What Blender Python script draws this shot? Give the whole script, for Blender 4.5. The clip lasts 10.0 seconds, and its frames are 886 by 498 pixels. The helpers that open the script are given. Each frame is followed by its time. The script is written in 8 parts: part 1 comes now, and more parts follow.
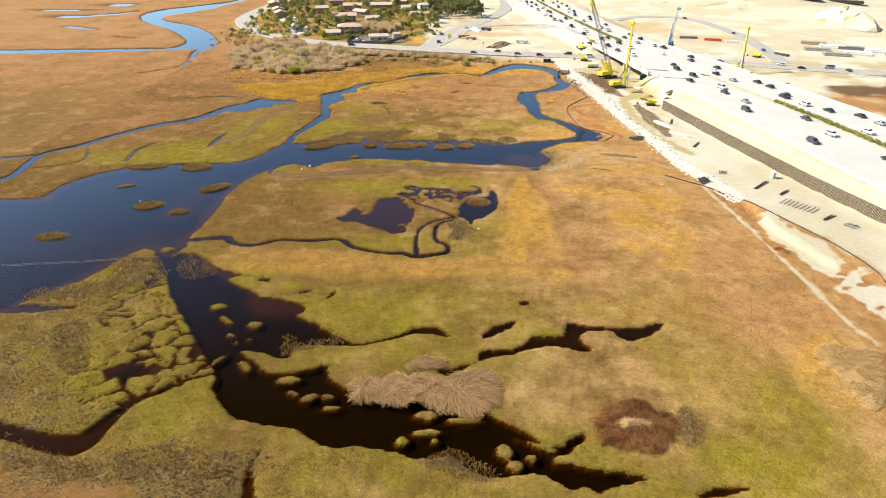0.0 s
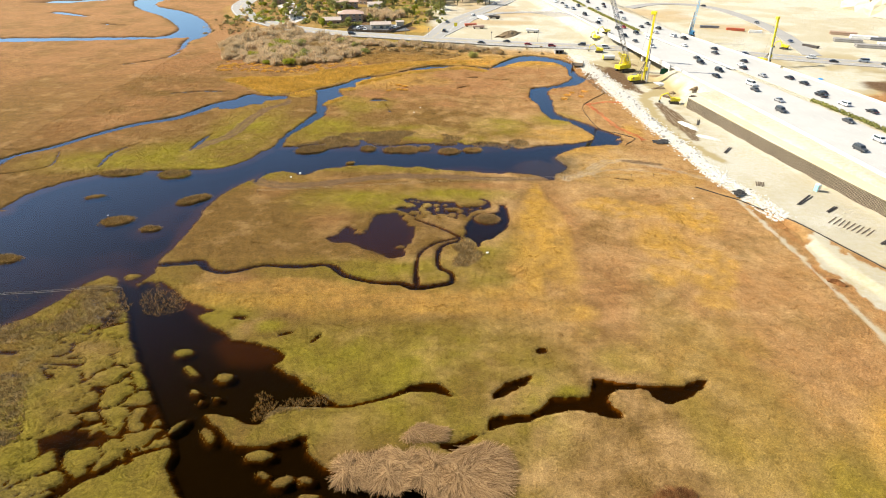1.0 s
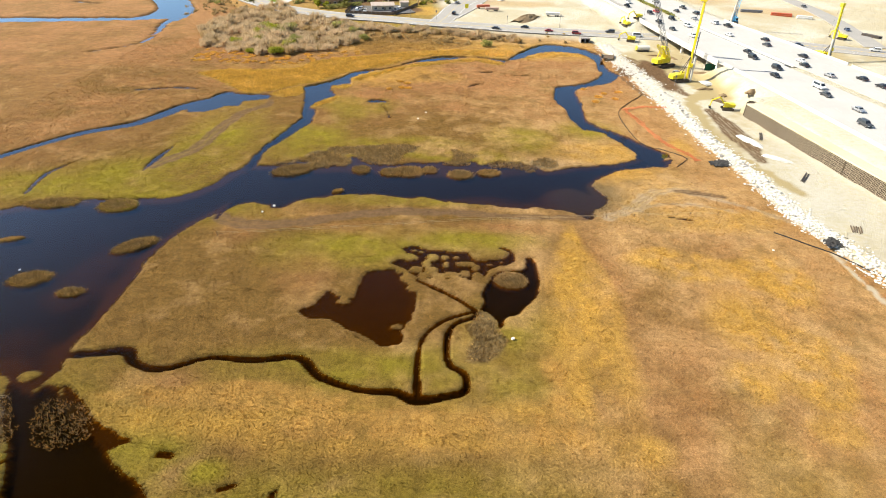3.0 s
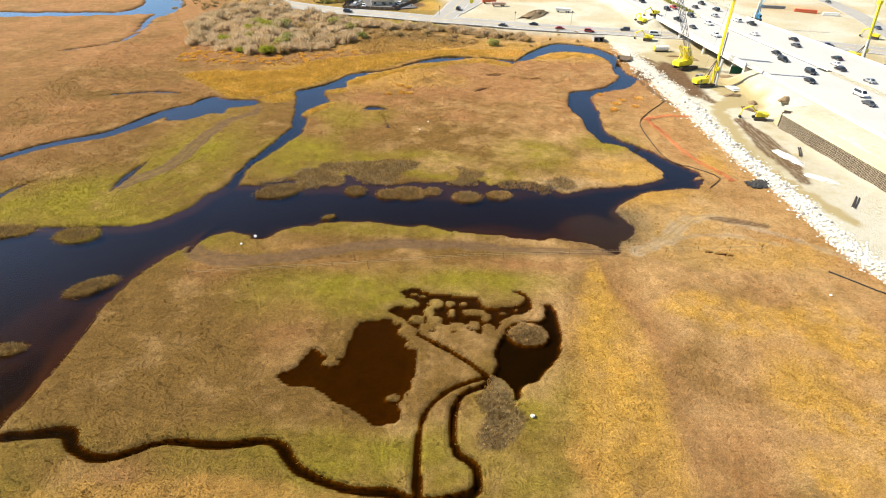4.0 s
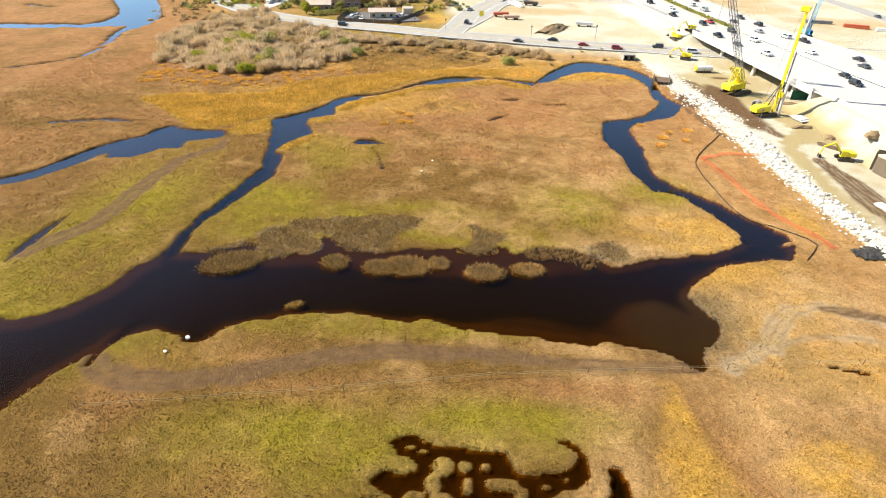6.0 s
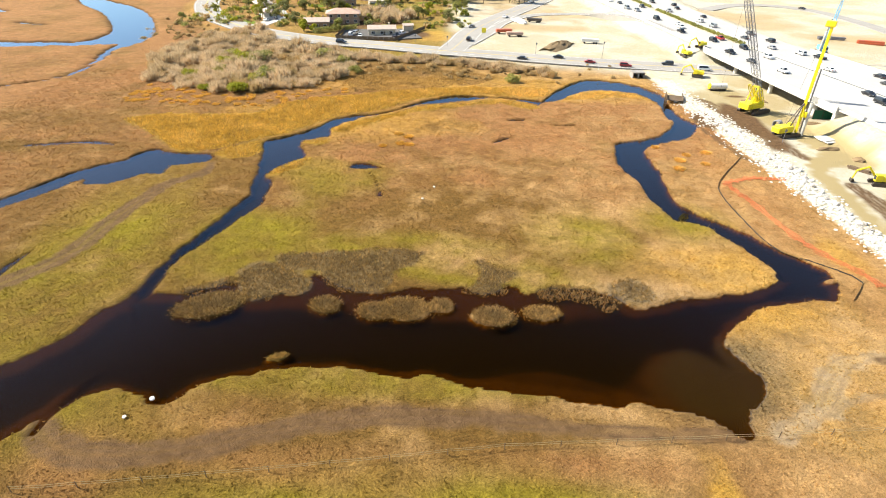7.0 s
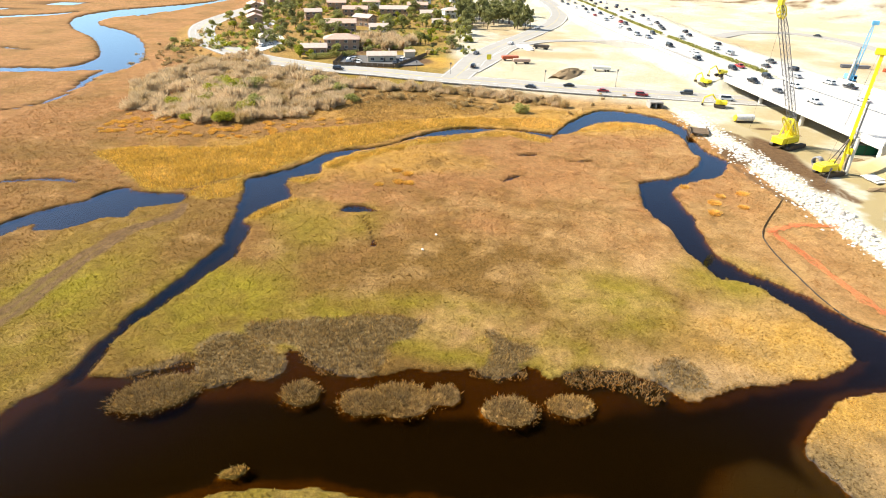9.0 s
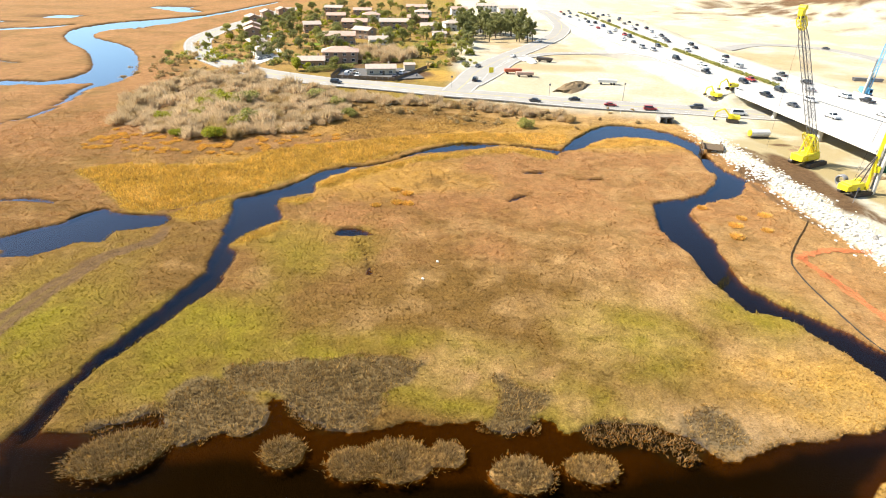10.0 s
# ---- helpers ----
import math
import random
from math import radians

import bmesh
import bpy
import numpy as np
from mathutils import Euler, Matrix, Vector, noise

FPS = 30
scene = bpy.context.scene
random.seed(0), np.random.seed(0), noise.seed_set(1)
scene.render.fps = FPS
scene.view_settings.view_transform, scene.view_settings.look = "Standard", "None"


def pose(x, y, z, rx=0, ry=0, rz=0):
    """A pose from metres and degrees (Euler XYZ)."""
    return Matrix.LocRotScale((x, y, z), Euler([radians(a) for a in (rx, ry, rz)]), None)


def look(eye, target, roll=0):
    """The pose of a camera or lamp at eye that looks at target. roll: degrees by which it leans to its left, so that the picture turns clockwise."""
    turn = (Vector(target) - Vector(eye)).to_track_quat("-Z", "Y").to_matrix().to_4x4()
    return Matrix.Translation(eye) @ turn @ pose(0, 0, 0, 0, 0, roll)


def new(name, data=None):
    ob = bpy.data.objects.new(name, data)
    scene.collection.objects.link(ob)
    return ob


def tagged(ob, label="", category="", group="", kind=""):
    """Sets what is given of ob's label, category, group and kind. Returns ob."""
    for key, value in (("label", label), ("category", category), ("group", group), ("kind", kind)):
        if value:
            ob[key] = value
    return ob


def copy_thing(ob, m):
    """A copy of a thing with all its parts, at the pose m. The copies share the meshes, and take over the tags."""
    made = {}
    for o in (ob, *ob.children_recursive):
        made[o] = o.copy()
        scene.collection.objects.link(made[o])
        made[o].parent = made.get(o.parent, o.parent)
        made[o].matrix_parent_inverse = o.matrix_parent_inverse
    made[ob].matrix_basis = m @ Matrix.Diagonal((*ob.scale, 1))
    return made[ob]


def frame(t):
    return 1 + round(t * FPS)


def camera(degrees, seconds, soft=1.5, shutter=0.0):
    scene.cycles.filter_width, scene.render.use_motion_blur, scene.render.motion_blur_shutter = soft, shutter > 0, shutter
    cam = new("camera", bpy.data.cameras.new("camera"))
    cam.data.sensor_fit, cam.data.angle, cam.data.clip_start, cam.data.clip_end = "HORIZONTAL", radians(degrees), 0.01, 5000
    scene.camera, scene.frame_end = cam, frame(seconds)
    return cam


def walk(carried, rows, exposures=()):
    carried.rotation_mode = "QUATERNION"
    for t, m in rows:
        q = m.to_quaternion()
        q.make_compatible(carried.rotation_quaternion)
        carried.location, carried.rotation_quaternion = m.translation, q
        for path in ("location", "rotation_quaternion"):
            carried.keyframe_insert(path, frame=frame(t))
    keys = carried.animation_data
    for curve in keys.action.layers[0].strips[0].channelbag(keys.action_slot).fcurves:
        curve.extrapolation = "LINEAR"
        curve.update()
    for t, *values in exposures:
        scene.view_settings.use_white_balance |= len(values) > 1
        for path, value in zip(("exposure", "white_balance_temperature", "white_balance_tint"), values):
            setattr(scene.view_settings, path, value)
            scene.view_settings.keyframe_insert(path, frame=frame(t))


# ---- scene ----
cam = camera(77.0, 10.0, soft=1.0)
PATH = [
    (0, (0.409, -1.329, 70.658), (0.447, 7.347, 65.685), 0.37),
    (0.5, (0.607, 9.228, 70.295), (0.595, 17.837, 65.206), 0.31),
    (1, (0.563, 19.152, 69.804), (0.522, 27.707, 64.626), 0.49),
    (1.5, (0.329, 29.135, 69.314), (0.265, 37.639, 64.052), 0.46),
    (2, (-0.049, 38.771, 68.755), (-0.136, 47.232, 63.425), 0.62),
    (2.5, (-0.529, 48.63, 68.282), (-0.632, 57.032, 62.86), 0.80),
    (4, (-2.241, 78.07, 66.879), (-2.372, 86.323, 61.234), 1.08),
    (4.5, (-2.812, 87.586, 65.036), (-2.957, 95.843, 59.396), 1.13),
    (5, (-3.351, 96.815, 63.233), (-3.51, 105.063, 57.582), 1.15),
    (5.5, (-3.845, 106.253, 61.144), (-4.009, 114.532, 55.536), 1.22),
    (6, (-4.287, 115.498, 59.218), (-4.473, 123.868, 53.75), 1.28),
    (7.5, (-5.298, 131.384, 56.066), (-5.517, 139.948, 50.908), 1.05),
    (8, (-5.554, 136.177, 55.604), (-5.778, 144.784, 50.519), 1.32),
    (8.5, (-5.794, 140.63, 54.57), (-6.034, 149.303, 49.596), 1.24),
    (9, (-6.04, 145.575, 53.49), (-6.289, 154.301, 48.613), 1.25),
    (9.5, (-6.318, 150.075, 52.92), (-6.581, 158.847, 48.126), 1.20),
    (10, (-6.661, 154.865, 51.839), (-6.923, 163.691, 47.146), 1.22),
]
walk(cam, [(t, look(eye, target, roll)) for t, eye, target, roll in PATH], [(0, 1.15), (4, 1.2), (7, 1.34), (10, 1.44)])

# world, sun and exposure
SUN_AZ, SUN_EL = radians(282.0), radians(39.0)  # clockwise from +y
world = bpy.data.worlds.new("sky")
scene.world = world
world.use_nodes = True
_n, _l = world.node_tree.nodes, world.node_tree.links
sky = _n.new("ShaderNodeTexSky")
sky.sky_type, sky.sun_disc = "NISHITA", False
sky.sun_elevation, sky.sun_rotation = SUN_EL, SUN_AZ
sky.air_density, sky.dust_density, sky.ozone_density = 1.0, 0.6, 1.0
_n["Background"].inputs["Strength"].default_value = 0.085
_l.new(sky.outputs[0], _n["Background"].inputs["Color"])
sun = new("sun", bpy.data.lights.new("sun", "SUN"))
sun.data.energy, sun.data.angle, sun.data.color = 4.9, radians(0.53), (1.0, 0.93, 0.80)
to_sun = Vector((math.sin(SUN_AZ) * math.cos(SUN_EL), math.cos(SUN_AZ) * math.cos(SUN_EL), math.sin(SUN_EL)))
sun.matrix_world = look(to_sun * 300, (0, 0, 0))

# ---------- materials ----------
def material(name, rough=0.9, metal=0.0, spec=0.3):
    m = bpy.data.materials.new(name)
    m.use_nodes = True
    b = m.node_tree.nodes["Principled BSDF"]
    b.inputs["Roughness"].default_value, b.inputs["Metallic"].default_value = rough, metal
    b.inputs["Specular IOR Level"].default_value = spec
    return m, m.node_tree.nodes, m.node_tree.links, b


def mix_node(nodes, links, fac, a, b, mode="MIX"):
    n = nodes.new("ShaderNodeMix")
    n.data_type, n.blend_type = "RGBA", mode
    for value, slot in ((fac, 0), (a, 6), (b, 7)):
        if isinstance(value, bpy.types.NodeSocket):
            links.new(value, n.inputs[slot])
        else:
            n.inputs[slot].default_value = value if slot == 0 else (*value, 1)
    return n.outputs[2]


def noise_node(nodes, links, scale, detail=4.0, rough=0.6, lo=0.35, hi=0.65, stretch=None):
    """Noise at a real-world scale (features per metre), spread to 0..1."""
    geo = nodes.new("ShaderNodeTexCoord")
    n = nodes.new("ShaderNodeTexNoise")
    n.inputs["Scale"].default_value, n.inputs["Detail"].default_value, n.inputs["Roughness"].default_value = scale, detail, rough
    if stretch:
        mp = nodes.new("ShaderNodeMapping")
        mp.inputs["Scale"].default_value = stretch
        links.new(geo.outputs["Object"], mp.inputs[0])
        links.new(mp.outputs[0], n.inputs["Vector"])
    else:
        links.new(geo.outputs["Object"], n.inputs["Vector"])
    r = nodes.new("ShaderNodeMapRange")
    r.inputs[1].default_value, r.inputs[2].default_value = lo, hi
    links.new(n.outputs[0], r.inputs[0])
    return r.outputs[0]


def bump_node(nodes, links, height, bsdf, strength=0.5, distance=0.1):
    b = nodes.new("ShaderNodeBump")
    b.inputs["Strength"].default_value, b.inputs["Distance"].default_value = strength, distance
    links.new(height, b.inputs["Height"])
    links.new(b.outputs[0], bsdf.inputs["Normal"])


def worn(name, col, col2, rough=0.8, metal=0.0, scale=1.5, fine=12.0, strength=0.3, distance=0.03, spec=0.3):
    """A surface of two tones that mix at two scales, with fine relief."""
    m, n, l, b = material(name, rough, metal, spec)
    big = noise_node(n, l, scale)
    small = noise_node(n, l, fine, 6.0, 0.7)
    c = mix_node(n, l, big, col, col2)
    dark = tuple(v * 0.72 for v in col)
    half = n.new("ShaderNodeMath")
    half.operation = "MULTIPLY"
    half.inputs[1].default_value = 0.55
    l.new(small, half.inputs[0])
    c = mix_node(n, l, half.outputs[0], c, dark)
    l.new(c, b.inputs["Base Color"])
    bump_node(n, l, small, b, strength, distance)
    return m


def paint(name, col, rough=0.35, metal=0.0, dirt=0.35):
    return worn(name, col, tuple(v * (1 - dirt) + 0.25 * dirt * 0.5 for v in col), rough, metal, 0.8, 6.0, 0.1, 0.01, 0.5)


def split_colour(nodes, links, attr):
    a = nodes.new("ShaderNodeAttribute")
    a.attribute_name = attr
    s = nodes.new("ShaderNodeSeparateColor")
    links.new(a.outputs["Color"], s.inputs[0])
    return s.outputs[0], s.outputs[1], s.outputs[2], a.outputs["Alpha"]


def see_through(nodes, links, bsdf, colour, share):
    """Thin leaves and stalks let a share of the light through."""
    t, x = nodes.new("ShaderNodeBsdfTranslucent"), nodes.new("ShaderNodeMixShader")
    x.inputs[0].default_value = share
    links.new(colour, t.inputs["Color"])
    links.new(bsdf.outputs[0], x.inputs[1])
    links.new(t.outputs[0], x.inputs[2])
    links.new(x.outputs[0], nodes["Material Output"].inputs["Surface"])


def marsh_plants(name, is_ground):
    """Salt-marsh plants: olive-tan, with green, rust, straw and grey-dead kinds by the 'kinds' attribute."""
    m, n, l, b = material(name, 0.95, 0.0, 0.08)
    green, rust, straw, dead = split_colour(n, l, "kinds")
    g1 = noise_node(n, l, 0.09, 5.0, 0.6)
    g2 = noise_node(n, l, 1.3, 6.0, 0.75, 0.3, 0.7)
    g3 = noise_node(n, l, 4.2, 4.0, 0.8, 0.34, 0.66)
    where = n.new("ShaderNodeNewGeometry")
    axes = n.new("ShaderNodeSeparateXYZ")
    l.new(where.outputs["Position"], axes.inputs[0])
    # east-west mix: real tan and olive, plus east-side sunlit brightness put into colour
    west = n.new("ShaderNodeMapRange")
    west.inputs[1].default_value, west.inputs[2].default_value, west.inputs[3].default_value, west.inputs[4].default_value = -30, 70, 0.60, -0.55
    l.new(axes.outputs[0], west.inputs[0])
    olive_dim = n.new("ShaderNodeMath")
    olive_dim.operation, olive_dim.use_clamp = "ADD", True
    l.new(west.outputs[0], olive_dim.inputs[0])
    l.new(g1, olive_dim.inputs[1])
    c = mix_node(n, l, olive_dim.outputs[0], TAN, OLIVE)
    c = mix_node(n, l, green, c, GREEN)
    c = mix_node(n, l, rust, c, RUST)
    c = mix_node(n, l, straw, c, STRAW)
    c = mix_node(n, l, dead, c, DEAD)
    # pale mix standing in for far haze, darker mix toward the near west
    north = n.new("ShaderNodeMapRange")
    north.inputs[1].default_value, north.inputs[2].default_value, north.inputs[3].default_value, north.inputs[4].default_value = 270, 400, 0.0, 0.08
    l.new(axes.outputs[1], north.inputs[0])
    c = mix_node(n, l, north.outputs[0], c, FAR_HAZE)
    south = n.new("ShaderNodeMapRange")
    south.inputs[1].default_value, south.inputs[2].default_value, south.inputs[3].default_value, south.inputs[4].default_value = 60, 225, 0.35, 0.0
    l.new(axes.outputs[1], south.inputs[0])
    near_west = n.new("ShaderNodeMath")
    near_west.operation = "MULTIPLY"
    l.new(south.outputs[0], near_west.inputs[0])
    l.new(olive_dim.outputs[0], near_west.inputs[1])
    c = mix_node(n, l, near_west.outputs[0], c, NEAR_DARK)
    shade = n.new("ShaderNodeMapRange")
    shade.inputs[3].default_value, shade.inputs[4].default_value = 0.74, 1.26
    l.new(g2, shade.inputs[0])
    shade3 = n.new("ShaderNodeMapRange")
    shade3.inputs[3].default_value, shade3.inputs[4].default_value = 0.68, 1.36
    l.new(g3, shade3.inputs[0])
    shade4 = n.new("ShaderNodeMapRange")
    shade4.inputs[3].default_value, shade4.inputs[4].default_value = 0.82, 1.20
    l.new(noise_node(n, l, 0.33, 5.0, 0.65, 0.3, 0.7), shade4.inputs[0])
    both = n.new("ShaderNodeMath")
    both.operation = "MULTIPLY"
    l.new(shade.outputs[0], both.inputs[0])
    l.new(shade3.outputs[0], both.inputs[1])
    wide = n.new("ShaderNodeMath")
    wide.operation = "MULTIPLY"
    l.new(both.outputs[0], wide.inputs[0])
    l.new(shade4.outputs[0], wide.inputs[1])
    scale = n.new("ShaderNodeVectorMath")
    scale.operation = "SCALE"
    l.new(c, scale.inputs[0])
    out = scale.outputs[0]
    if is_ground:
        l.new(wide.outputs[0], scale.inputs["Scale"])
        # silt: depth mask that paints the water's light loss on the bed
        sand, mud, silt, dirt = split_colour(n, l, "soils")
        s1 = noise_node(n, l, 0.045, 7.0, 0.7, 0.38, 0.62)
        s2 = noise_node(n, l, 0.7, 6.0, 0.7)
        sc = mix_node(n, l, s1, SAND, SAND_2)
        sc = mix_node(n, l, s2, sc, SAND_3)
        sc = mix_node(n, l, straw, sc, SOIL)
        dc = mix_node(n, l, s2, DIRT, DIRT_2)
        out = mix_node(n, l, sand, out, sc)
        out = mix_node(n, l, dirt, out, dc)
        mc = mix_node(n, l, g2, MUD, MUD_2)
        # bluish grey paints silty shallows and their sky sheen into the mud
        mc = mix_node(n, l, dead, mc, SHEEN_MUD)
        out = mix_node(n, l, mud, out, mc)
        # bed darkens with depth, standing in for light lost in the water
        out = mix_node(n, l, silt, out, DEEP_DARK)
        bump_node(n, l, g3, b, 0.9, 0.12)
    else:
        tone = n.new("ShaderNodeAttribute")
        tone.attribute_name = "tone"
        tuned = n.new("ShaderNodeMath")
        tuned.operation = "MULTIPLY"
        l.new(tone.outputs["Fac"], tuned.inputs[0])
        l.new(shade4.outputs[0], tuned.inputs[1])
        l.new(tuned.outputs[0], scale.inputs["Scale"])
        see_through(n, l, b, out, 0.35)
    l.new(out, b.inputs["Base Color"])
    return m


# TAN raised and OLIVE lowered to carry the sunlit east and dim west
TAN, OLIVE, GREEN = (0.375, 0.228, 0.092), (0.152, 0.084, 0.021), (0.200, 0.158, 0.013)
RUST, STRAW, DEAD = (0.285, 0.138, 0.052), (0.440, 0.252, 0.046), (0.150, 0.102, 0.046)
SAND, SAND_2, SAND_3, SOIL = (0.47, 0.43, 0.32), (0.44, 0.385, 0.24), (0.50, 0.465, 0.38), (0.34, 0.265, 0.125)
# haze tone for the far marsh, dark tone for the near west
FAR_HAZE, NEAR_DARK = (0.44, 0.30, 0.155), (0.098, 0.064, 0.014)
DIRT, DIRT_2 = (0.090, 0.052, 0.025), (0.155, 0.092, 0.045)
MUD, MUD_2, DEEP_DARK, SHEEN_MUD = (0.040, 0.022, 0.0055), (0.027, 0.0145, 0.004), (0.005, 0.0040, 0.0048), (0.034, 0.035, 0.050)
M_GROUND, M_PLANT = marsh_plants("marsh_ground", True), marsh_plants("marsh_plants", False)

# water: clear over brown mud, mirrors the sky
M_WATER, _n, _l, _b = material("lagoon_water", 0.03)
_n.remove(_b)
_t, _g, _f, _x, _p, _r = (_n.new(k) for k in ("ShaderNodeBsdfTransparent", "ShaderNodeBsdfGlossy", "ShaderNodeLayerWeight", "ShaderNodeMixShader", "ShaderNodeMath", "ShaderNodeMapRange"))
_t.inputs[0].default_value = (0.80, 0.56, 0.20, 1)
_g.inputs["Roughness"].default_value = 0.04
_g.inputs["Color"].default_value = (0.64, 0.82, 1, 1)
_f.inputs["Blend"].default_value = 0.5
_p.operation, _p.inputs[1].default_value = "POWER", 3.1
_r.inputs[1].default_value, _r.inputs[2].default_value = 0.20, 1.0
_l.new(_f.outputs["Facing"], _r.inputs[0]), _l.new(_r.outputs[0], _p.inputs[0]), _l.new(_p.outputs[0], _x.inputs[0]), _l.new(_t.outputs[0], _x.inputs[1]), _l.new(_g.outputs[0], _x.inputs[2])
_l.new(_x.outputs[0], _n["Material Output"].inputs["Surface"])
_h = noise_node(_n, _l, 2.5, 3.0, 0.5)
_bm = _n.new("ShaderNodeBump")
_bm.inputs["Strength"].default_value, _bm.inputs["Distance"].default_value = 0.02, 0.01
_l.new(_h, _bm.inputs["Height"])
for _k in (_g, _f):
    _l.new(_bm.outputs[0], _k.inputs["Normal"])

M_PALE_FILL = worn("pale_fill", (0.50, 0.45, 0.33), (0.54, 0.46, 0.26), 0.95, 0, 0.1, 3.0)
M_CONCRETE = worn("concrete", (0.56, 0.54, 0.49), (0.48, 0.46, 0.41), 0.85, 0, 0.3, 4.0)
M_FREEWAY = worn("freeway_concrete", (0.46, 0.44, 0.40), (0.40, 0.385, 0.35), 0.85, 0, 0.08, 3.0, 0.1)
M_ASPHALT = worn("weathered_asphalt", (0.29, 0.275, 0.245), (0.34, 0.32, 0.285), 0.9, 0, 0.15, 5.0, 0.2)
M_DARK_ASPHALT = worn("dark_asphalt", (0.10, 0.095, 0.09), (0.14, 0.13, 0.12), 0.9, 0, 0.2, 5.0, 0.2)
M_LANE = worn("faded_lane_paint", (0.56, 0.54, 0.50), (0.48, 0.46, 0.42), 0.7)
M_LINE = worn("road_paint", (0.75, 0.74, 0.70), (0.60, 0.59, 0.55), 0.7)
M_YELLOW_LINE = worn("yellow_road_paint", (0.70, 0.48, 0.08), (0.55, 0.40, 0.10), 0.7)
M_ROCK = worn("pale_rock", (0.62, 0.60, 0.54), (0.50, 0.47, 0.40), 0.95, 0, 0.6, 5.0, 0.7, 0.08)
M_GREY_ROCK = worn("grey_rock", (0.33, 0.31, 0.28), (0.24, 0.22, 0.19), 0.95, 0, 0.6, 5.0, 0.7, 0.08)
M_WALL = worn("wall_fabric", (0.070, 0.052, 0.036), (0.105, 0.080, 0.056), 0.95, 0, 0.5, 6.0, 0.6, 0.05)
M_WIRE = worn("galvanised_wire", (0.46, 0.38, 0.27), (0.34, 0.28, 0.20), 0.6, 0.3)
M_YELLOW = paint("machine_yellow", (0.82, 0.66, 0.010), 0.4, 0, 0.15)
M_BLUE = paint("crane_blue", (0.12, 0.42, 0.66), 0.4)
M_STEEL = worn("dark_steel", (0.07, 0.065, 0.06), (0.12, 0.09, 0.07), 0.55, 0.6)
M_GREY_STEEL = worn("grey_steel", (0.24, 0.24, 0.25), (0.17, 0.17, 0.18), 0.5, 0.5)
M_RUBBER = worn("rubber", (0.02, 0.02, 0.02), (0.035, 0.033, 0.03), 0.85)
M_GLASS = worn("dark_glass", (0.02, 0.025, 0.03), (0.03, 0.035, 0.04), 0.08, 0, 1, 3, 0.0, 0.01, 0.6)
M_WHITE = worn("white_plaster", (0.74, 0.72, 0.67), (0.64, 0.61, 0.55), 0.85)
M_CREAM = worn("cream_stucco", (0.58, 0.49, 0.36), (0.50, 0.42, 0.30), 0.9)
M_TAN_WALL = worn("brown_stucco", (0.38, 0.26, 0.175), (0.30, 0.20, 0.13), 0.9)
M_TILE = worn("clay_tile", (0.52, 0.36, 0.28), (0.42, 0.28, 0.21), 0.85, 0, 0.8, 8.0, 0.6, 0.05)
M_PALE_ROOF = worn("pale_roof", (0.50, 0.41, 0.34), (0.40, 0.32, 0.26), 0.85, 0, 0.8, 8.0, 0.4, 0.04)
M_WOOD = worn("weathered_wood", (0.16, 0.11, 0.065), (0.10, 0.07, 0.045), 0.9)
M_BARK = worn("bark", (0.11, 0.08, 0.055), (0.075, 0.055, 0.04), 0.95, 0, 2.0, 14.0, 0.7)
M_GREEN_SHEET = worn("green_sheet", (0.010, 0.12, 0.065), (0.008, 0.09, 0.05), 0.6)
M_BLACK_SHEET = worn("black_fabric", (0.025, 0.024, 0.022), (0.05, 0.045, 0.04), 0.8)
M_BLUE_SHEET = worn("blue_sheet", (0.05, 0.28, 0.62), (0.04, 0.22, 0.50), 0.5)
M_EARTH = worn("brown_earth", (0.20, 0.135, 0.07), (0.27, 0.19, 0.10), 0.95, 0, 0.3, 4, 0.8, 0.1)
M_RED = paint("red_steel", (0.50, 0.09, 0.02), 0.5)
M_ORANGE_NET = worn("orange_net", (0.60, 0.17, 0.06), (0.48, 0.13, 0.05), 0.8)
M_FOAM = worn("white_foam", (0.80, 0.76, 0.66), (0.70, 0.64, 0.52), 0.8)


def leaf_material(name, col, col2, dark, clumps=0.0):
    m, n, l, b = material(name, 0.8, 0.0, 0.15)
    info = n.new("ShaderNodeNewGeometry")
    rnd = n.new("ShaderNodeObjectInfo")
    c = mix_node(n, l, info.outputs["Random Per Island"], col, col2)
    r = n.new("ShaderNodeMapRange")
    r.inputs[3].default_value, r.inputs[4].default_value = 0.0, 0.6
    l.new(rnd.outputs["Random"], r.inputs[0])
    c = mix_node(n, l, r.outputs[0], c, dark)
    if clumps:
        c = mix_node(n, l, noise_node(n, l, clumps, 4.0, 0.7, 0.38, 0.58), tuple(v * 0.8 for v in col), c)
    see_through(n, l, b, c, 0.4)
    l.new(c, b.inputs["Base Color"])
    return m


M_LEAF = leaf_material("green_leaves", (0.24, 0.245, 0.060), (0.42, 0.385, 0.115), (0.19, 0.195, 0.055))
M_DARK_LEAF = leaf_material("dark_leaves", (0.18, 0.185, 0.065), (0.33, 0.315, 0.12), (0.15, 0.155, 0.055))
M_BRIGHT_LEAF = leaf_material("bright_leaves", (0.27, 0.28, 0.022), (0.40, 0.37, 0.035), (0.21, 0.23, 0.020))
M_TWIG = leaf_material("bare_twigs", (0.48, 0.36, 0.21), (0.76, 0.58, 0.36), (0.40, 0.30, 0.16))
M_DRY_LEAF = leaf_material("dry_leaves", (0.42, 0.29, 0.125), (0.60, 0.43, 0.20), (0.32, 0.23, 0.10))

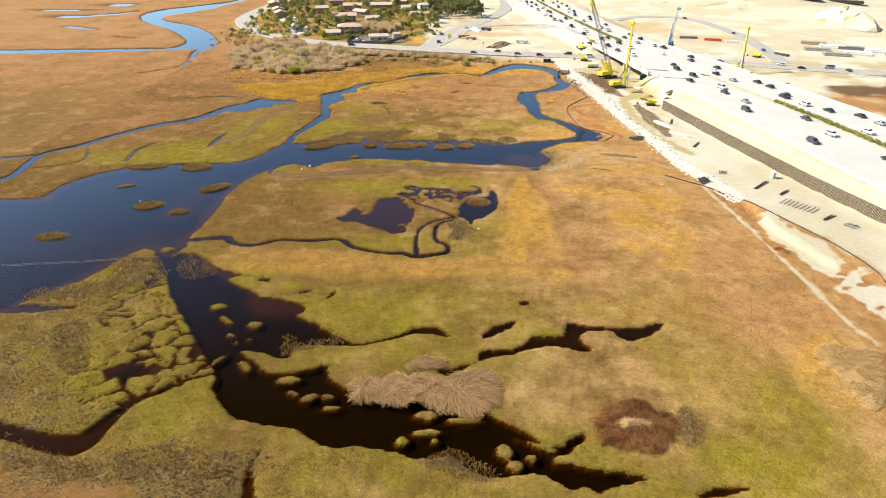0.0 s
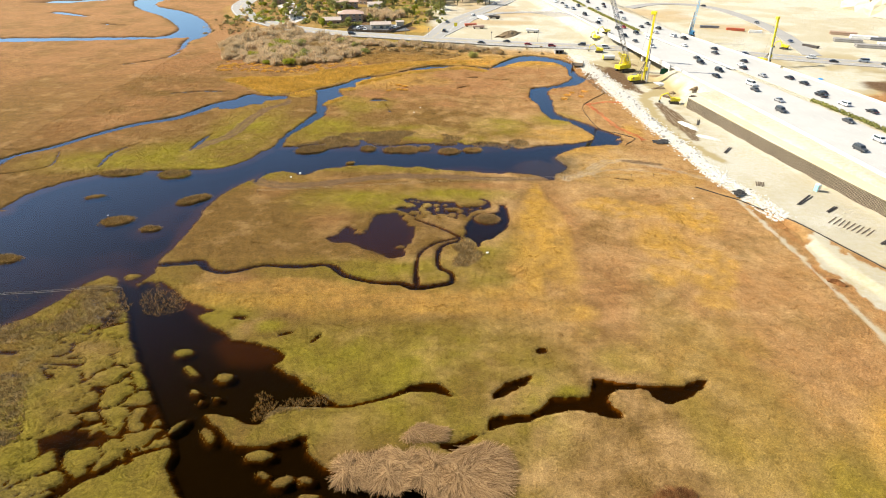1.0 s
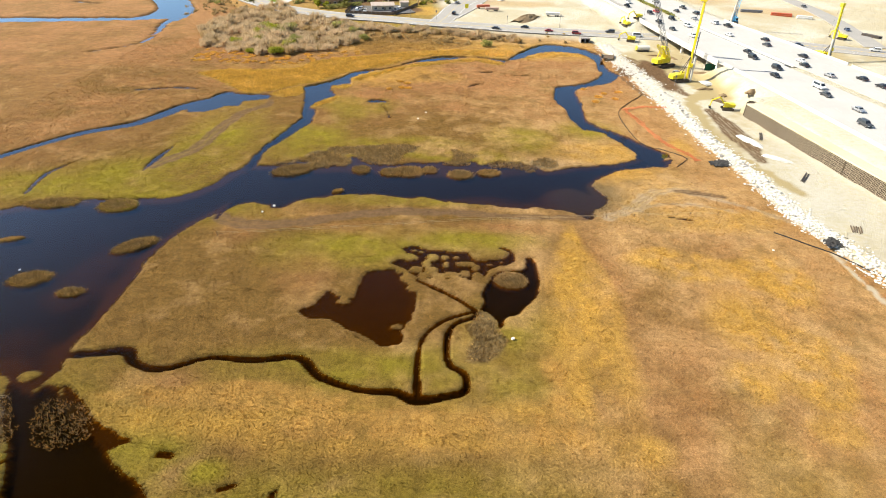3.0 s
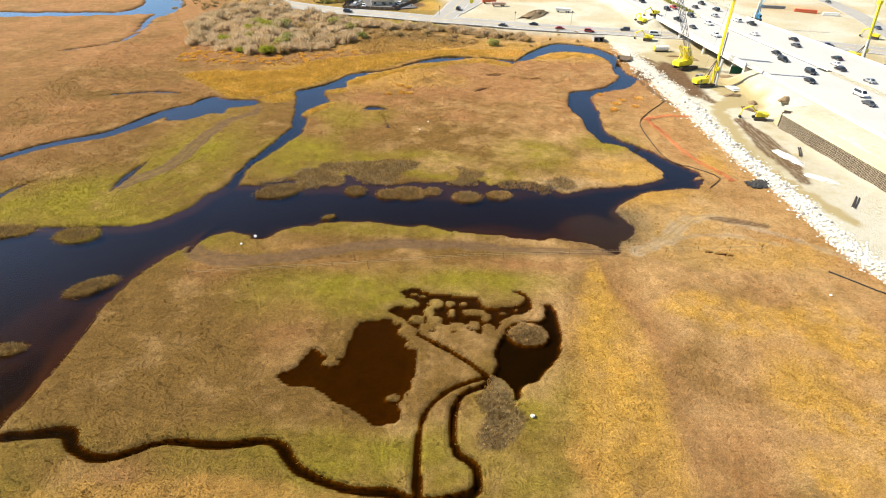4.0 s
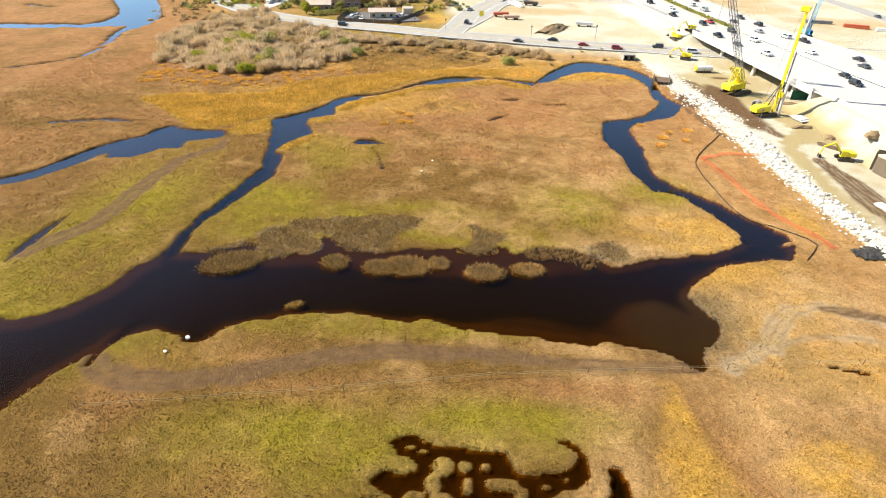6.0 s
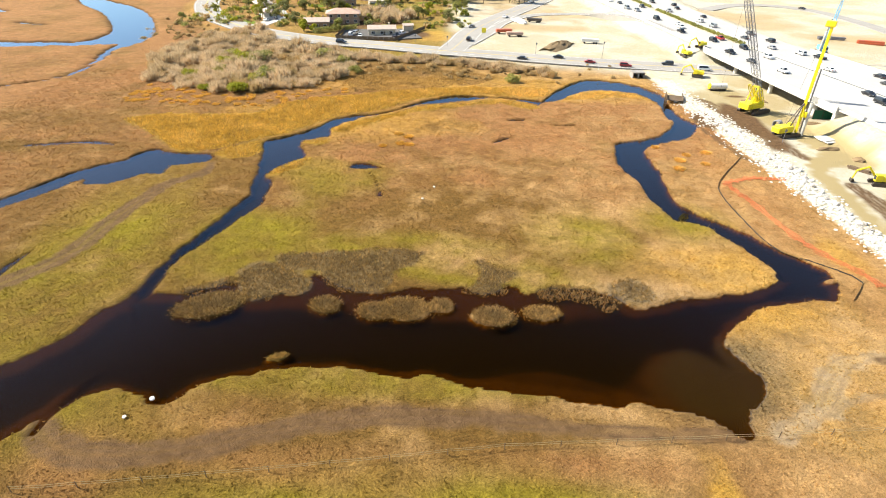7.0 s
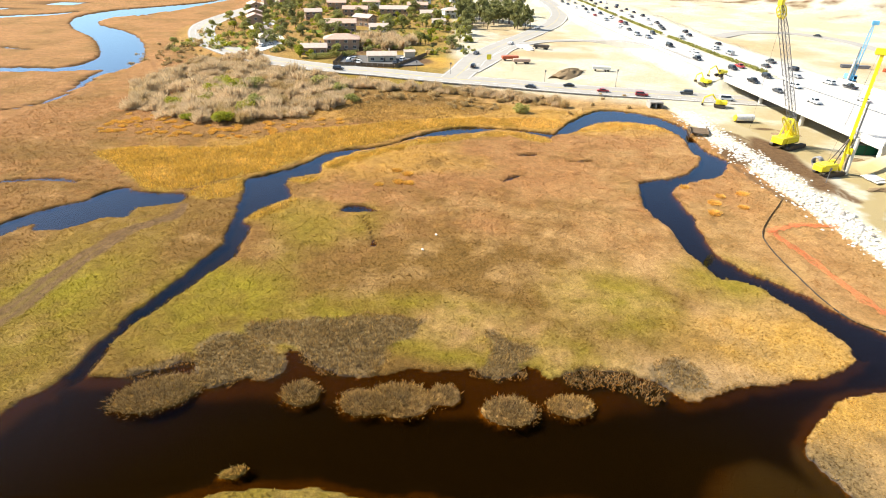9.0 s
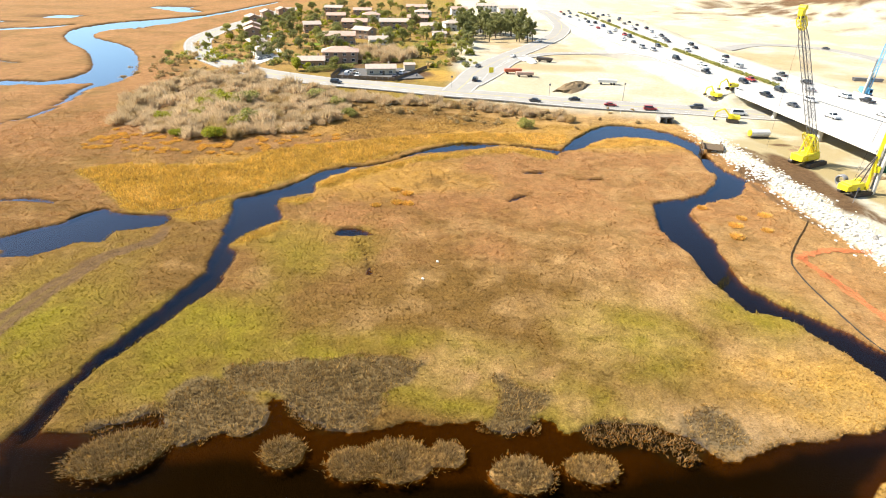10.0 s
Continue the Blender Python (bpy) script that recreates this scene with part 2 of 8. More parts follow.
# ---------- plan of the lagoon ----------
def smooth_line(pts, closed, step=4):
    """Catmull-Rom through the plan's corners."""
    p = np.array(pts, float)
    n, out = len(p), []
    for i in range(n if closed else n - 1):
        if closed:
            a, b, c, d = p[i - 1], p[i], p[(i + 1) % n], p[(i + 2) % n]
        else:
            a, b, c, d = p[max(i - 1, 0)], p[i], p[i + 1], p[min(i + 2, n - 1)]
        for s in np.arange(step) / step:
            out.append(0.5 * (2 * b + (c - a) * s + (2 * a - 5 * b + 4 * c - d) * s**2 + (3 * b - a - 3 * c + d) * s**3))
    if not closed:
        out.append(p[-1])
    return np.array(out)


def area_distance(pts, x, y, step=4):
    """Signed distance to a closed outline, below 0 inside."""
    q = smooth_line(pts, True, step) if step > 1 else np.array(pts, float)
    d2, inside = np.full(x.shape, 1e12), np.zeros(x.shape, bool)
    for (ax, ay), (bx, by) in zip(q, np.roll(q, -1, 0)):
        ux, uy = bx - ax, by - ay
        s = np.clip(((x - ax) * ux + (y - ay) * uy) / max(ux * ux + uy * uy, 1e-9), 0, 1)
        d2 = np.minimum(d2, (x - ax - s * ux) ** 2 + (y - ay - s * uy) ** 2)
        if ay != by:
            inside ^= ((ay > y) != (by > y)) & (x < ux * (y - ay) / uy + ax)
    return np.where(inside, -1, 1) * np.sqrt(d2)


def line_distance(pts, x, y, step=4):
    """Distance to a line of (x, y, half width), less the width there."""
    q = smooth_line(pts, False, step)
    best = np.full(x.shape, 1e6)
    for (ax, ay, aw), (bx, by, bw) in zip(q[:-1], q[1:]):
        ux, uy = bx - ax, by - ay
        s = np.clip(((x - ax) * ux + (y - ay) * uy) / max(ux * ux + uy * uy, 1e-9), 0, 1)
        best = np.minimum(best, np.hypot(x - ax - s * ux, y - ay - s * uy) - (aw + (bw - aw) * s))
    return best


_lat = np.random.default_rng(7).random((256, 256))


def value_noise(x, y, size):
    u, v = x / size + 1000.0, y / size + 1000.0
    i, j = np.floor(u).astype(int), np.floor(v).astype(int)
    f, g = u - i, v - j
    f, g = f * f * (3 - 2 * f), g * g * (3 - 2 * g)
    a, b = _lat[i % 256, j % 256], _lat[(i + 1) % 256, j % 256]
    c, d = _lat[i % 256, (j + 1) % 256], _lat[(i + 1) % 256, (j + 1) % 256]
    return (a * (1 - f) + b * f) * (1 - g) + (c * (1 - f) + d * f) * g - 0.5


def fbm(x, y, size, octaves=3):
    return sum(value_noise(x + 37 * k, y - 19 * k, size / 2**k) / 2**k for k in range(octaves))


def ramp(v, lo, hi):
    s = np.clip((v - lo) / (hi - lo), 0, 1)
    return s * s * (3 - 2 * s)


# water bodies: outline and depth
MAIN_SOUTH = [(-57, 171.3), (-55.7, 175.4), (-51.4, 180), (-47.3, 179.2), (-45, 177.6), (-42.2, 177.7), (-39.5, 181.5), (-31.5, 184.4),
              (-22.7, 185.8), (-16.4, 185.1), (-10.9, 183.9), (-8, 184.9), (-2.7, 182.8), (6.8, 181.4), (17.4, 180.1), (19.7, 181.1), (29.4, 178.4),
              (31.9, 176.1), (33.9, 176.2), (34.3, 178.7), (38.6, 183.3), (39, 187.2), (37.8, 191.5), (38, 195.1), (42.9, 200.4), (49.5, 204.2), (57.8, 206.1)]
MAIN_NORTH = [(61.6, 206.9), (64.5, 214.3), (59.2, 217.5), (54.4, 213.2), (48.6, 208.8), (37.7, 205.9), (34.7, 205.4), (30, 204), (25.9, 202.1), (24.6, 203.7), (21.4, 206.2), (18.2, 207.2), (13.3, 207.3), (10.4, 206.8), (7.3, 205.4), (4.8, 207.6),
              (2.5, 205.6), (-0.3, 204.9), (-3.1, 206.2), (-6.6, 206.7), (-8.7, 206), (-10.9, 206.5), (-13.6, 205.5), (-19, 204.1), (-21.9, 204.6), (-25.8, 206.3), (-28.8, 209.1), (-30.8, 209.5), (-29.9, 205.5), (-31.8, 202.8), (-34.6, 202.9), (-37.9, 201), (-40.2, 201.7), (-42.9, 205.8), (-47, 204.1), (-51, 202.4), (-56.1, 201.7), (-60.1, 199.5)]
WATERS = {
    "main": (MAIN_SOUTH + MAIN_NORTH, 0.9),
    "basin": ([(-400, 128), (-145.3, 150), (-122.5, 151.7), (-119.7, 155.5), (-118.8, 162.2), (-113.7, 170.4), (-106.3, 176.2), (-95.2, 179.5), (-82, 180.9),
               (-70.8, 182.7), (-64.7, 189.1), (-60.2, 199.5), (-52.2, 197.1), (-49.2, 183.2), (-54.9, 178.8), (-57.1, 174.6), (-62, 166.6), (-64.4, 154.6),
               (-64.4, 135.6), (-65.5, 128.4), (-64.7, 122.1), (-67.4, 116.1), (-74.6, 121.1), (-80.2, 110.8), (-85, 102.9), (-90.4, 97.5), (-101.2, 92.2), (-400, 60)], 0.9),
    "right_river": ([(53.2, 211.8), (54.5, 214.9), (54, 217.6), (52.4, 221.2), (50.7, 225.1), (49.4, 228.4), (47.1, 231.9), (43.6, 233.1), (42, 234.4), (40.7, 239.4), (39.2, 246), (39.5, 252.3), (36.8, 261.8), (37.6, 269.8), (39.4, 278.8), (45.3, 281.9), (53, 285.7), (60, 294.8), (64, 303),
                     (69.3, 298), (66.5, 291.5), (61.4, 284.5), (54.4, 281.2), (47.6, 275.8), (46.2, 267.2), (46.8, 259.7), (45.5, 252.7), (45.2, 244.1), (46.9, 238.8), (49.4, 234.9), (52.4, 232.6), (54.4, 230.5), (56.5, 227.1), (58, 224.8), (59.9, 221.7), (62.2, 218.6), (64.4, 215), (61, 210)], 0.9),
    "arc": ([(21.3, 314.3), (32.4, 335.1), (42.3, 346.9), (52.2, 347.8), (62, 341.9), (67.9, 329.6), (66.7, 316.5), (66.9, 305.3), (68.9, 296.1), (64.2, 296.4), (62.1, 301.9),
             (62.1, 308.8), (62.8, 320.1), (58.3, 330), (46.7, 333.3), (36.5, 328), (29.6, 318.9), (24.2, 316.7)], 0.8),
    "left_river": ([(-59.7, 197.5), (-58.4, 209.8), (-57.2, 218.5), (-55.2, 225.7), (-53.5, 234.6), (-52.5, 240.7), (-53.8, 248), (-55.3, 256.4), (-56.5, 263.9), (-59.2, 273.8),
                    (-54.2, 277.7), (-47, 286.2), (-43, 294.9), (-35.4, 298.7), (-34.8, 295.6), (-42.1, 286.6), (-41.9, 279.8), (-45.2, 276), (-48.7, 273.3), (-46.1, 266.8),
                    (-45.6, 261.8), (-50.1, 255.8), (-51.5, 250.7), (-49.2, 247.6), (-48.5, 241), (-48.2, 235), (-51.1, 226.5), (-52.9, 220.4), (-56, 213.6), (-56.3, 205.6), (-56.1, 200.4)], 0.8),
    "left_pond": ([(-94.9, 249.9), (-91.7, 251.8), (-90.5, 257.5), (-88.7, 262.6), (-85.3, 265.9), (-81.6, 264), (-70.2, 263.4), (-69.1, 258.1), (-76.5, 254.8), (-77.1, 250.3),
                   (-82.2, 248.4), (-86.2, 244), (-92, 242.5)], 0.6),
    "pond": ([(-29.3, 138.9), (-26.7, 141.3), (-25.6, 143.5), (-24.8, 145.4), (-22.8, 144.2), (-20.5, 143.2), (-19.2, 144.3), (-19.4, 146.6), (-19, 148.9), (-18.4, 150.8), (-16.8, 152.5), (-14.6, 153.1), (-12.3, 153.2), (-10.9, 152.4), (-10, 150.6), (-9.1, 148.2), (-7.2, 146),
              (-7.2, 142.7), (-7.2, 139.6), (-7.8, 137.2), (-8.8, 135.3), (-9.5, 133.9), (-9, 131.8), (-9.5, 130.4), (-12, 129.6), (-13.1, 130), (-14.7, 131.1), (-16.5, 132.8), (-19, 134), (-20.9, 135.7), (-23.9, 136.8), (-26.3, 136.9)], 0.25),
    "maze": ([(-13.5, 155.6), (-11.3, 156.8), (-10.5, 159.2), (-11.4, 161.1), (-8.8, 161.9), (-4.2, 160.8), (0.7, 160.2), (2.8, 159.8), (4.5, 157.4), (7.8, 157.1), (11.2, 158.4), (12.2, 160.1), (10.6, 161.5), (7.7, 162.3), (10.7, 162.4), (12.9, 160.7), (13.1, 157.9),
              (11.5, 155.9), (7.6, 154.4), (6.5, 151.3), (4.1, 149.4), (1.5, 150.5), (-2.1, 149.7), (-5.7, 150.1), (-8, 150.7), (-9.5, 152.5), (-11.5, 154.1)], 0.3),
    "dark_pond": ([(15.4, 158.3), (17, 158.1), (17.8, 154.3), (17.9, 150.6), (16.8, 145.9), (15.1, 143.1), (13.1, 140.5), (11.7, 138.9), (9.9, 137.9), (9.3, 135.6), (8.1, 135.1), (7.9, 136.9), (6.5, 139.7), (5.4, 140.6), (5.9, 142.2), (6, 144.3), (5.7, 146.5), (6.7, 148.9),
                   (7.8, 151.4), (10.3, 153.4), (13.5, 153.5), (15.3, 155.3)], 0.45),
    "south": ([(-67.2, 119.1), (-62.2, 105.7), (-55.5, 94.9), (-48.9, 87.3), (-44.5, 81.3), (-40.4, 75.9), (-40.3, 73), (-36.5, 67.5), (-33.3, 65.1), (-28.1, 63.3), (-23.4, 62.8), (-19.3, 60.4),
               (-15.4, 58.8), (-8.3, 59.4), (-4.6, 57.2), (-1.1, 56.8), (2.3, 57.3), (6.4, 54.2), (10.7, 53.7), (15.8, 53.7), (19.4, 51.4), (21.7, 52.3), (23.8, 50.6), (26.1, 51.9), (31.3, 53.3),
               (28.6, 54.4), (24.4, 55), (19.6, 56.1), (18.4, 56.8), (20.9, 58.4), (24.3, 61.8), (21.3, 60.6), (19.3, 59.5), (15.8, 60), (12.3, 61.2), (13, 63)], 0.9),
    "south_shelf": ([(13, 63), (5.3, 64.7), (-3.2, 65.9), (-7.3, 69.1), (-15.5, 71.8), (-18.8, 73.8), (-20.5, 77.8), (-25.6, 76.8), (-29.4, 75.7), (-33.5, 77.1), (-37.7, 82.3), (-42.1, 85.6),
                     (-47, 93), (-50.3, 99.9), (-62.4, 118.6), (-66.3, 114.1), (-54.5, 93.9), (-41.6, 76.7), (-36.7, 67.6), (-24.7, 63.5), (-14.7, 59.5), (1.4, 57.6)], 0.6),
    "bay": ([(-62.2, 119.1), (-51, 111.1), (-45.7, 109.3), (-49.5, 107.4), (-46.5, 103.8), (-41, 100.6), (-35.3, 99.9), (-28.4, 96.1), (-29.4, 93.9), (-31.1, 90.9), (-28.9, 86.3), (-20.6, 85.9),
             (-26, 84.4), (-31.6, 84.4), (-28.7, 80.9), (-34.8, 81.3), (-39.3, 82.4), (-48.9, 92.1)], 0.25),
    "pool_by_heap": ([(-0.6, 76.4), (2, 75.3), (8.2, 79.1), (11, 80.7), (16.5, 81.9), (21.3, 83.4), (24.1, 83.5), (26.6, 82.3), (30.2, 82.2), (28.7, 85.4), (28.6, 86.6), (30.9, 88.3), (34.8, 88.4),
                      (36.2, 86.7), (38.6, 85.5), (42.1, 87.1), (44.3, 88.1), (46.6, 90.8), (43.4, 90.8), (40.1, 89.8), (31.5, 90.3), (26.7, 91.1), (25.7, 88.5), (24.3, 86.6), (19.5, 86.4), (17, 85.2),
                      (14.9, 83.1), (8.4, 82.4), (7.3, 79.6), (2, 77.4)], 0.4),
    "pool_b": ([(8.6, 85.9), (10.3, 89), (11.9, 90.4), (16, 92.2), (15.7, 89.7), (12.1, 87.7)], 0.4),
    "far_river": ([(-400, 372), (-206.4, 391.6), (-183.5, 397.2), (-180.8, 413.3), (-193.5, 438.5), (-216.7, 471.3), (-244.6, 499.6), (-266.9, 529.5), (-280.2, 564.4), (-275.5, 602.5), (-253.1, 637.9),
                   (-231.7, 683), (-220.2, 809.7), (-212.6, 807), (-223.3, 668.6), (-239.1, 579.7), (-253.5, 553.1), (-244.6, 525.6), (-219.5, 504.4), (-191.8, 475.6), (-163.2, 427.4), (-156.4, 407.4), (-159.8, 393.3),
                   (-174.9, 386.4), (-196, 382.4), (-400, 350)], 0.8),
    "far_spur": ([(-162.3, 398.1), (-155.1, 398), (-157.7, 379.2), (-155.2, 362.6), (-158.3, 362.6), (-162.3, 379.3)], 0.5),
}
# creeks: x, y, half width
CREEKS = [
    ([(-66.4, 125.8, 0.9), (-61, 126.5, 1.0), (-55.8, 127.1, 1.2), (-53.4, 124.6, 0.9), (-48.3, 123.2, 0.8), (-41.3, 126.1, 0.7), (-33.8, 125.8, 0.8), (-26.2, 126.7, 0.8), (-21.7, 122.4, 0.9),
      (-14.3, 119.8, 0.7), (-9.4, 119.7, 0.9), (-5.8, 118.1, 1.1), (-1.5, 118.9, 0.9), (2, 120.3, 0.8), (1.9, 123.9, 0.7), (-0.7, 126.2, 0.7), (-1.2, 131.8, 0.7), (0.3, 136.3, 0.6), (4.4, 139.1, 0.6),
      (0.3, 143.9, 0.5), (-8.4, 150, 0.5)], 0.5),
    ([(-5.6, 118.8, 0.8), (-5.8, 130.8, 0.5), (-1.9, 137, 0.5), (4.4, 140.1, 0.5)], 0.4),
    ([(-86.8, 257.6, 2.6), (-95.5, 248.7, 3.2), (-104.2, 232.1, 2.6), (-116.8, 222.9, 2.2), (-126.7, 210.3, 1.9), (-133.5, 198.8, 1.8), (-140.2, 192.1, 1.4), (-142.3, 185.5, 1.6), (-139.7, 169.7, 1.6), (-141.9, 164.9, 2), (-151.1, 152.2, 2)], 0.5),
    ([(-142.3, 186.9, 1), (-148.8, 186.1, 1.2), (-171.1, 178.6, 1.2)], 0.4),
    ([(-129.6, 195.4, 0.4), (-124.9, 183.2, 0.5), (-131.4, 177.6, 0.4), (-137, 175.9, 0.4)], 0.3),
    ([(-86.3, 196.5, 0.3), (-85.7, 205.5, 1.1), (-84.8, 214.5, 0.2)], 0.3),
    ([(-109.3, 182.4, 0.6), (-110.8, 194, 0.7), (-105.9, 204.3, 0.2)], 0.3),
    ([(-35, 297.2, 1.0), (-26.4, 303.1, 0.6), (-19, 311.5, 1.0), (-12, 315.5, 3.0), (-5, 319, 3.6), (2.6, 321, 2.0), (6.5, 321.5, 0.6)], 0.6),
    ([(5.7, 321, 0.5), (12.5, 320.2, 1.5), (21.6, 317, 2.2)], 0.6),
    ([(-40.4, 75.9, 0.4), (-45.4, 74, 0.45), (-48.3, 71.5, 0.7), (-51.4, 69.4, 0.8), (-53.4, 66.8, 1.1), (-54.9, 63, 1.8), (-56.6, 59.6, 2.4), (-62.6, 60.1, 1.7), (-71.4, 62.4, 1.5), (-91.3, 65.1, 1.5)], 0.35),
    ([(-27.6, 58.4, 0.2), (-28.4, 55, 0.5), (-27.2, 50.7, 1.1), (-25.9, 44.5, 1.3)], 0.25),
    ([(37.8, 50.4, 0.4), (41.3, 51.3, 0.8), (45.6, 51.7, 0.3)], 0.4),
    ([(-19.4, 83.7, 0.3), (-15.6, 84, 0.5), (-12.9, 84.7, 0.4), (-8.4, 86.3, 0.5), (-4.8, 88.2, 0.9), (-0.8, 88.4, 1.1), (2, 86.5, 0.3)], 0.4),
    ([(-31.6, 257.3, 0.8), (-29.2, 258.5, 2.0), (-24, 257.2, 0.3)], 0.5),
    ([(-26.8, 254, 0.3), (-24.5, 248.8, 0.15), (-23, 243.7, 0.3), (-22.5, 242, 0.9)], 0.2),
    ([(18.3, 98.1, 0.8), (19.1, 98.3, 0.8)], 0.3), ([(-41.2, 107.1, 0.7), (-39.5, 106.8, 0.7)], 0.3), ([(-31, 101.9, 0.5), (-29.1, 102.6, 0.4)], 0.3), ([(-24.4, 100.1, 0.5), (-23.4, 101.7, 0.4)], 0.3),
    ([(-155.9, 362.6, 1.2), (-153.8, 334.8, 1.0), (-169.8, 317.3, 1.0)], 0.3),
    ([(-121.2, 265.4, 0.8), (-106.9, 269.2, 1.0), (-98.8, 268, 0.6)], 0.25),
    ([(4.6, 276.9, 0.4), (7.7, 279.9, 0.7), (10.2, 281.8, 0.2)], 0.25), ([(10.4, 297.1, 0.6), (15.4, 297.9, 0.8)], 0.25), ([(24.3, 293.6, 0.5), (30.3, 294, 0.7)], 0.25),
    ([(52.7, 177.3, 0.4), (57.6, 176.2, 0.5)], 0.25),
    ([(-305.4, 485.6, 5), (-273.6, 469, 3)], 0.3), ([(-338, 540.4, 10), (-306.5, 561.8, 8), (-296.3, 583.6, 3)], 0.3), ([(-360, 590, 14), (-329.5, 640.2, 9)], 0.3), ([(-255.7, 694.7, 10), (-310.7, 742.7, 16)], 0.3),
    ([(-242.1, 436.5, 2.5), (-223.3, 430.9, 1.5)], 0.2), ([(-233, 598.5, 2.5), (-231.2, 626.2, 3.0)], 0.2), ([(-234.9, 582, 2.0), (-241, 565.7, 2.0)], 0.2),
]
# islets of marsh inside the water: x, y, half length, half width, turn
ISLETS = [
    (-101.9, 127.7, 4, 2, 5), (-85.2, 146.9, 4.2, 2.6, 15), (-74.7, 142.9, 2.6, 1.6, 10), (-82.9, 177.2, 4.8, 3.2, 5), (-70.3, 159.8, 4.8, 2.4, 38), (-98.5, 161.2, 3, 1.2, 20),
    (-99.3, 177.7, 6.5, 2.6, 8), (-68.8, 121.1, 1.6, 1, 20), (-47.4, 96.5, 1.8, 1.1, 0), (-37.6, 90.4, 1.5, 1.1, 0), (-44, 91.8, 2, 0.7, -40), (-41.6, 86.9, 1, 0.6, -30), (-39.8, 84.8, 0.6, 0.5, 0),
    (-37.3, 85.5, 0.6, 0.45, 0), (-35.9, 77.8, 1.9, 0.8, -50), (-41.5, 79.3, 1.7, 0.6, 60), (-27, 74.1, 2.3, 1.1, 5), (-25.6, 70.9, 1.2, 0.6, -20), (-22.2, 69.8, 1.8, 0.9, 25), (-19.1, 70.1, 1.4, 0.8, -10),
    (-18, 67.4, 1.7, 0.7, 0), (-1.8, 62.1, 2.3, 0.7, 5), (-5.7, 60.3, 1.1, 1, 0), (-0.3, 60.4, 0.8, 0.6, 0), (10.5, 58.4, 1.4, 1.5, 0), (14.5, 57.1, 0.9, 0.7, 0), (11.9, 55.8, 1.3, 1, 0),
    (31.9, 85.8, 3.1, 2.1, -8), (-2, 65.8, 2.2, 1, 0), (4.5, 64.7, 3.2, 0.8, 0), (67.1, 214.8, 2, 1.6, 0), (63.1, 212.3, 1.5, 0.7, 20), (-30.4, 187.5, 1.6, 0.9, 20),
    (-45, 199.2, 5.6, 3.4, 25), (-26.2, 200.4, 2.6, 2.4, 0), (-13, 199.9, 4.4, 3.2, 0), (-7, 201.1, 2, 2, 20), (1.6, 198.7, 3.5, 2.6, 0), (9.6, 200, 3.1, 2.1, 5),
    (-9.9, 157.7, 2.1, 1.25, 0), (-4.6, 157.8, 1.25, 1.5, 0), (-2, 157.9, 0.95, 0.85, 0), (0.5, 157.9, 0.6, 0.55, 0), (-8.7, 160.4, 0.55, 0.5, 0), (-7.3, 159.8, 0.45, 0.45, 0), (-5.8, 155.3, 1.1, 1.35, 0), (-7.9, 153.2, 1.3, 1.3, 0), (-4.5, 153.1, 1.4, 1.15, 0), (-11.3, 152.8, 0.8, 1.3, 0),
    (-1.6, 155.2, 0.65, 1.2, 0), (2.5, 155.6, 2, 0.95, 0), (4.5, 154.4, 0.95, 1.2, 0), (7.7, 155.5, 0.65, 0.55, 0), (10.1, 156.7, 0.6, 0.4, 0), (-0.5, 151.7, 1.55, 1.15, 0), (-3.2, 150.9, 1.35, 1.25, 0), (-5.3, 151.4, 2, 1, 0), (2.4, 152.1, 1.1, 1.25, 0), (4.9, 151.2, 1.25, 1.5, 0),
    (0.6, 149.2, 2.1, 1.4, 0), (-9.3, 150, 1.6, 1.6, 0), (11.8, 150.3, 3.5, 2.9, 0), (-21.3, 142.1, 1.4, 0.95, 0), (-10.4, 135.2, 1.1, 0.8, 0), (5.3, 147, 0.7, 0.45, 0), (-7.7, 146.9, 1.55, 1.15, 0), (-17.6, 199.2, 3.2, 2.5, 0),
]

# hummocks split by thin creeks in the near left marsh
HUMMOCKS = [(-89.4, 61.1), (-86.5, 119.3), (-66.2, 119.1), (-44.6, 80.7), (-42.6, 74.7), (-56.9, 66.8), (-77.2, 63)]
PAD_Y = (18.4, 58.2, 106.1, 113.2, 131.3, 149.2, 164.3, 176.3, 202.4, 223.5, 267.8, 323.6, 345, 372.9)
PAD_X = (106.6, 104.9, 102.4, 93.6, 89.3, 88.5, 85.7, 81.9, 80.3, 77.6, 74.2, 70.1, 70, 63.5)
WALL_Y, WALL_X = (-200, 57.4, 134.4, 158.5, 196.6, 248.9), (205, 140.4, 121.2, 115.4, 108.0, 99.2)
FWY_Y = (-400, 60, 145, 215, 300, 374, 427, 480, 545, 600, 672, 830, 2000, 4800)
FWY_LEFT = (230, 138, 125.1, 117.5, 106.7, 98.3, 92.1, 85.6, 78, 71.8, 62.6, 31.8, -210.2, -790.2)
FWY_MID = (262, 169.3, 156.4, 148.2, 133.9, 120.9, 113.9, 108.9, 103.9, 100.5, 96, 72.8, -169.2, -749.2)
FWY_RIGHT = (290, 196.6, 183.6, 174.4, 159.2, 143.6, 137.1, 132.7, 129.7, 127.5, 125.1, 106.5, -133.5, -713.5)
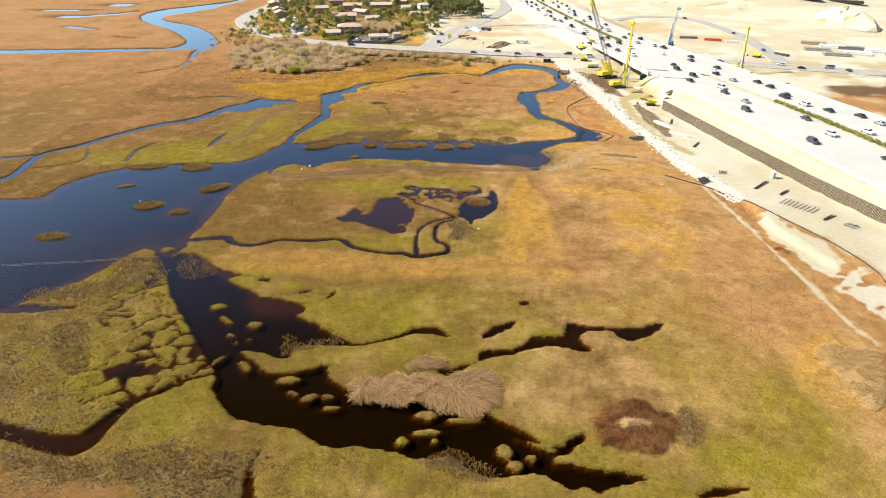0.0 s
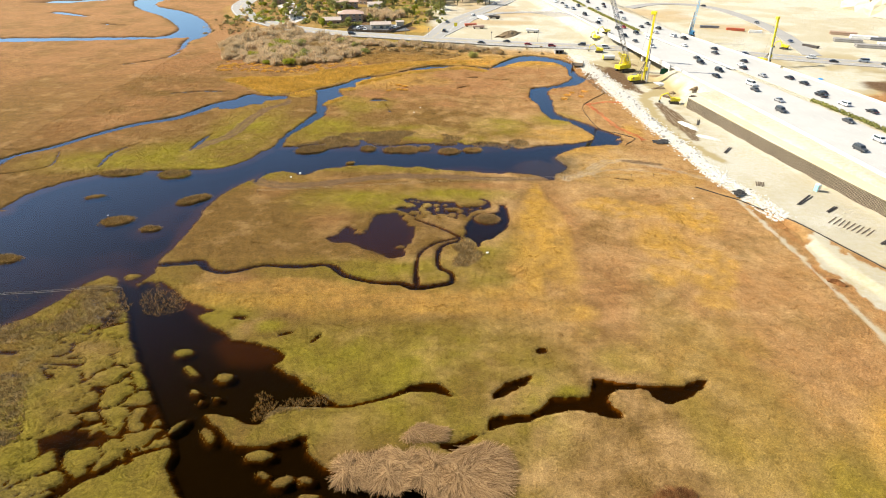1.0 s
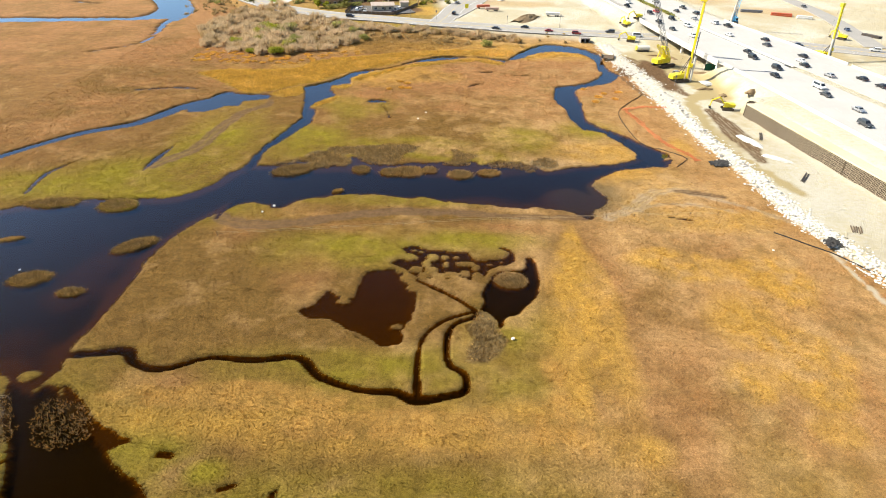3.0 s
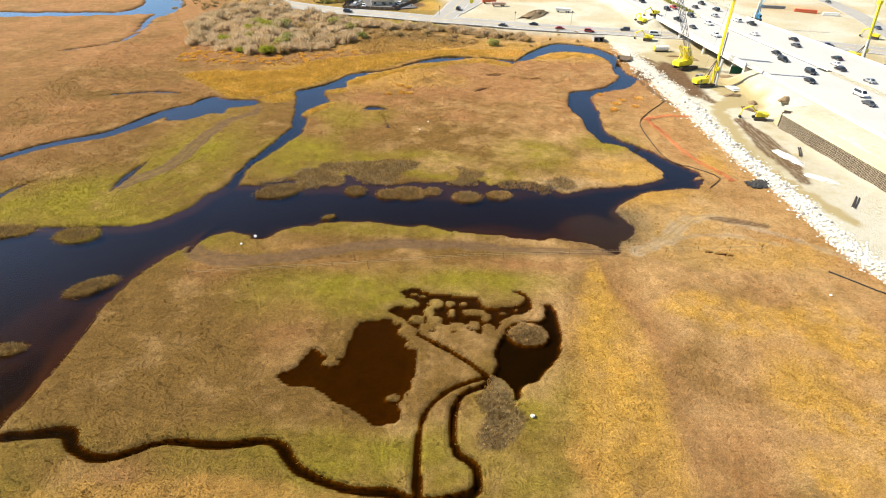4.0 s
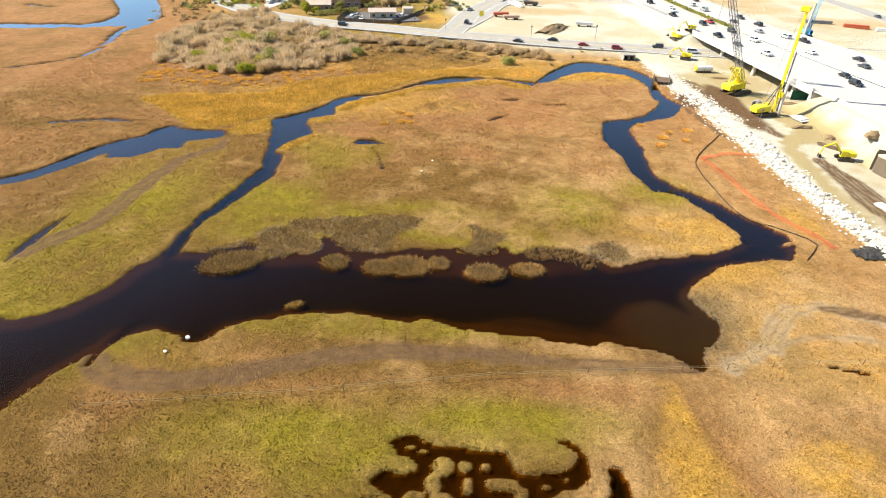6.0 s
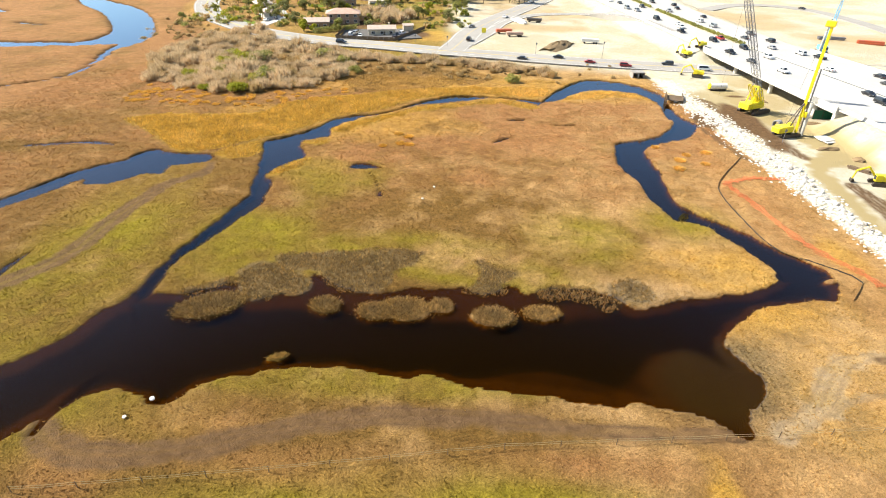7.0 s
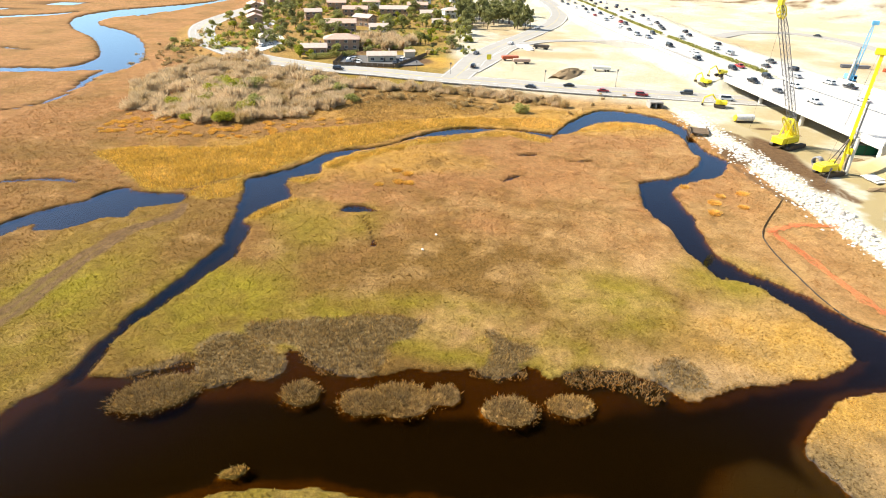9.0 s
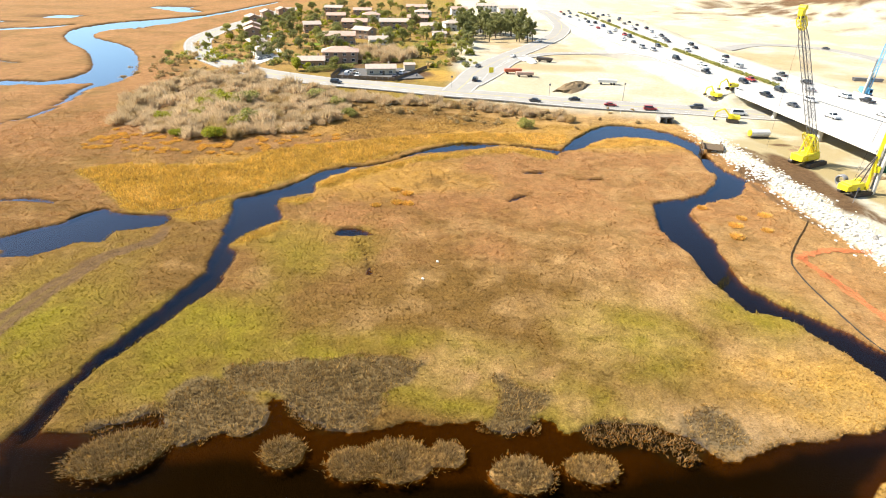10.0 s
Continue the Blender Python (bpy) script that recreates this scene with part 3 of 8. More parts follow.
UPLAND = [(-176, 3000), (-177.3, 737.7), (-178.1, 580.3), (-177.8, 515.1), (-157, 461.2), (-131.3, 432), (-105.8, 409.3), (-72.3, 393.8), (-41.9, 385.7), (-13.7, 377.6), (11.4, 372.7), (32.4, 365.8), (52.3, 362), (69.2, 358.4), (97.9, 349.1),
          (112.6, 343.4), (142.2, 340.2), (164.7, 336.2), (203.5, 319.3), (250.9, 305), (400, 298), (4000, 298), (4000, 4800), (-176, 4800)]

grid_x = np.concatenate([-np.geomspace(4000, 330, 22), np.arange(-318, -152, 2.2), np.arange(-151, 100, 0.55), np.arange(100, 300, 2.6), np.geomspace(304, 4000, 26)])
grid_y = np.concatenate([-np.geomspace(900, 30, 12), np.arange(-20, 46, 4), np.arange(48, 228, 0.53), np.arange(228, 350, 0.72), np.arange(350, 720, 2.2), np.geomspace(725, 4800, 40)])
GX, GY = np.meshgrid(grid_x, grid_y)


def lay(field, distance, pts, margin, fold):
    """Fold a distance into the field, near its outline only."""
    p = np.array(pts, float)[:, :2]
    w = margin + (np.array(pts, float)[:, 2].max() if len(pts[0]) > 2 else 0)
    i0, i1 = np.searchsorted(grid_x, (p[:, 0].min() - w, p[:, 0].max() + w))
    j0, j1 = np.searchsorted(grid_y, (p[:, 1].min() - w, p[:, 1].max() + w))
    s = np.s_[j0:j1, i0:i1]
    d = distance(pts, GX[s], GY[s])
    field[s] = fold(field[s], d, s)


wobble = 0.75 * fbm(GX, GY, 3.0, 2) + 0.45 * value_noise(GX, GY, 1.1)
SHELF = {"main": 3.6, "basin": 6.0, "south": 0.9, "right_river": 1.2, "left_river": 1.2, "pond": 1.8}
shore = np.full(GX.shape, 9.0)
depth = np.full(GX.shape, 0.2)
shelf = np.full(GX.shape, 0.5)
for water_name, (outline, deep) in WATERS.items():
    def fold(f, d, s, deep=deep, wide=SHELF.get(water_name, 0.3 + 0.5 * deep)):
        shelf[s] = np.where((d < f) & (d < 1.0), wide, shelf[s])
        depth[s] = np.where(d < f, np.where(d < 1.0, np.maximum(deep, np.where(f < 0, depth[s], 0)), depth[s]), depth[s])
        return np.minimum(f, d)
    lay(shore, area_distance, outline, 9.0, fold)
LOBE = [(-37.8, 82.1), (-34.3, 81.4), (-31.2, 80.2), (-28.5, 80.1), (-27.7, 82.0), (-25.7, 83.3), (-23.9, 83.7), (-19.1, 83.7), (-14.7, 83.8), (-8.3, 85.6), (-4.3, 81.2),
        (-4.8, 75.2), (-11.6, 74.6), (-14.5, 71.6), (-16.9, 72.2), (-19.5, 75.0), (-20.5, 78.4), (-24.1, 77.1), (-28.9, 75.7), (-32.9, 77.4), (-35.0, 79.6)]
lay(shore, area_distance, LOBE, 4.0, lambda f, d, s: np.maximum(f, -d))
shore += wobble * np.clip(1.2 - np.abs(shore) / 6, 0, 1)
for line, deep in CREEKS:
    def fold(f, d, s, deep=deep):
        depth[s] = np.where((d < f) & (d < 1.0), deep, depth[s])
        return np.minimum(f, d + 0.22 * wobble[s])
    lay(shore, line_distance, line, 6.0, fold)
shore += 0.10
rng = np.random.default_rng(3)
# thin winding gaps between the near hummocks
zone = area_distance(HUMMOCKS, GX, GY)
cells = rng.uniform((-90, 60), (-40, 118), (125, 2))
c1, c2 = np.full(GX.shape, 99.0), np.full(GX.shape, 99.0)
_i, _j = np.searchsorted(grid_x, (-92, -38)), np.searchsorted(grid_y, (58, 120))
_s = np.s_[_j[0]:_j[1], _i[0]:_i[1]]
_wx, _wy = GX[_s] + 3.6 * fbm(GX[_s], GY[_s], 5), GY[_s] + 3.6 * fbm(GX[_s] + 50, GY[_s], 5)
for cx, cy in cells:
    d = np.hypot(_wx - cx, (_wy - cy) * 1.35)
    c2[_s] = np.minimum(c2[_s], np.maximum(c1[_s], d))
    c1[_s] = np.minimum(c1[_s], d)
open_gap = 0.35 + 1.8 * value_noise(GX, GY, 7.0) + 0.8 * ramp(GX, -68, -46) - 0.9 * ramp(-GX, 64, 78) - 0.4 * ramp(-GY, -84, -66)
gaps = np.where(zone < 0, (c2 - c1) * 0.45 - open_gap * 0.42 + 0.35 * wobble, 9.0)
depth = np.where(gaps < np.minimum(shore, 0.3), 0.65, depth)
shore = np.minimum(shore, np.maximum(gaps, -0.7))
# clumps of plants standing in the open water, with loose rims
open_shore = shore.copy()
for x, y, a, b, turn in ISLETS:
    i0, i1 = np.searchsorted(grid_x, (x - a - 3, x + a + 3))
    j0, j1 = np.searchsorted(grid_y, (y - a - 3, y + a + 3))
    s = np.s_[j0:j1, i0:i1]
    c, sn = math.cos(radians(turn)), math.sin(radians(turn))
    u, v = (GX[s] - x) * c + (GY[s] - y) * sn, -(GX[s] - x) * sn + (GY[s] - y) * c
    shore[s] = np.maximum(shore[s], (1 - np.hypot(u / a, v / b)) * min(a, b) + 0.35 * wobble[s])

# heights
marsh = 0.25 + 0.12 * fbm(GX, GY, 14, 3) + 0.10 * value_noise(GX, GY, 1.4) + 0.3 * ramp(GY, 250, 420) + 0.12 * ramp(shore, 0.1, 1.6) * ramp(-zone, 0, 3) + 0.5 * ramp(GY, 205, 255) * np.maximum(0, fbm(GX, GY, 2.3, 2))
marsh = np.maximum(marsh, 0.13)
bank = ramp(shore, -0.16, 0.24)
for x, y, a, b, d in ((-13.8, 202.7, 46, 6.0, 0.22), (-92, 122, 30, 14, 0.42), (30.5, 185.5, 10, 9, 0.20), (-75, 147, 10, 20, 0.34), (7, 184.0, 16, 3.5, 0.34), (-36, 98, 9, 8, 0.22)):
    near = 1 - ramp(np.hypot((GX - x) / a, (GY - y) / b) + 0.5 * fbm(GX, GY, 9, 2), 0.45, 1.3)
    depth = depth * (1 - near) + np.minimum(depth, d) * near
bed = -0.10 - depth * ramp(-open_shore, -0.15, shelf) * ramp(-shore, -0.15, 0.6) - 0.05 * value_noise(GX, GY, 2.0)
height = bed * (1 - bank) + marsh * bank
pad_in = GX - np.interp(GY, PAD_Y, PAD_X)
upland_in = -area_distance(UPLAND, GX, GY, 1)
wall_in = GX - np.interp(GY, WALL_Y, WALL_X)
left_in, right_out = GX - np.interp(GY, FWY_Y, FWY_LEFT), GX - np.interp(GY, FWY_Y, FWY_RIGHT)
pad = ramp(pad_in, 0, 3.2) * (GY < 366)
upland = ramp(upland_in, -8, 1.5)
flat = np.maximum(pad, upland)
height = height * (1 - flat) + flat * np.where(upland > 0, 1.0 + 1.1 * upland + 0.012 * np.clip(upland_in - 10, 0, 500), 1.35)
rough = 0.25 * fbm(GX, GY, 9, 3) * flat * np.clip(upland_in / 30, 0, 1)
# freeway bank, open under the bridge
whole = 1 - ramp(GY, 288, 298) * (1 - ramp(GY, 372, 378))
foot = np.where(GY < 252, ramp(wall_in, 0.9, 3.6) * 0.85 + 0.15 * ramp(left_in, -9, -0.5), ramp(left_in, -9, -0.5))
lift = foot * (1 - ramp(right_out, 1, 16)) * whole
road_z = 7.0
height = height + rough * (1 - lift)
height = height * (1 - lift) + road_z * lift
east = ramp(right_out, 20, 60) * (GY < 312) * ramp(GX, 150, 190)
height = height * (1 - east) + east * (1.1 + 0.2 * fbm(GX, GY, 8))
# hills behind the interchange
height += 34 * np.exp(-(((GX - 420) / 150) ** 2 + ((GY - 760) / 130) ** 2)) + 16 * np.exp(-(((GX - 330) / 60) ** 2 + ((GY - 640) / 50) ** 2))
height += 60 * ramp(GY, 1500, 3500) * ramp(GX, -900, 900)


def ground_at(x, y):
    i = int(np.clip(np.searchsorted(grid_x, x), 1, len(grid_x) - 1))
    j = int(np.clip(np.searchsorted(grid_y, y), 1, len(grid_y) - 1))
    s = (x - grid_x[i - 1]) / (grid_x[i] - grid_x[i - 1])
    t = (y - grid_y[j - 1]) / (grid_y[j] - grid_y[j - 1])
    a = height[j - 1, i - 1] * (1 - s) + height[j - 1, i] * s
    b = height[j, i - 1] * (1 - s) + height[j, i] * s
    return float(a * (1 - t) + b * t)


def sample(field, x, y):
    """Nearest values of a field of the plan at many places."""
    i = np.clip(np.searchsorted(grid_x, x), 0, len(grid_x) - 1)
    j = np.clip(np.searchsorted(grid_y, y), 0, len(grid_y) - 1)
    return field[j, i]


# kinds of plants and soils over the plan
def spots(places, soft=0.5):
    """Patches: x, y, half length, half width."""
    f = np.zeros(GX.shape)
    for x, y, a, b in places:
        r = np.hypot((GX - x) / a, (GY - y) / b)
        f = np.maximum(f, 1 - ramp(r + 0.9 * patchy, 1 - soft, 1 + soft))
    return f


patchy = fbm(GX, GY, 12, 4)
speck = fbm(GX, GY, 2.2, 2)
green = spots([(-45.2, 108.8, 12, 7), (-25.3, 92.5, 18, 12), (-0.2, 90.2, 25, 16), (-28.5, 80.6, 14, 6), (49.6, 85.3, 14, 20), (59.4, 67.2, 12, 16), (-70.9, 73, 34, 22), (-60.5, 96, 26, 24), (-42.7, 66.7, 14, 12), (-10.7, 56.3, 60, 10), (44.3, 54.5, 30, 12),
               (-17.1, 183.6, 40, 3), (-71.5, 177.5, 25, 12), (-74.1, 216.9, 12, 30), (-44.8, 221.4, 12, 16), (-3.7, 212.5, 12, 6), (9.2, 208.2, 8, 5), (-36.3, 253.6, 12, 12), (21.4, 225, 9, 9), (-4.8, 122.2, 30, 8), (-28.7, 216.1, 8, 7),
               (-89.5, 191.9, 20, 15), (3.7, 165.2, 16, 5), (-21.4, 160.6, 18, 8), (12.3, 131.9, 8, 10), (-109.9, 187.1, 22, 10),
               (52.5, 96.1, 7, 5), (58.4, 99.7, 4, 5), (45, 92.6, 8, 3), (34, 96, 7, 4), (22, 87.3, 5, 3), (6.2, 120.3, 4, 6), (-43, 110.2, 4, 3), (-15.8, 96.6, 7, 6), (-34, 104.4, 4, 3), (-25.6, 91.7, 6, 4), (-10.7, 125.4, 5, 3), (-12, 217, 14, 7), (44, 232, 10, 8)], 0.6)
green = np.clip(green * (0.7 + 0.35 * speck + 0.9 * patchy), 0, 0.95)
rust = np.clip(spots([(70.3, 158.7, 26, 60), (63.5, 244, 12, 30), (68, 128.8, 18, 60), (-2.8, 286.3, 45, 26), (27.1, 275.3, 22, 30), (-118.9, 288.8, 60, 50), (-190.2, 346.6, 90, 90), (-305.5, 496.4, 160, 150), (30.5, 149.6, 9, 30), (-10, 113.3, 45, 6),
                      (57.7, 99.1, 22, 30), (47.5, 310.2, 22, 16), (-78, 323.8, 60, 25), (-76.3, 51, 18, 9), (-62, 54, 22, 5), (-33, 54, 9, 6), (77.5, 93.7, 16, 40), (-254.5, 626.9, 200, 200), (33.4, 62.6, 7, 7), (-129.6, 243.1, 30, 50), (40.1, 119.4, 25, 25),
                      (75, 129, 5, 16), (78.5, 112, 5, 14), (80.4, 100, 4, 12), (-46.8, 120, 8, 3), (-32, 118, 9, 3), (-14, 115, 10, 3), (-3, 112.5, 8, 3), (12.6, 115.4, 6, 4), (19.5, 122, 4, 10), (67.8, 134.9, 6, 6), (64, 238, 6, 12), (-4, 262, 24, 12), (30, 250, 14, 10), (14, 170.5, 18, 3), (-20, 169, 16, 3), (-38, 176, 8, 3), (-50, 168, 6, 6), (-30, 150, 6, 8)], 0.7) * (0.55 + 0.35 * speck + 0.9 * patchy), 0, 1) * 0.8
rust = np.maximum(rust, 0.85 * ramp(GY, 225, 330) * ramp(-GX, 55, 120) * np.clip(0.75 + 0.9 * patchy + 0.25 * speck, 0, 1))
rust = np.maximum(rust, 0.9 * spots([(-58, 50.5, 10, 3)], 0.5))
rust = np.maximum(rust, np.clip(0.75 * ramp(GY + 30 * patchy, 232, 275) * (1 - ramp(GY, 330, 345)) * ramp(GX, -60, -30) * (0.8 + 0.5 * speck + 0.8 * patchy), 0, 0.85))
straw = np.clip(spots([(26.5, 160, 3.5, 9), (23.4, 145, 4, 12), (20.8, 130.8, 4, 12), (43, 158.5, 9, 4), (58, 156, 11, 4), (66.8, 152, 6, 9), (55, 140, 7, 8), (60, 128, 6, 10), (28.4, 139.6, 4, 28), (62.6, 176.8, 20, 6), (73.4, 78.8, 9, 12), (49, 199.2, 12, 9), (-15, 112.4, 40, 4), (46.2, 214.3, 14, 10), (2.8, 331.9, 70, 16), 
                       (32.9, 331, 20, 8), (-48, 292.5, 40, 16),
                       (51.9, 137.1, 4, 4), (57, 134.6, 5, 4), (60, 128, 4, 5), (62.5, 123, 4, 4), (57.7, 114, 4, 3), (51.3, 123.7, 3, 3), (23.4, 134, 3, 9), (20, 121, 3, 8), (11, 115, 5, 3), (28.4, 109.8, 4, 3), (70, 222, 4, 8)], 0.45) * (0.7 + 0.35 * speck + 0.9 * patchy), 0, 1) * 0.78
band = spots([(24.5, 142, 3.4, 24), (26.8, 166, 2.6, 8)], 0.35) * np.clip(0.85 + speck, 0, 1)
patch = spots([(43, 158.5, 9, 4), (57, 156, 11, 4.5), (66, 151, 6, 8), (55, 138, 6, 8), (61, 127, 6, 9), (50, 124, 5, 4)], 0.4) * np.clip(0.7 + 1.2 * speck + 0.6 * patchy, 0, 1)
edge_red = spots([(-34, 117.5, 20, 2.6), (-8, 113, 16, 2.6), (10, 113.5, 10, 3), (19, 121, 4, 9)], 0.4) * np.clip(0.8 + speck, 0, 1)
straw, rust = np.maximum(straw, np.maximum(0.9 * band, 0.8 * patch)), np.maximum(np.maximum(rust, 0.3 * band), 0.85 * edge_red)
straw = np.maximum(straw, 0.5 * edge_red)
straw = np.maximum(straw, 0.4 * spots([(48, 192, 10, 10)], 0.5) * np.clip(0.8 + speck, 0, 1))
straw = np.maximum(straw, np.clip(0.08 * ramp(GX + 14 * patchy, 12, 72) * (1 - ramp(GY, 250, 300)) * (0.75 + 0.9 * speck), 0, 0.8))
STANDS = [[(-51, 201.5), (-51.1, 203.7), (-47, 205.4), (-44.5, 206.7), (-42.6, 205.2), (-46.3, 204), (-49.2, 201.7)],
          [(-42.6, 205.2), (-43.5, 208.7), (-41.8, 211.5), (-38.3, 212.3), (-34.1, 209.2), (-30.5, 207.4), (-29.6, 204.5), (-31, 202.6), (-33.9, 202.9), (-37.8, 200.9), (-40, 201.2)],
          [(-36.7, 210.1), (-38.4, 214.6), (-33.3, 216.1), (-30.9, 216.3), (-23.2, 217.8), (-18.4, 218.3), (-11.3, 217.5), (-11.5, 215.1), (-12.9, 212.7), (-15.6, 210.3), (-15.2, 207.3), (-17, 204.8), (-20.3, 203.9), (-24, 204.7), (-27.3, 206.6), (-29.7, 209.5), (-32.2, 210.4)],
          [(-1.7, 215.1), (0.2, 215.2), (3.2, 213.1), (6.1, 212.2), (6.1, 209.6), (3.8, 207.9), (4.2, 205.6), (0.3, 204.4), (-3.1, 205.6), (-0.9, 207.6), (-0.7, 211.2)],
          [(9.6, 206.3), (13.3, 207.5), (18.2, 207.3), (21.2, 205.6), (24, 204), (21.7, 201.4), (19.2, 201.6), (17, 203.2), (13.1, 203.4), (9.9, 204.5)], [(22.5, 208.5), (25.8, 210.7), (27.8, 210.3), (29.9, 205.2), (27, 203.3), (24.1, 204.4), (22.2, 205.7)],
          [(4.5, 139.9), (7.2, 138.1), (8.8, 134.5), (9.2, 131.1), (7.4, 127.9), (3.8, 126.3), (2.6, 127.6), (3, 131.6), (2.4, 135.1), (3.6, 137)],
          [(-90.7, 98.6), (-89.8, 103), (-84.4, 104.7), (-77, 107.8), (-79.6, 115.5), (-72.7, 118.2), (-66, 114.2), (-63, 105.5), (-69, 102), (-75.3, 99.8), (-82.7, 97.6)], [(-64.3, 115), (-60.3, 117), (-53.3, 113), (-53.5, 108), (-58.8, 108)],
          [(-78.5, 88.7), (-72.7, 90.6), (-66.8, 81.8), (-65.4, 75.5), (-70.4, 77)], [(-70.2, 61.7), (-63.4, 59.5), (-57.7, 57.3), (-51.1, 54.7), (-54.2, 52.8), (-60.3, 53.2), (-65.4, 54.7)],
          [(-50.2, 57.9), (-45.7, 59.5), (-40.2, 61.2), (-37.1, 57.9), (-38, 53.8), (-43.4, 52.8), (-48.1, 53.8)], [(-36.3, 55.8), (-33.1, 59), (-28.6, 57.1), (-28.6, 51.9), (-29, 48), (-35.6, 48)],
          [(41.7, 68.3), (43.6, 65.8), (43.1, 62.1), (39.3, 58.2), (39.2, 61.5)], [(-2.9, 56.4), (2.3, 58.6), (6.6, 56.5), (9, 54.4), (6.4, 53), (2.2, 54.4)],
          [(-29.7, 87.6), (-26.3, 85.7), (-20.8, 86.5), (-18.4, 84), (-25.5, 82.4), (-29.7, 80.5), (-31.2, 86.3)]]
BEDS = [[(-84.3, 268.6), (-98.3, 281.4), (-106, 288.7), (-95.4, 294.3), (-70.2, 296.6), (-62.8, 308), (-50, 316), (-38, 321), (-25, 327), (-11.9, 330.4), (0, 332.5), (26.5, 333), (22, 320.1), (6.7, 323.6), (-9.4, 320.5), (-19.5, 315.7), (-29.7, 304.2), (-44.3, 294.4), (-54.2, 279.9), (-59.8, 275.9), (-71.1, 265.5), (-78.3, 264)],
        [(-51, 251.5), (-49.4, 255.9), (-44.8, 261.9), (-42.3, 261.8), (-44.3, 256.3), (-48.9, 250.8)], [(-48.2, 272.6), (-44.1, 275.1), (-41.1, 275), (-43.2, 271.5)], [(29.7, 320.4), (36.5, 326.8), (46.7, 332.1), (58.3, 328.6), (61.1, 321.9), (50.7, 324.3), (38.7, 320.6)],
        [(-44, 283), (-38, 290.5), (-33, 294.5), (-25, 300.5), (-18, 308.5), (-9, 311.5), (0, 315), (8, 318.5), (20, 313), (19, 308), (8, 313), (-2, 310), (-12, 305.5), (-20, 301), (-30, 291), (-40, 282)],
        [(-41, 286.2), (-33.8, 294.2), (-23.7, 302.1), (-21.7, 298.9), (-33.9, 289.1), (-39, 282.1)], [(-69.5, 264.4), (-60.3, 273.4), (-57.4, 264.2), (-62.4, 260.2)]]
bed_in = np.full(GX.shape, 9.0)
for outline in BEDS:
    lay(bed_in, area_distance, outline, 4.0, lambda f, d, s: np.minimum(f, d))
bed_in = 1 - ramp(bed_in + 1.6 * speck, -1.0, 0.8)
green, straw, rust = np.maximum(green, 0.35 * bed_in), np.maximum(straw, 0.4 * bed_in), rust * (1 - 0.8 * bed_in)
stand = np.full(GX.shape, 9.0)
for k, outline in enumerate(STANDS):
    lay(stand, area_distance, outline, 4.0, lambda f, d, s, sparse=1.0 if 7 <= k <= 12 else 0.0: np.minimum(f, np.maximum(d + 0.6 * sparse, -0.15 * sparse - 9 * (1 - sparse))))
dead = 0.9 * (1 - ramp(stand + 1.2 * speck, -0.5, 0.4))
dead = np.maximum(dead, np.clip(spots([(-70, 66, 16, 5), (-46, 52, 22, 5), (-80, 82, 10, 16)], 0.6) * (0.6 + 1.4 * speck + patchy), 0, 0.8))
# grey mask for the sky-sheened shallows; no dead plants stand here
dead = np.maximum(dead, 0.9 * spots([(31.5, 186, 8, 8)], 0.6))
sand = np.maximum(ramp(pad_in, -0.6, 0.7) * (GY < 366), np.where(GX > -20, upland, 0) * ramp(GX + 0.02 * (GY - 380), -16, -4))
sand = np.maximum(sand, lift)
dry = spots([(35.3, 486.4, 30, 32), (15.7, 529.7, 26, 20), (-18.3, 417.2, 16, 12), (32.5, 441.4, 22, 10), (155.5, 480.7, 30, 25), (193.5, 426.8, 30, 12)], 0.5) * upland
sand = sand * (1 - 0.45 * dry)
straw = np.maximum(straw, np.maximum(dry * 0.7, upland * (1 - sand) * 0.2))
dead = np.maximum(dead, upland * (1 - sand) * (1 - dry) * 0.3)
green = np.maximum(green, np.where((GX < -10) & (upland > 0), np.clip(0.8 + 1.3 * patchy, 0, 1), 0))
field = spots([(237.8, 232.7, 70, 45)], 0.35)
sand, rust = sand * (1 - field), np.maximum(rust, 0.8 * field)
dirt = spots([(92, 326, 4, 1.6), (72.2, 299.2, 3, 9), (84.1, 298.8, 4.0, 20), (390, 720, 150, 110), (-46.6, 418.1, 20, 14), (-48.4, 447.4, 18, 14), (233.9, 282.7, 45, 10)], 0.35)
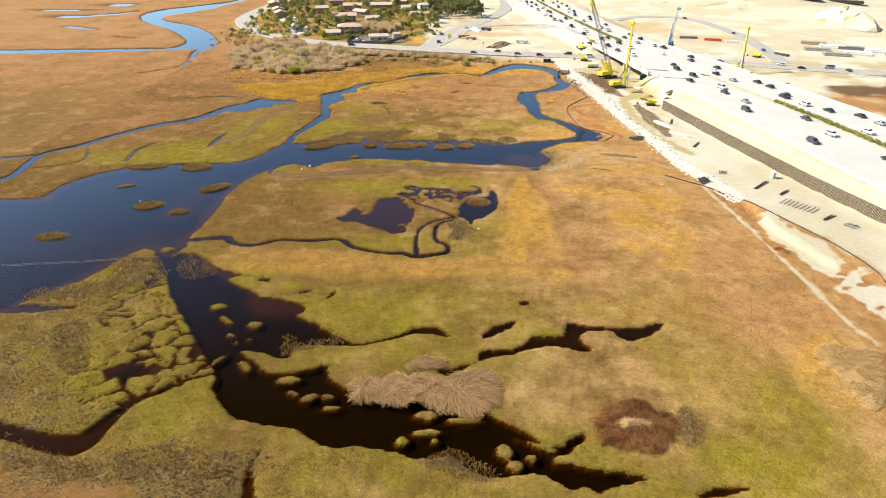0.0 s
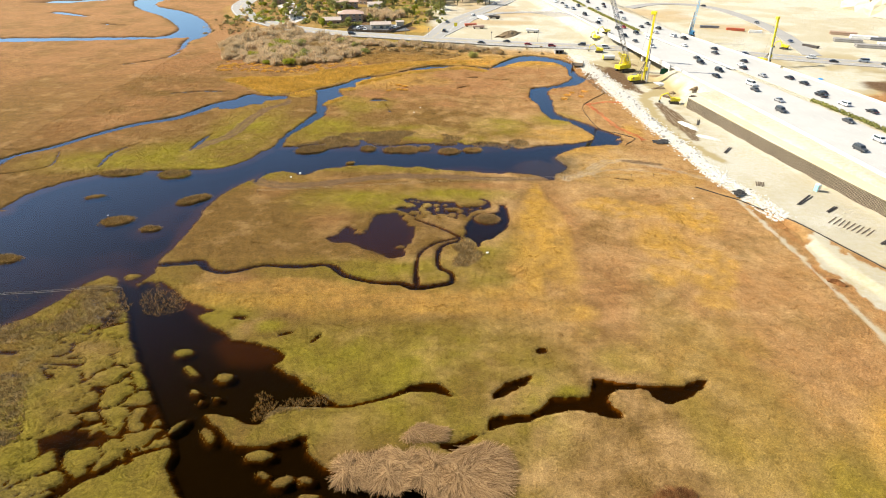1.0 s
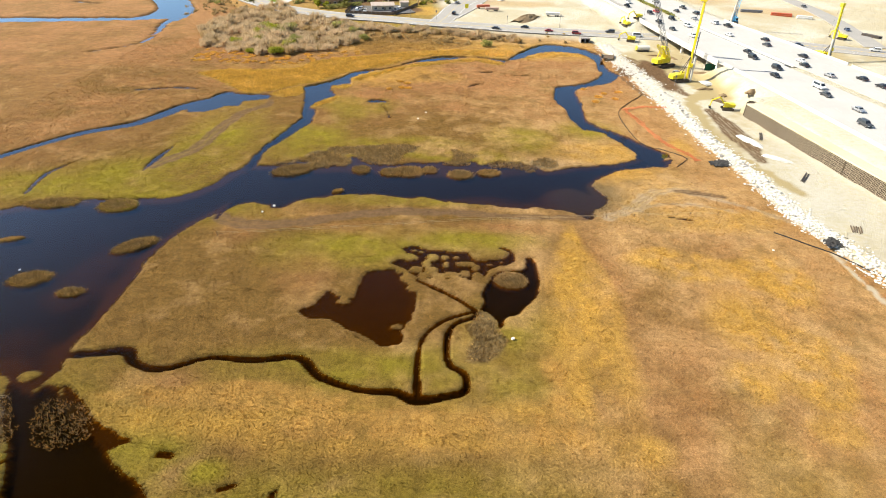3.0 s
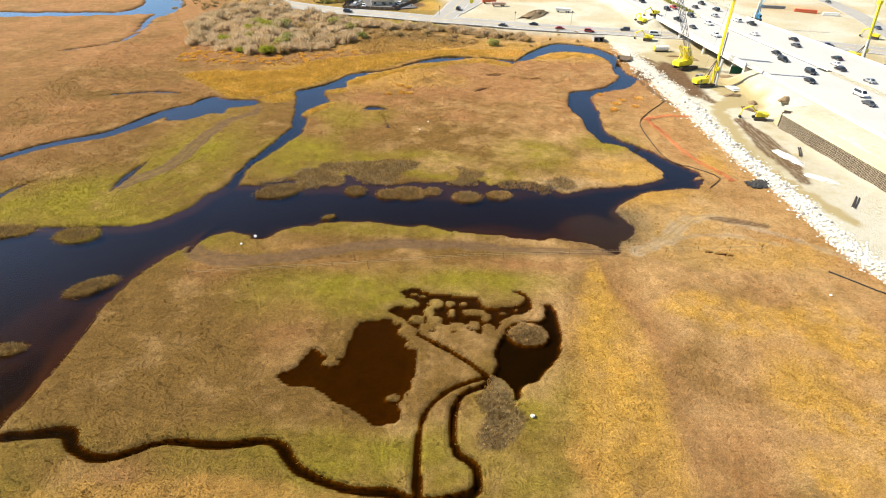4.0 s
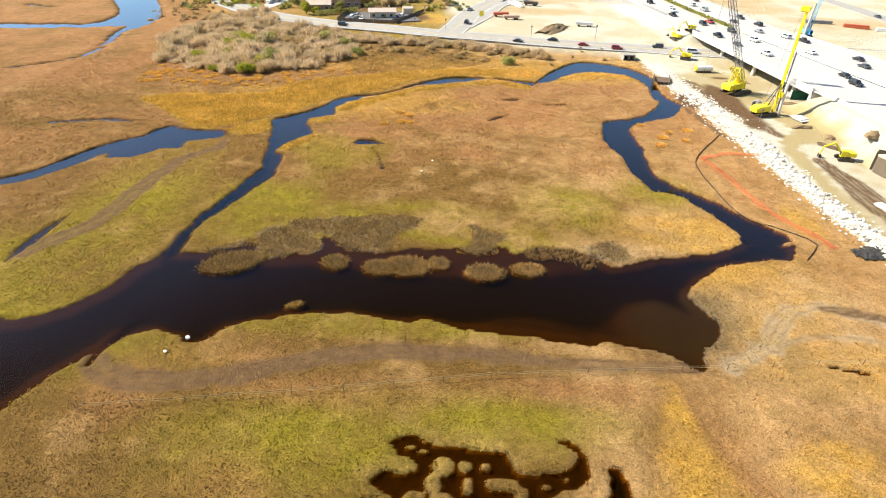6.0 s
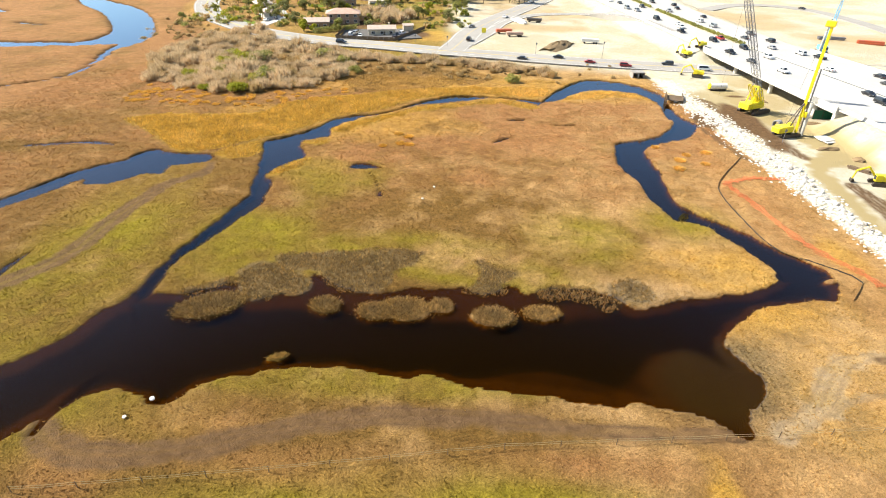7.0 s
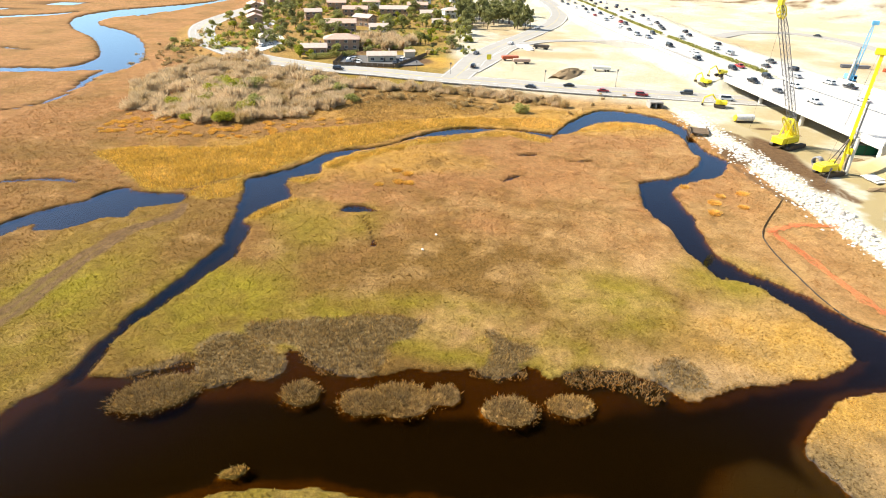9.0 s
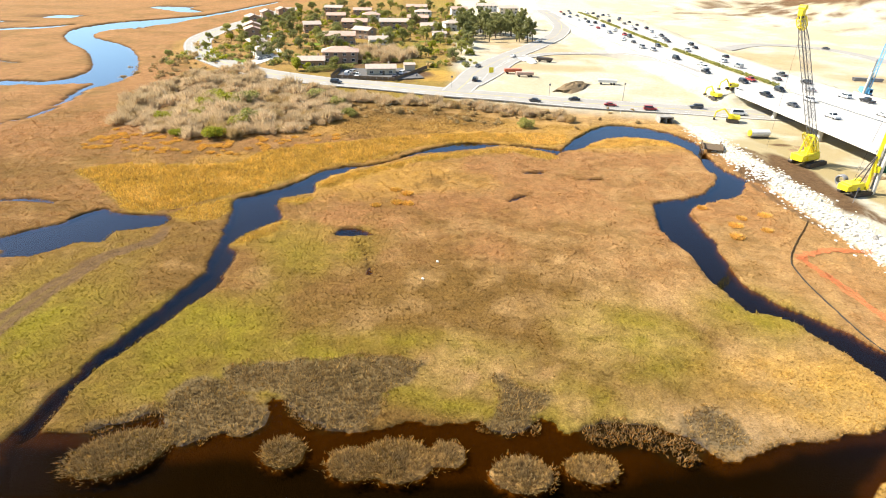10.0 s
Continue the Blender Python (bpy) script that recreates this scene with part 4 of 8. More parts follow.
for line in ([(89.3, 250, 1.2), (91, 240, 2.0), (91, 228, 2.2), (90.7, 218, 1.6)], [(69, 296, 0.6), (70.4, 283.8, 0.8), (72.1, 271.4, 0.7), (74.7, 267, 0.3)], [(-56.4, 172.7, 1.8), (-51.4, 169.8, 1.9), (-45, 169.4, 1.7), (-34.8, 171.2, 1.6), (-25.6, 174.3, 1.5), (-14.8, 177, 1.5), (1.3, 177, 1.2), (15.1, 176, 0.9), (31.8, 176, 0.8)],
             [(-84.3, 200, 1.9), (-77, 213, 2.0), (-76.4, 222.6, 2.0), (-75.4, 232, 1.8), (-72.8, 244, 1.5), (-67, 250.8, 1.1), (-67.5, 256.3, 0.6)],
             [(77.2, 321, 1.6), (80.5, 312.8, 2.4), (81.5, 298.9, 2.6), (83.5, 289, 2.4), (86.2, 275.4, 1.8), (87, 269, 1.0)], [(58.8, 191.2, 0.5), (64.8, 190.2, 1.1), (70, 188, 0.4)], [(89.7, 252.2, 1.4), (90, 241.4, 2.2), (88.8, 228.1, 2.6), (89.5, 221.4, 2.2), (88.7, 209.1, 1.2)]):
    track = np.full(GX.shape, 9.0)
    lay(track, line_distance, line, 4.0, lambda f, d, s: np.minimum(f, d))
    rut = np.abs(np.abs(track + 0.6) - 0.45)
    dirt = np.maximum(dirt, (0.62 + 0.35 * (1 - ramp(rut, 0.1, 0.5))) * (1 - ramp(track + 1.2 * speck, -0.2, 0.9)))
worn_way = np.full(GX.shape, 9.0)
for line in ([(38, 176.8, 1.2), (41.5, 179, 1.3), (45.3, 182.1, 1.5), (49.9, 187.6, 1.5), (53.6, 190.6, 1.2), (59, 191.8, 0.9), (64, 189.4, 0.8), (68.6, 186.4, 0.7), (75.4, 181.7, 0.6), (82, 176, 0.5)], [(45, 180, 0.5), (52, 183.5, 0.5), (60, 184, 0.4), (70, 180.5, 0.4)]):
    lay(worn_way, line_distance, line, 4.0, lambda f, d, s: np.minimum(f, d))
path = np.full(GX.shape, 9.0)
lay(path, line_distance, [(83.8, 162.3, 0.5), (84.5, 145.5, 0.4), (85, 129.9, 0.35), (85.1, 115.2, 0.35), (85.2, 101.8, 0.35), (85.2, 91.4, 0.3), (86.7, 85, 0.25)], 4.0, lambda f, d, s: np.minimum(f, d))
sand = np.maximum(sand, 0.8 * (1 - ramp(path + 1.2 * speck, -0.2, 0.8)))
sand = np.maximum(sand, 0.10 * spots([(51, 192, 12, 9), (60, 176, 18, 6), (30, 206, 9, 4), (46, 212, 8, 5)], 0.6) * np.clip(0.8 + speck, 0, 1))
rut = np.abs(np.abs(worn_way + 0.9) - 0.7)
dirt = np.maximum(dirt, 0.35 * (1 - ramp(rut, 0.1, 0.45)) * (worn_way < 0.4))
sand = np.maximum(sand, 0.30 * (1 - ramp(worn_way + 1.4 * speck, -0.2, 1.0)))
SLABS = ([(94.3, 141.3), (93.7, 132.4), (99.2, 124.4), (99.3, 118.5), (96.4, 111.6), (92.8, 109), (89.5, 112.9), (87.7, 119.9), (87.9, 125.9), (90, 136)], [(93.5, 109), (100.6, 111.7), (97.6, 106.6), (91.2, 104.4)],
         [(91.7, 103), (99.9, 105.4), (102.4, 104.2), (98.4, 98.5), (93.7, 96.3)], [(93.6, 95.2), (96.9, 96.3), (94.7, 93.2)])
slab = np.full(GX.shape, 9.0)
for outline in SLABS:
    lay(slab, lambda p, x, y: area_distance(p, x, y, 1), outline, 4.0, lambda f, d, s: np.minimum(f, d))
slab = 1 - ramp(slab + 2.6 * speck + 3.0 * patchy, -0.25, 0.25)
fence_x = np.interp(GY, (40, 106.6, 115.7, 126, 135.9, 145.1, 160.2, 171), (110, 103.1, 102.6, 100.1, 96.3, 92.8, 85.7, 74.8))
beyond = ramp(GX - fence_x, 0, 0.8)
works = (GY < 158) & (GX > 60) & (GX < 130)
sand = np.where(works, np.maximum(np.maximum(slab, pad * beyond), 0.8 * (1 - ramp(path + 1.0 * speck, -0.2, 0.5))), sand)
rust = np.where(works & (GX > 84), np.clip(0.55 + speck, 0, 1), rust)
# tan soil in the pale works
tan = 0.8 * ramp(fbm(GX, GY, 17, 5), -0.22, 0.22) * np.maximum(ramp(GY, 200, 230), 0.35) * (1 - 0.8 * lift) * (1 - 0.5 * ramp(GY, 335, 360))
track = np.full(GX.shape, 9.0)
for line in ([(98, 272, 3.5), (86.9, 262, 2.4), (84.6, 248.9, 1.8), (82.6, 231.6, 1.6), (82.4, 220.2, 1.5), (85, 205, 1.6), (90, 190, 1.4)], [(89.4, 333.4, 4), (94.6, 306.6, 5.5), (98, 284.5, 6), (100, 266, 4)]):
    lay(track, line_distance, line, 6.0, lambda f, d, s: np.minimum(f, d))
tan = np.maximum(tan, 0.95 * (1 - ramp(track + 2.5 * speck, -0.8, 1.6)))
white = np.full(GX.shape, 9.0)
lay(white, line_distance, [(70.5, 316, 2), (74.5, 306, 4), (77.5, 288, 4.5), (78.8, 270, 4), (79, 256, 3.4), (78.2, 233, 2.6), (79.5, 219, 2.2), (82, 200, 2)], 6.0, lambda f, d, s: np.minimum(f, d))
tan = tan * ramp(white, -0.5, 0.8)
straw = np.where(sand > 0.3, tan, straw)
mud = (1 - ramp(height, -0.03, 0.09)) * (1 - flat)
# depth mask for the painted light loss under water
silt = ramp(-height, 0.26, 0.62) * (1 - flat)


def grid_mesh(name, zs):
    ny, nx = GX.shape
    me = bpy.data.meshes.new(name)
    me.vertices.add(nx * ny)
    me.vertices.foreach_set("co", np.stack([GX, GY, zs], -1).astype(np.float32).ravel())
    k = (np.arange(ny - 1)[:, None] * nx + np.arange(nx - 1)[None]).ravel()
    quads = np.stack([k, k + 1, k + nx + 1, k + nx], -1).astype(np.int32)
    me.loops.add(quads.size)
    me.loops.foreach_set("vertex_index", quads.ravel())
    me.polygons.add(len(quads))
    me.polygons.foreach_set("loop_start", np.arange(len(quads), dtype=np.int32) * 4)
    me.polygons.foreach_set("use_smooth", np.ones(len(quads), bool))
    me.update(calc_edges=True)
    return me


def colour_layer(me, name, channels):
    a = me.attributes.new(name, "FLOAT_COLOR", "POINT")
    a.data.foreach_set("color", np.stack([np.clip(c, 0, 1) for c in channels], -1).astype(np.float32).ravel())


ground_mesh = grid_mesh("ground", height)
colour_layer(ground_mesh, "kinds", (green, rust, straw, dead))
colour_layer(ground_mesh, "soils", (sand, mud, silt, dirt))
ground_mesh.materials.append(M_GROUND)
ground = tagged(new("ground", ground_mesh), "salt marsh ground of olive and rust plants with bare mud banks", "ground", kind="structure")

wm = bpy.data.meshes.new("water")
wm.from_pydata([(-900, -400, 0), (112, -400, 0), (112, 352, 0), (-90, 352, 0), (-90, 900, 0), (-900, 900, 0)], [], [(0, 1, 2, 3, 4, 5)])
wm.materials.append(M_WATER)
water = tagged(new("water", wm), "still brown lagoon water mirroring the blue sky", "water", kind="structure")

# ---------- tools ----------
def mesh_of(bm, name, mat=None, smooth=False):
    me = bpy.data.meshes.new(name)
    bmesh.ops.recalc_face_normals(bm, faces=bm.faces)
    bm.to_mesh(me)
    bm.free()
    if mat:
        me.materials.append(mat)
    if smooth:
        me.polygons.foreach_set("use_smooth", np.ones(len(me.polygons), bool))
    return me


def part(name, bm, mat, parent, label="", at=None, smooth=False):
    """One mesh object under a thing or a part; bm may be a mesh that is shared."""
    me = bm if isinstance(bm, bpy.types.Mesh) else mesh_of(bm, name, mat, smooth)
    ob = new(name, me)
    ob.parent = parent
    if at is not None:
        ob.matrix_basis = at
    return tagged(ob, label)


def thing(name, m, label, category, group=""):
    ob = new(name)
    ob.empty_display_size = 0.3
    ob.matrix_basis = m
    return tagged(ob, label, category, group)


def box(bm, x, y, z, sx, sy, sz, m=None, bevel=0.0):
    """A box whose base centre is at (x, y, z)."""
    t = Matrix.Translation((x, y, z + sz / 2)) @ Matrix.Diagonal((sx, sy, sz, 1))
    v = bmesh.ops.create_cube(bm, size=1, matrix=(m @ t) if m else t)["verts"]
    if bevel:
        e = list({e for a in v for e in a.link_edges})
        bmesh.ops.bevel(bm, geom=e, offset=bevel, segments=1, affect="EDGES")
    return bm


def rod(bm, a, b, r, seg=6, r2=None):
    a, b = Vector(a), Vector(b)
    d = b - a
    m = Matrix.Translation((a + b) / 2) @ d.to_track_quat("Z", "Y").to_matrix().to_4x4()
    bmesh.ops.create_cone(bm, cap_ends=True, segments=seg, radius1=r, radius2=r if r2 is None else r2, depth=d.length, matrix=m)
    return bm


def solid(bm, bottom, top):
    """A closed solid from two rings of equal length."""
    a, b = [bm.verts.new(p) for p in bottom], [bm.verts.new(p) for p in top]
    n = len(a)
    bm.faces.new(a[::-1]), bm.faces.new(b)
    for i in range(n):
        bm.faces.new((a[i], a[(i + 1) % n], b[(i + 1) % n], b[i]))
    return bm


def fast_mesh(name, co, per, mat):
    """A mesh from an array of corners, 'per' corners a face, with no shared corners."""
    me = bpy.data.meshes.new(name)
    n = len(co)
    me.vertices.add(n)
    me.vertices.foreach_set("co", co.astype(np.float32).ravel())
    me.loops.add(n)
    me.loops.foreach_set("vertex_index", np.arange(n, dtype=np.int32))
    me.polygons.add(n // per)
    me.polygons.foreach_set("loop_start", np.arange(n // per, dtype=np.int32) * per)
    me.update(calc_edges=True)
    me.materials.append(mat)
    return me


def strip(name, ys, xl, xr, z, mat, thick=0.35):
    """A paved strip between two edges that depend on y."""
    bm = bmesh.new()
    rows = []
    for y in ys:
        a, b = xl(y), xr(y)
        h = z(y)
        rows.append([bm.verts.new(p) for p in ((a, y, h), (b, y, h), (b, y, h - thick), (a, y, h - thick))])
    for r, s in zip(rows[:-1], rows[1:]):
        for i in range(4):
            bm.faces.new((r[i], r[(i + 1) % 4], s[(i + 1) % 4], s[i]))
    bm.faces.new(rows[0]), bm.faces.new(rows[-1][::-1])
    return mesh_of(bm, name, mat)


def ribbon_frames(pts, step=6):
    q = smooth_line(pts, False, step)
    d = np.gradient(q[:, :2], axis=0)
    d /= np.linalg.norm(d, axis=1)[:, None]
    return q, np.stack([d[:, 1], -d[:, 0]], -1)


def ribbon(name, pts, off0, off1, mat, up, thick=0.4, step=6, dash=0):
    """A road or a line along a plan curve, between two offsets to its right, on the ground there."""
    q, side = ribbon_frames(pts, step)
    zs = np.array([max(ground_at(*p[:2]), ground_at(*(p[:2] + 5 * s)), ground_at(*(p[:2] - 5 * s))) for p, s in zip(q, side)])
    zs = np.convolve(np.pad(zs, 3, mode="edge"), np.ones(7) / 7, "valid") + up
    bm = bmesh.new()
    rows = []
    for p, s, z in zip(q, side, zs):
        a, b = p[:2] + off0 * s, p[:2] + off1 * s
        rows.append([bm.verts.new(v) for v in ((*a, z), (*b, z), (*b, z - thick), (*a, z - thick))])
    for k, (r, s) in enumerate(zip(rows[:-1], rows[1:])):
        if dash and k % dash:
            continue
        for i in range(4):
            bm.faces.new((r[i], r[(i + 1) % 4], s[(i + 1) % 4], s[i]))
        if dash:
            bm.faces.new(r), bm.faces.new(s[::-1])
    if not dash:
        bm.faces.new(rows[0]), bm.faces.new(rows[-1][::-1])
    return mesh_of(bm, name, mat)

# ---------- roads ----------
ARTERIAL = [(-173.8, 737.5), (-174.2, 624.3), (-175, 580.2), (-173.7, 536.6), (-167.4, 505.2), (-149.8, 466.3), (-126.2, 437.1), (-102.2, 415.5), (-70.2, 400), (-39.8, 391.9), (-13.6, 383.8), (11.5, 378.4), (32.5, 372.5), (52.4, 368.7), (73.3, 365.4), (93.1, 361.5),
            (114.9, 358.6), (142.5, 354.9), (165, 350), (176.7, 344.8), (203.9, 332.9), (231.9, 324), (251.2, 319), (400, 312)]
RAMP = [(-9.6, 384.7), (-5.3, 402.2), (0.9, 430.7), (16.7, 469.3), (36.1, 509.8), (55.5, 557.9), (65.2, 613.8), (62.3, 714)]
SLIP = [(-2.4, 397.9), (8.6, 426), (18.6, 456.6), (35.5, 478.2), (59.8, 485.3), (75.4, 478.3), (90.8, 447.1), (97.2, 415.9)]
LOOP = [(147.3, 509.5), (178, 532.2), (209.5, 522.9), (222, 484.4), (221, 423.3), (211.7, 372.6), (205.1, 344.5)]
roads = [("road", ARTERIAL, -7.5, 7.5, M_ASPHALT, "sun-bleached asphalt road along the marsh edge"), ("road", RAMP, -6.5, 6.5, M_ASPHALT, "curving asphalt road climbing to the freeway"),
         ("road", SLIP, -3.5, 3.5, M_ASPHALT, "narrow asphalt slip road onto the freeway"), ("road", LOOP, -5, 5, M_ASPHALT, "curved asphalt ramp on the far side of the freeway"),
         ("road", [(-148.8, 570.6), (-132.2, 526.7), (-121.9, 494.2), (-107.6, 461.9), (-109.8, 438.8), (-113.9, 426.3)], -4, 4, M_CONCRETE, "pale residential street between the houses")]
for i, (nm, pts, a, b, mat, text) in enumerate(roads):
    tagged(new(nm, ribbon(nm, pts, a, b, mat, 0.16 + 0.012 * i, 0.4 if i in (0, 4) else 3.0)), text, "road", kind="structure")
for pts, off, mat, dash, up in ((ARTERIAL, -6.6, M_LINE, 0, 0.175), (ARTERIAL, 6.6, M_LINE, 0, 0.175), (ARTERIAL, -0.25, M_YELLOW_LINE, 0, 0.175), (ARTERIAL, 0.25, M_YELLOW_LINE, 0, 0.175), (ARTERIAL, 3.4, M_LINE, 3, 0.175),
                                (RAMP, -5.8, M_LINE, 0, 0.187), (RAMP, 5.8, M_LINE, 0, 0.187), (RAMP, 0, M_YELLOW_LINE, 0, 0.187), (SLIP, -2.9, M_LINE, 0, 0.199), (SLIP, 2.9, M_LINE, 0, 0.199)):
    tagged(new("road_line", ribbon("road_line", pts, off - 0.09, off + 0.09, mat, up, 0.012, 6 if not dash else 10, dash)), "painted road line on worn asphalt", "road line", kind="structure")

# ---------- freeway ----------
def edge(ys):
    return lambda y: float(np.interp(y, FWY_Y, ys))


f_left, f_mid, f_right = edge(FWY_LEFT), edge(FWY_MID), edge(FWY_RIGHT)
ys = list(range(-60, 296, 8)) + list(range(296, 377, 8)) + list(range(384, 1000, 12)) + [1200, 1600, 2200]
deck_z = lambda y: road_z + 0.12
for a, b, text in ((lambda y: f_left(y) + 0.4, lambda y: f_mid(y) - 2.2, "pale concrete freeway carriageway with several lanes"), (lambda y: f_mid(y) + 2.2, lambda y: f_right(y) - 0.4, "pale concrete freeway carriageway on the far side")):
    tagged(new("road", strip("carriageway", ys, a, b, deck_z, M_FREEWAY, 0.4)), text, "road", kind="structure")
for k in range(1, 6):
    for side in (0, 1):
        fx = (lambda y, k=k: f_left(y) + 2.6 + (f_mid(y) - f_left(y) - 6.4) * k / 6) if side == 0 else (lambda y, k=k: f_mid(y) + 3.6 + (f_right(y) - f_mid(y) - 6.4) * k / 6)
        bm = bmesh.new()
        for y in range(40, 700, 11):
            box(bm, fx(y), y, road_z + 0.121, 0.16, 3.6, 0.012)
        tagged(new("road_line", mesh_of(bm, "lane_dashes", M_LANE)), "dashed white lane line on concrete", "road line", kind="structure")

bridge = thing("bridge", pose(0, 0, 0), "concrete freeway bridge on round piers over the road", "bridge")
by = list(range(294, 379, 7))
part("deck", strip("deck", by, lambda y: f_left(y) - 0.2, lambda y: f_right(y) + 0.2, lambda y: road_z - 0.29, M_CONCRETE, 1.0), None, bridge)
for fx, nm in ((lambda y: f_left(y) - 0.2, "parapet"), (lambda y: f_right(y) - 0.2, "parapet")):
    part(nm, strip(nm, by, lambda y: fx(y), lambda y: fx(y) + 0.4, lambda y: road_z + 1.0, M_CONCRETE, 1.5), None, bridge, "pale concrete parapet")
for y in (307.0, 331.5, 355.5):
    x0, x1 = f_left(y) + 2, f_right(y) - 2
    bm = bmesh.new()
    box(bm, (x0 + x1) / 2, y, road_z - 1.9, x1 - x0, 1.4, 0.62, bevel=0.1)
    part("pier_cap", bm, M_CONCRETE, bridge)
    for k in range(4):
        x = x0 + 1.2 + (x1 - x0 - 2.4) * k / 3
        part("pier", rod(bmesh.new(), (x, y, 0.6), (x, y, road_z - 1.9), 0.75, 14), M_CONCRETE, bridge, smooth=False)
for y in (294.5, 377.5):
    part("abutment", box(bmesh.new(), (f_left(y) + f_right(y)) / 2, y, 0.5, f_right(y) - f_left(y), 1.4, road_z - 1.8), M_CONCRETE, bridge)

# barriers along the freeway, in pieces
def barrier_mesh(length):
    prof = [(-0.30, 0), (-0.27, 0.12), (-0.11, 0.38), (-0.08, 0.9), (0.08, 0.9), (0.11, 0.38), (0.27, 0.12), (0.30, 0)]
    bm = bmesh.new()
    solid(bm, [(x, -length / 2, z) for x, z in prof], [(x, length / 2, z) for x, z in prof])
    return mesh_of(bm, "barrier", M_CONCRETE)


rail_mesh = barrier_mesh(5.9)
for fx, y0, y1, text in ((lambda y: f_left(y) + 0.7, 60, 292, "concrete barrier along the freeway shoulder"), (lambda y: f_right(y) - 0.9, 60, 292, "concrete barrier along the far freeway shoulder"),
                         (lambda y: f_mid(y), 292, 380, "concrete median barrier on the bridge"), (lambda y: f_left(y) + 0.7, 382, 560, "concrete barrier along the freeway shoulder")):
    fence = thing("road_barrier", pose(0, 0, 0), text, "barrier", "freeway barriers")
    for y in np.arange(y0, y1, 6.0):
        turn = math.degrees(math.atan2(fx(y - 3) - fx(y + 3), 6.0))
        part("barrier_block", rail_mesh, None, fence, at=pose(fx(y), y, road_z + 0.12, 0, 0, turn))

# wire-faced retaining wall, panel by panel
panel_w, wall_h = 2.4, 5.1
bm = box(bmesh.new(), 0, 0.22, 0, panel_w - 0.06, 0.30, wall_h)
panel_back = mesh_of(bm, "wall_panel", M_WALL)
bm = bmesh.new()
for k in range(12):
    box(bm, 0, -0.02, 0.06 + k * (wall_h - 0.12) / 11, panel_w, 0.05, 0.05)
for k in range(7):
    box(bm, -panel_w / 2 + panel_w * k / 6, -0.05, 0, 0.05 if k % 6 else 0.13, 0.06, wall_h)
panel_wire = mesh_of(bm, "wire_mesh", M_WIRE)
retaining = tagged(new("wall_retaining"), "brown wire-faced retaining wall below the freeway bank", "wall", kind="structure")
yy = 246.0
while yy > 66:
    x0 = float(np.interp(yy, WALL_Y, WALL_X))
    dx = float(np.interp(yy - 2, WALL_Y, WALL_X)) - x0
    u = Vector((dx, -2.0, 0)).normalized()
    c = Vector((x0, yy, 1.0)) + u * panel_w / 2
    turn = math.degrees(math.atan2(u.y, u.x))
    p = part("wall_panel", panel_back, None, retaining, at=pose(c.x - 0.35, c.y, c.z, 0, 0, turn))
    part("wire_mesh", panel_wire, None, p)
    yy += u.y * panel_w
for y in (247.2, 248.6):
    part("wall_panel", panel_back, None, retaining, at=pose(99.7 + (y - 246) * 0.9, y, 1.0, 0, 0, 150))
cap = strip("wall_cap", list(range(66, 249, 6)), lambda y: float(np.interp(y, WALL_Y, WALL_X)) - 0.7, lambda y: float(np.interp(y, WALL_Y, WALL_X)) + 3.4, lambda y: 6.12, M_PALE_FILL, 0.5)
tagged(new("trim_wall_cap", cap), "pale strip along the top of the retaining wall", "trim", kind="structure")

# ---------- plants ----------
prng = np.random.default_rng(11)


def blades(x, y, z, count, h, w, lean, kinds, tone, out=None, droop=0.0):
    """Tufts of narrow three-cornered blades. kinds: four weights a tuft; out: a way in which each tuft leans."""
    n = len(x)
    ang = prng.uniform(0, 2 * math.pi, (n, count))
    hh = (h if np.ndim(h) else np.full(n, h))[:, None] * prng.uniform(0.65, 1.2, (n, count))
    tilt = lean * prng.uniform(0.3, 1.2, (n, count)) * hh
    tx, ty = np.cos(ang) * tilt, np.sin(ang) * tilt
    if out is not None:
        tx, ty = tx + out[0][:, None] * hh, ty + out[1][:, None] * hh
    ww = w * prng.uniform(0.6, 1.3, (n, count))
    face = prng.uniform(0, math.pi, (n, count))
    bx, by = np.cos(face) * ww / 2, np.sin(face) * ww / 2
    px, py, pz = x[:, None] + tx * 0.15, y[:, None] + ty * 0.15, z[:, None] - 0.05
    co = np.stack([np.stack([px - bx, py - by, pz + 0 * bx], -1), np.stack([px + bx, py + by, pz + 0 * bx], -1), np.stack([x[:, None] + tx, y[:, None] + ty, pz + hh * (1 - droop)], -1)], 2)
    # roots darker than tips: shade inside the tuft put into the tone
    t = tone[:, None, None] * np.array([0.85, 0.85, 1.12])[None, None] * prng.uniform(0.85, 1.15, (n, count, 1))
    kk = np.repeat(np.stack([np.broadcast_to(k, n) for k in kinds], -1), count * 3, 0)
    return co.reshape(-1, 3), t.reshape(-1), kk


def plant_mesh(name, data):
    co, tone, kk = (np.concatenate(v) for v in zip(*data))
    me = fast_mesh(name, co, 3, M_PLANT)
    a = me.attributes.new("kinds", "FLOAT_COLOR", "POINT")
    a.data.foreach_set("color", np.clip(kk, 0, 1).astype(np.float32).ravel())
    a = me.attributes.new("tone", "FLOAT", "POINT")
    a.data.foreach_set("value", tone.astype(np.float32))
    return me


def scatter(n, x0, x1, y0, y1):
    return prng.uniform(x0, x1, n), prng.uniform(y0, y1, n)


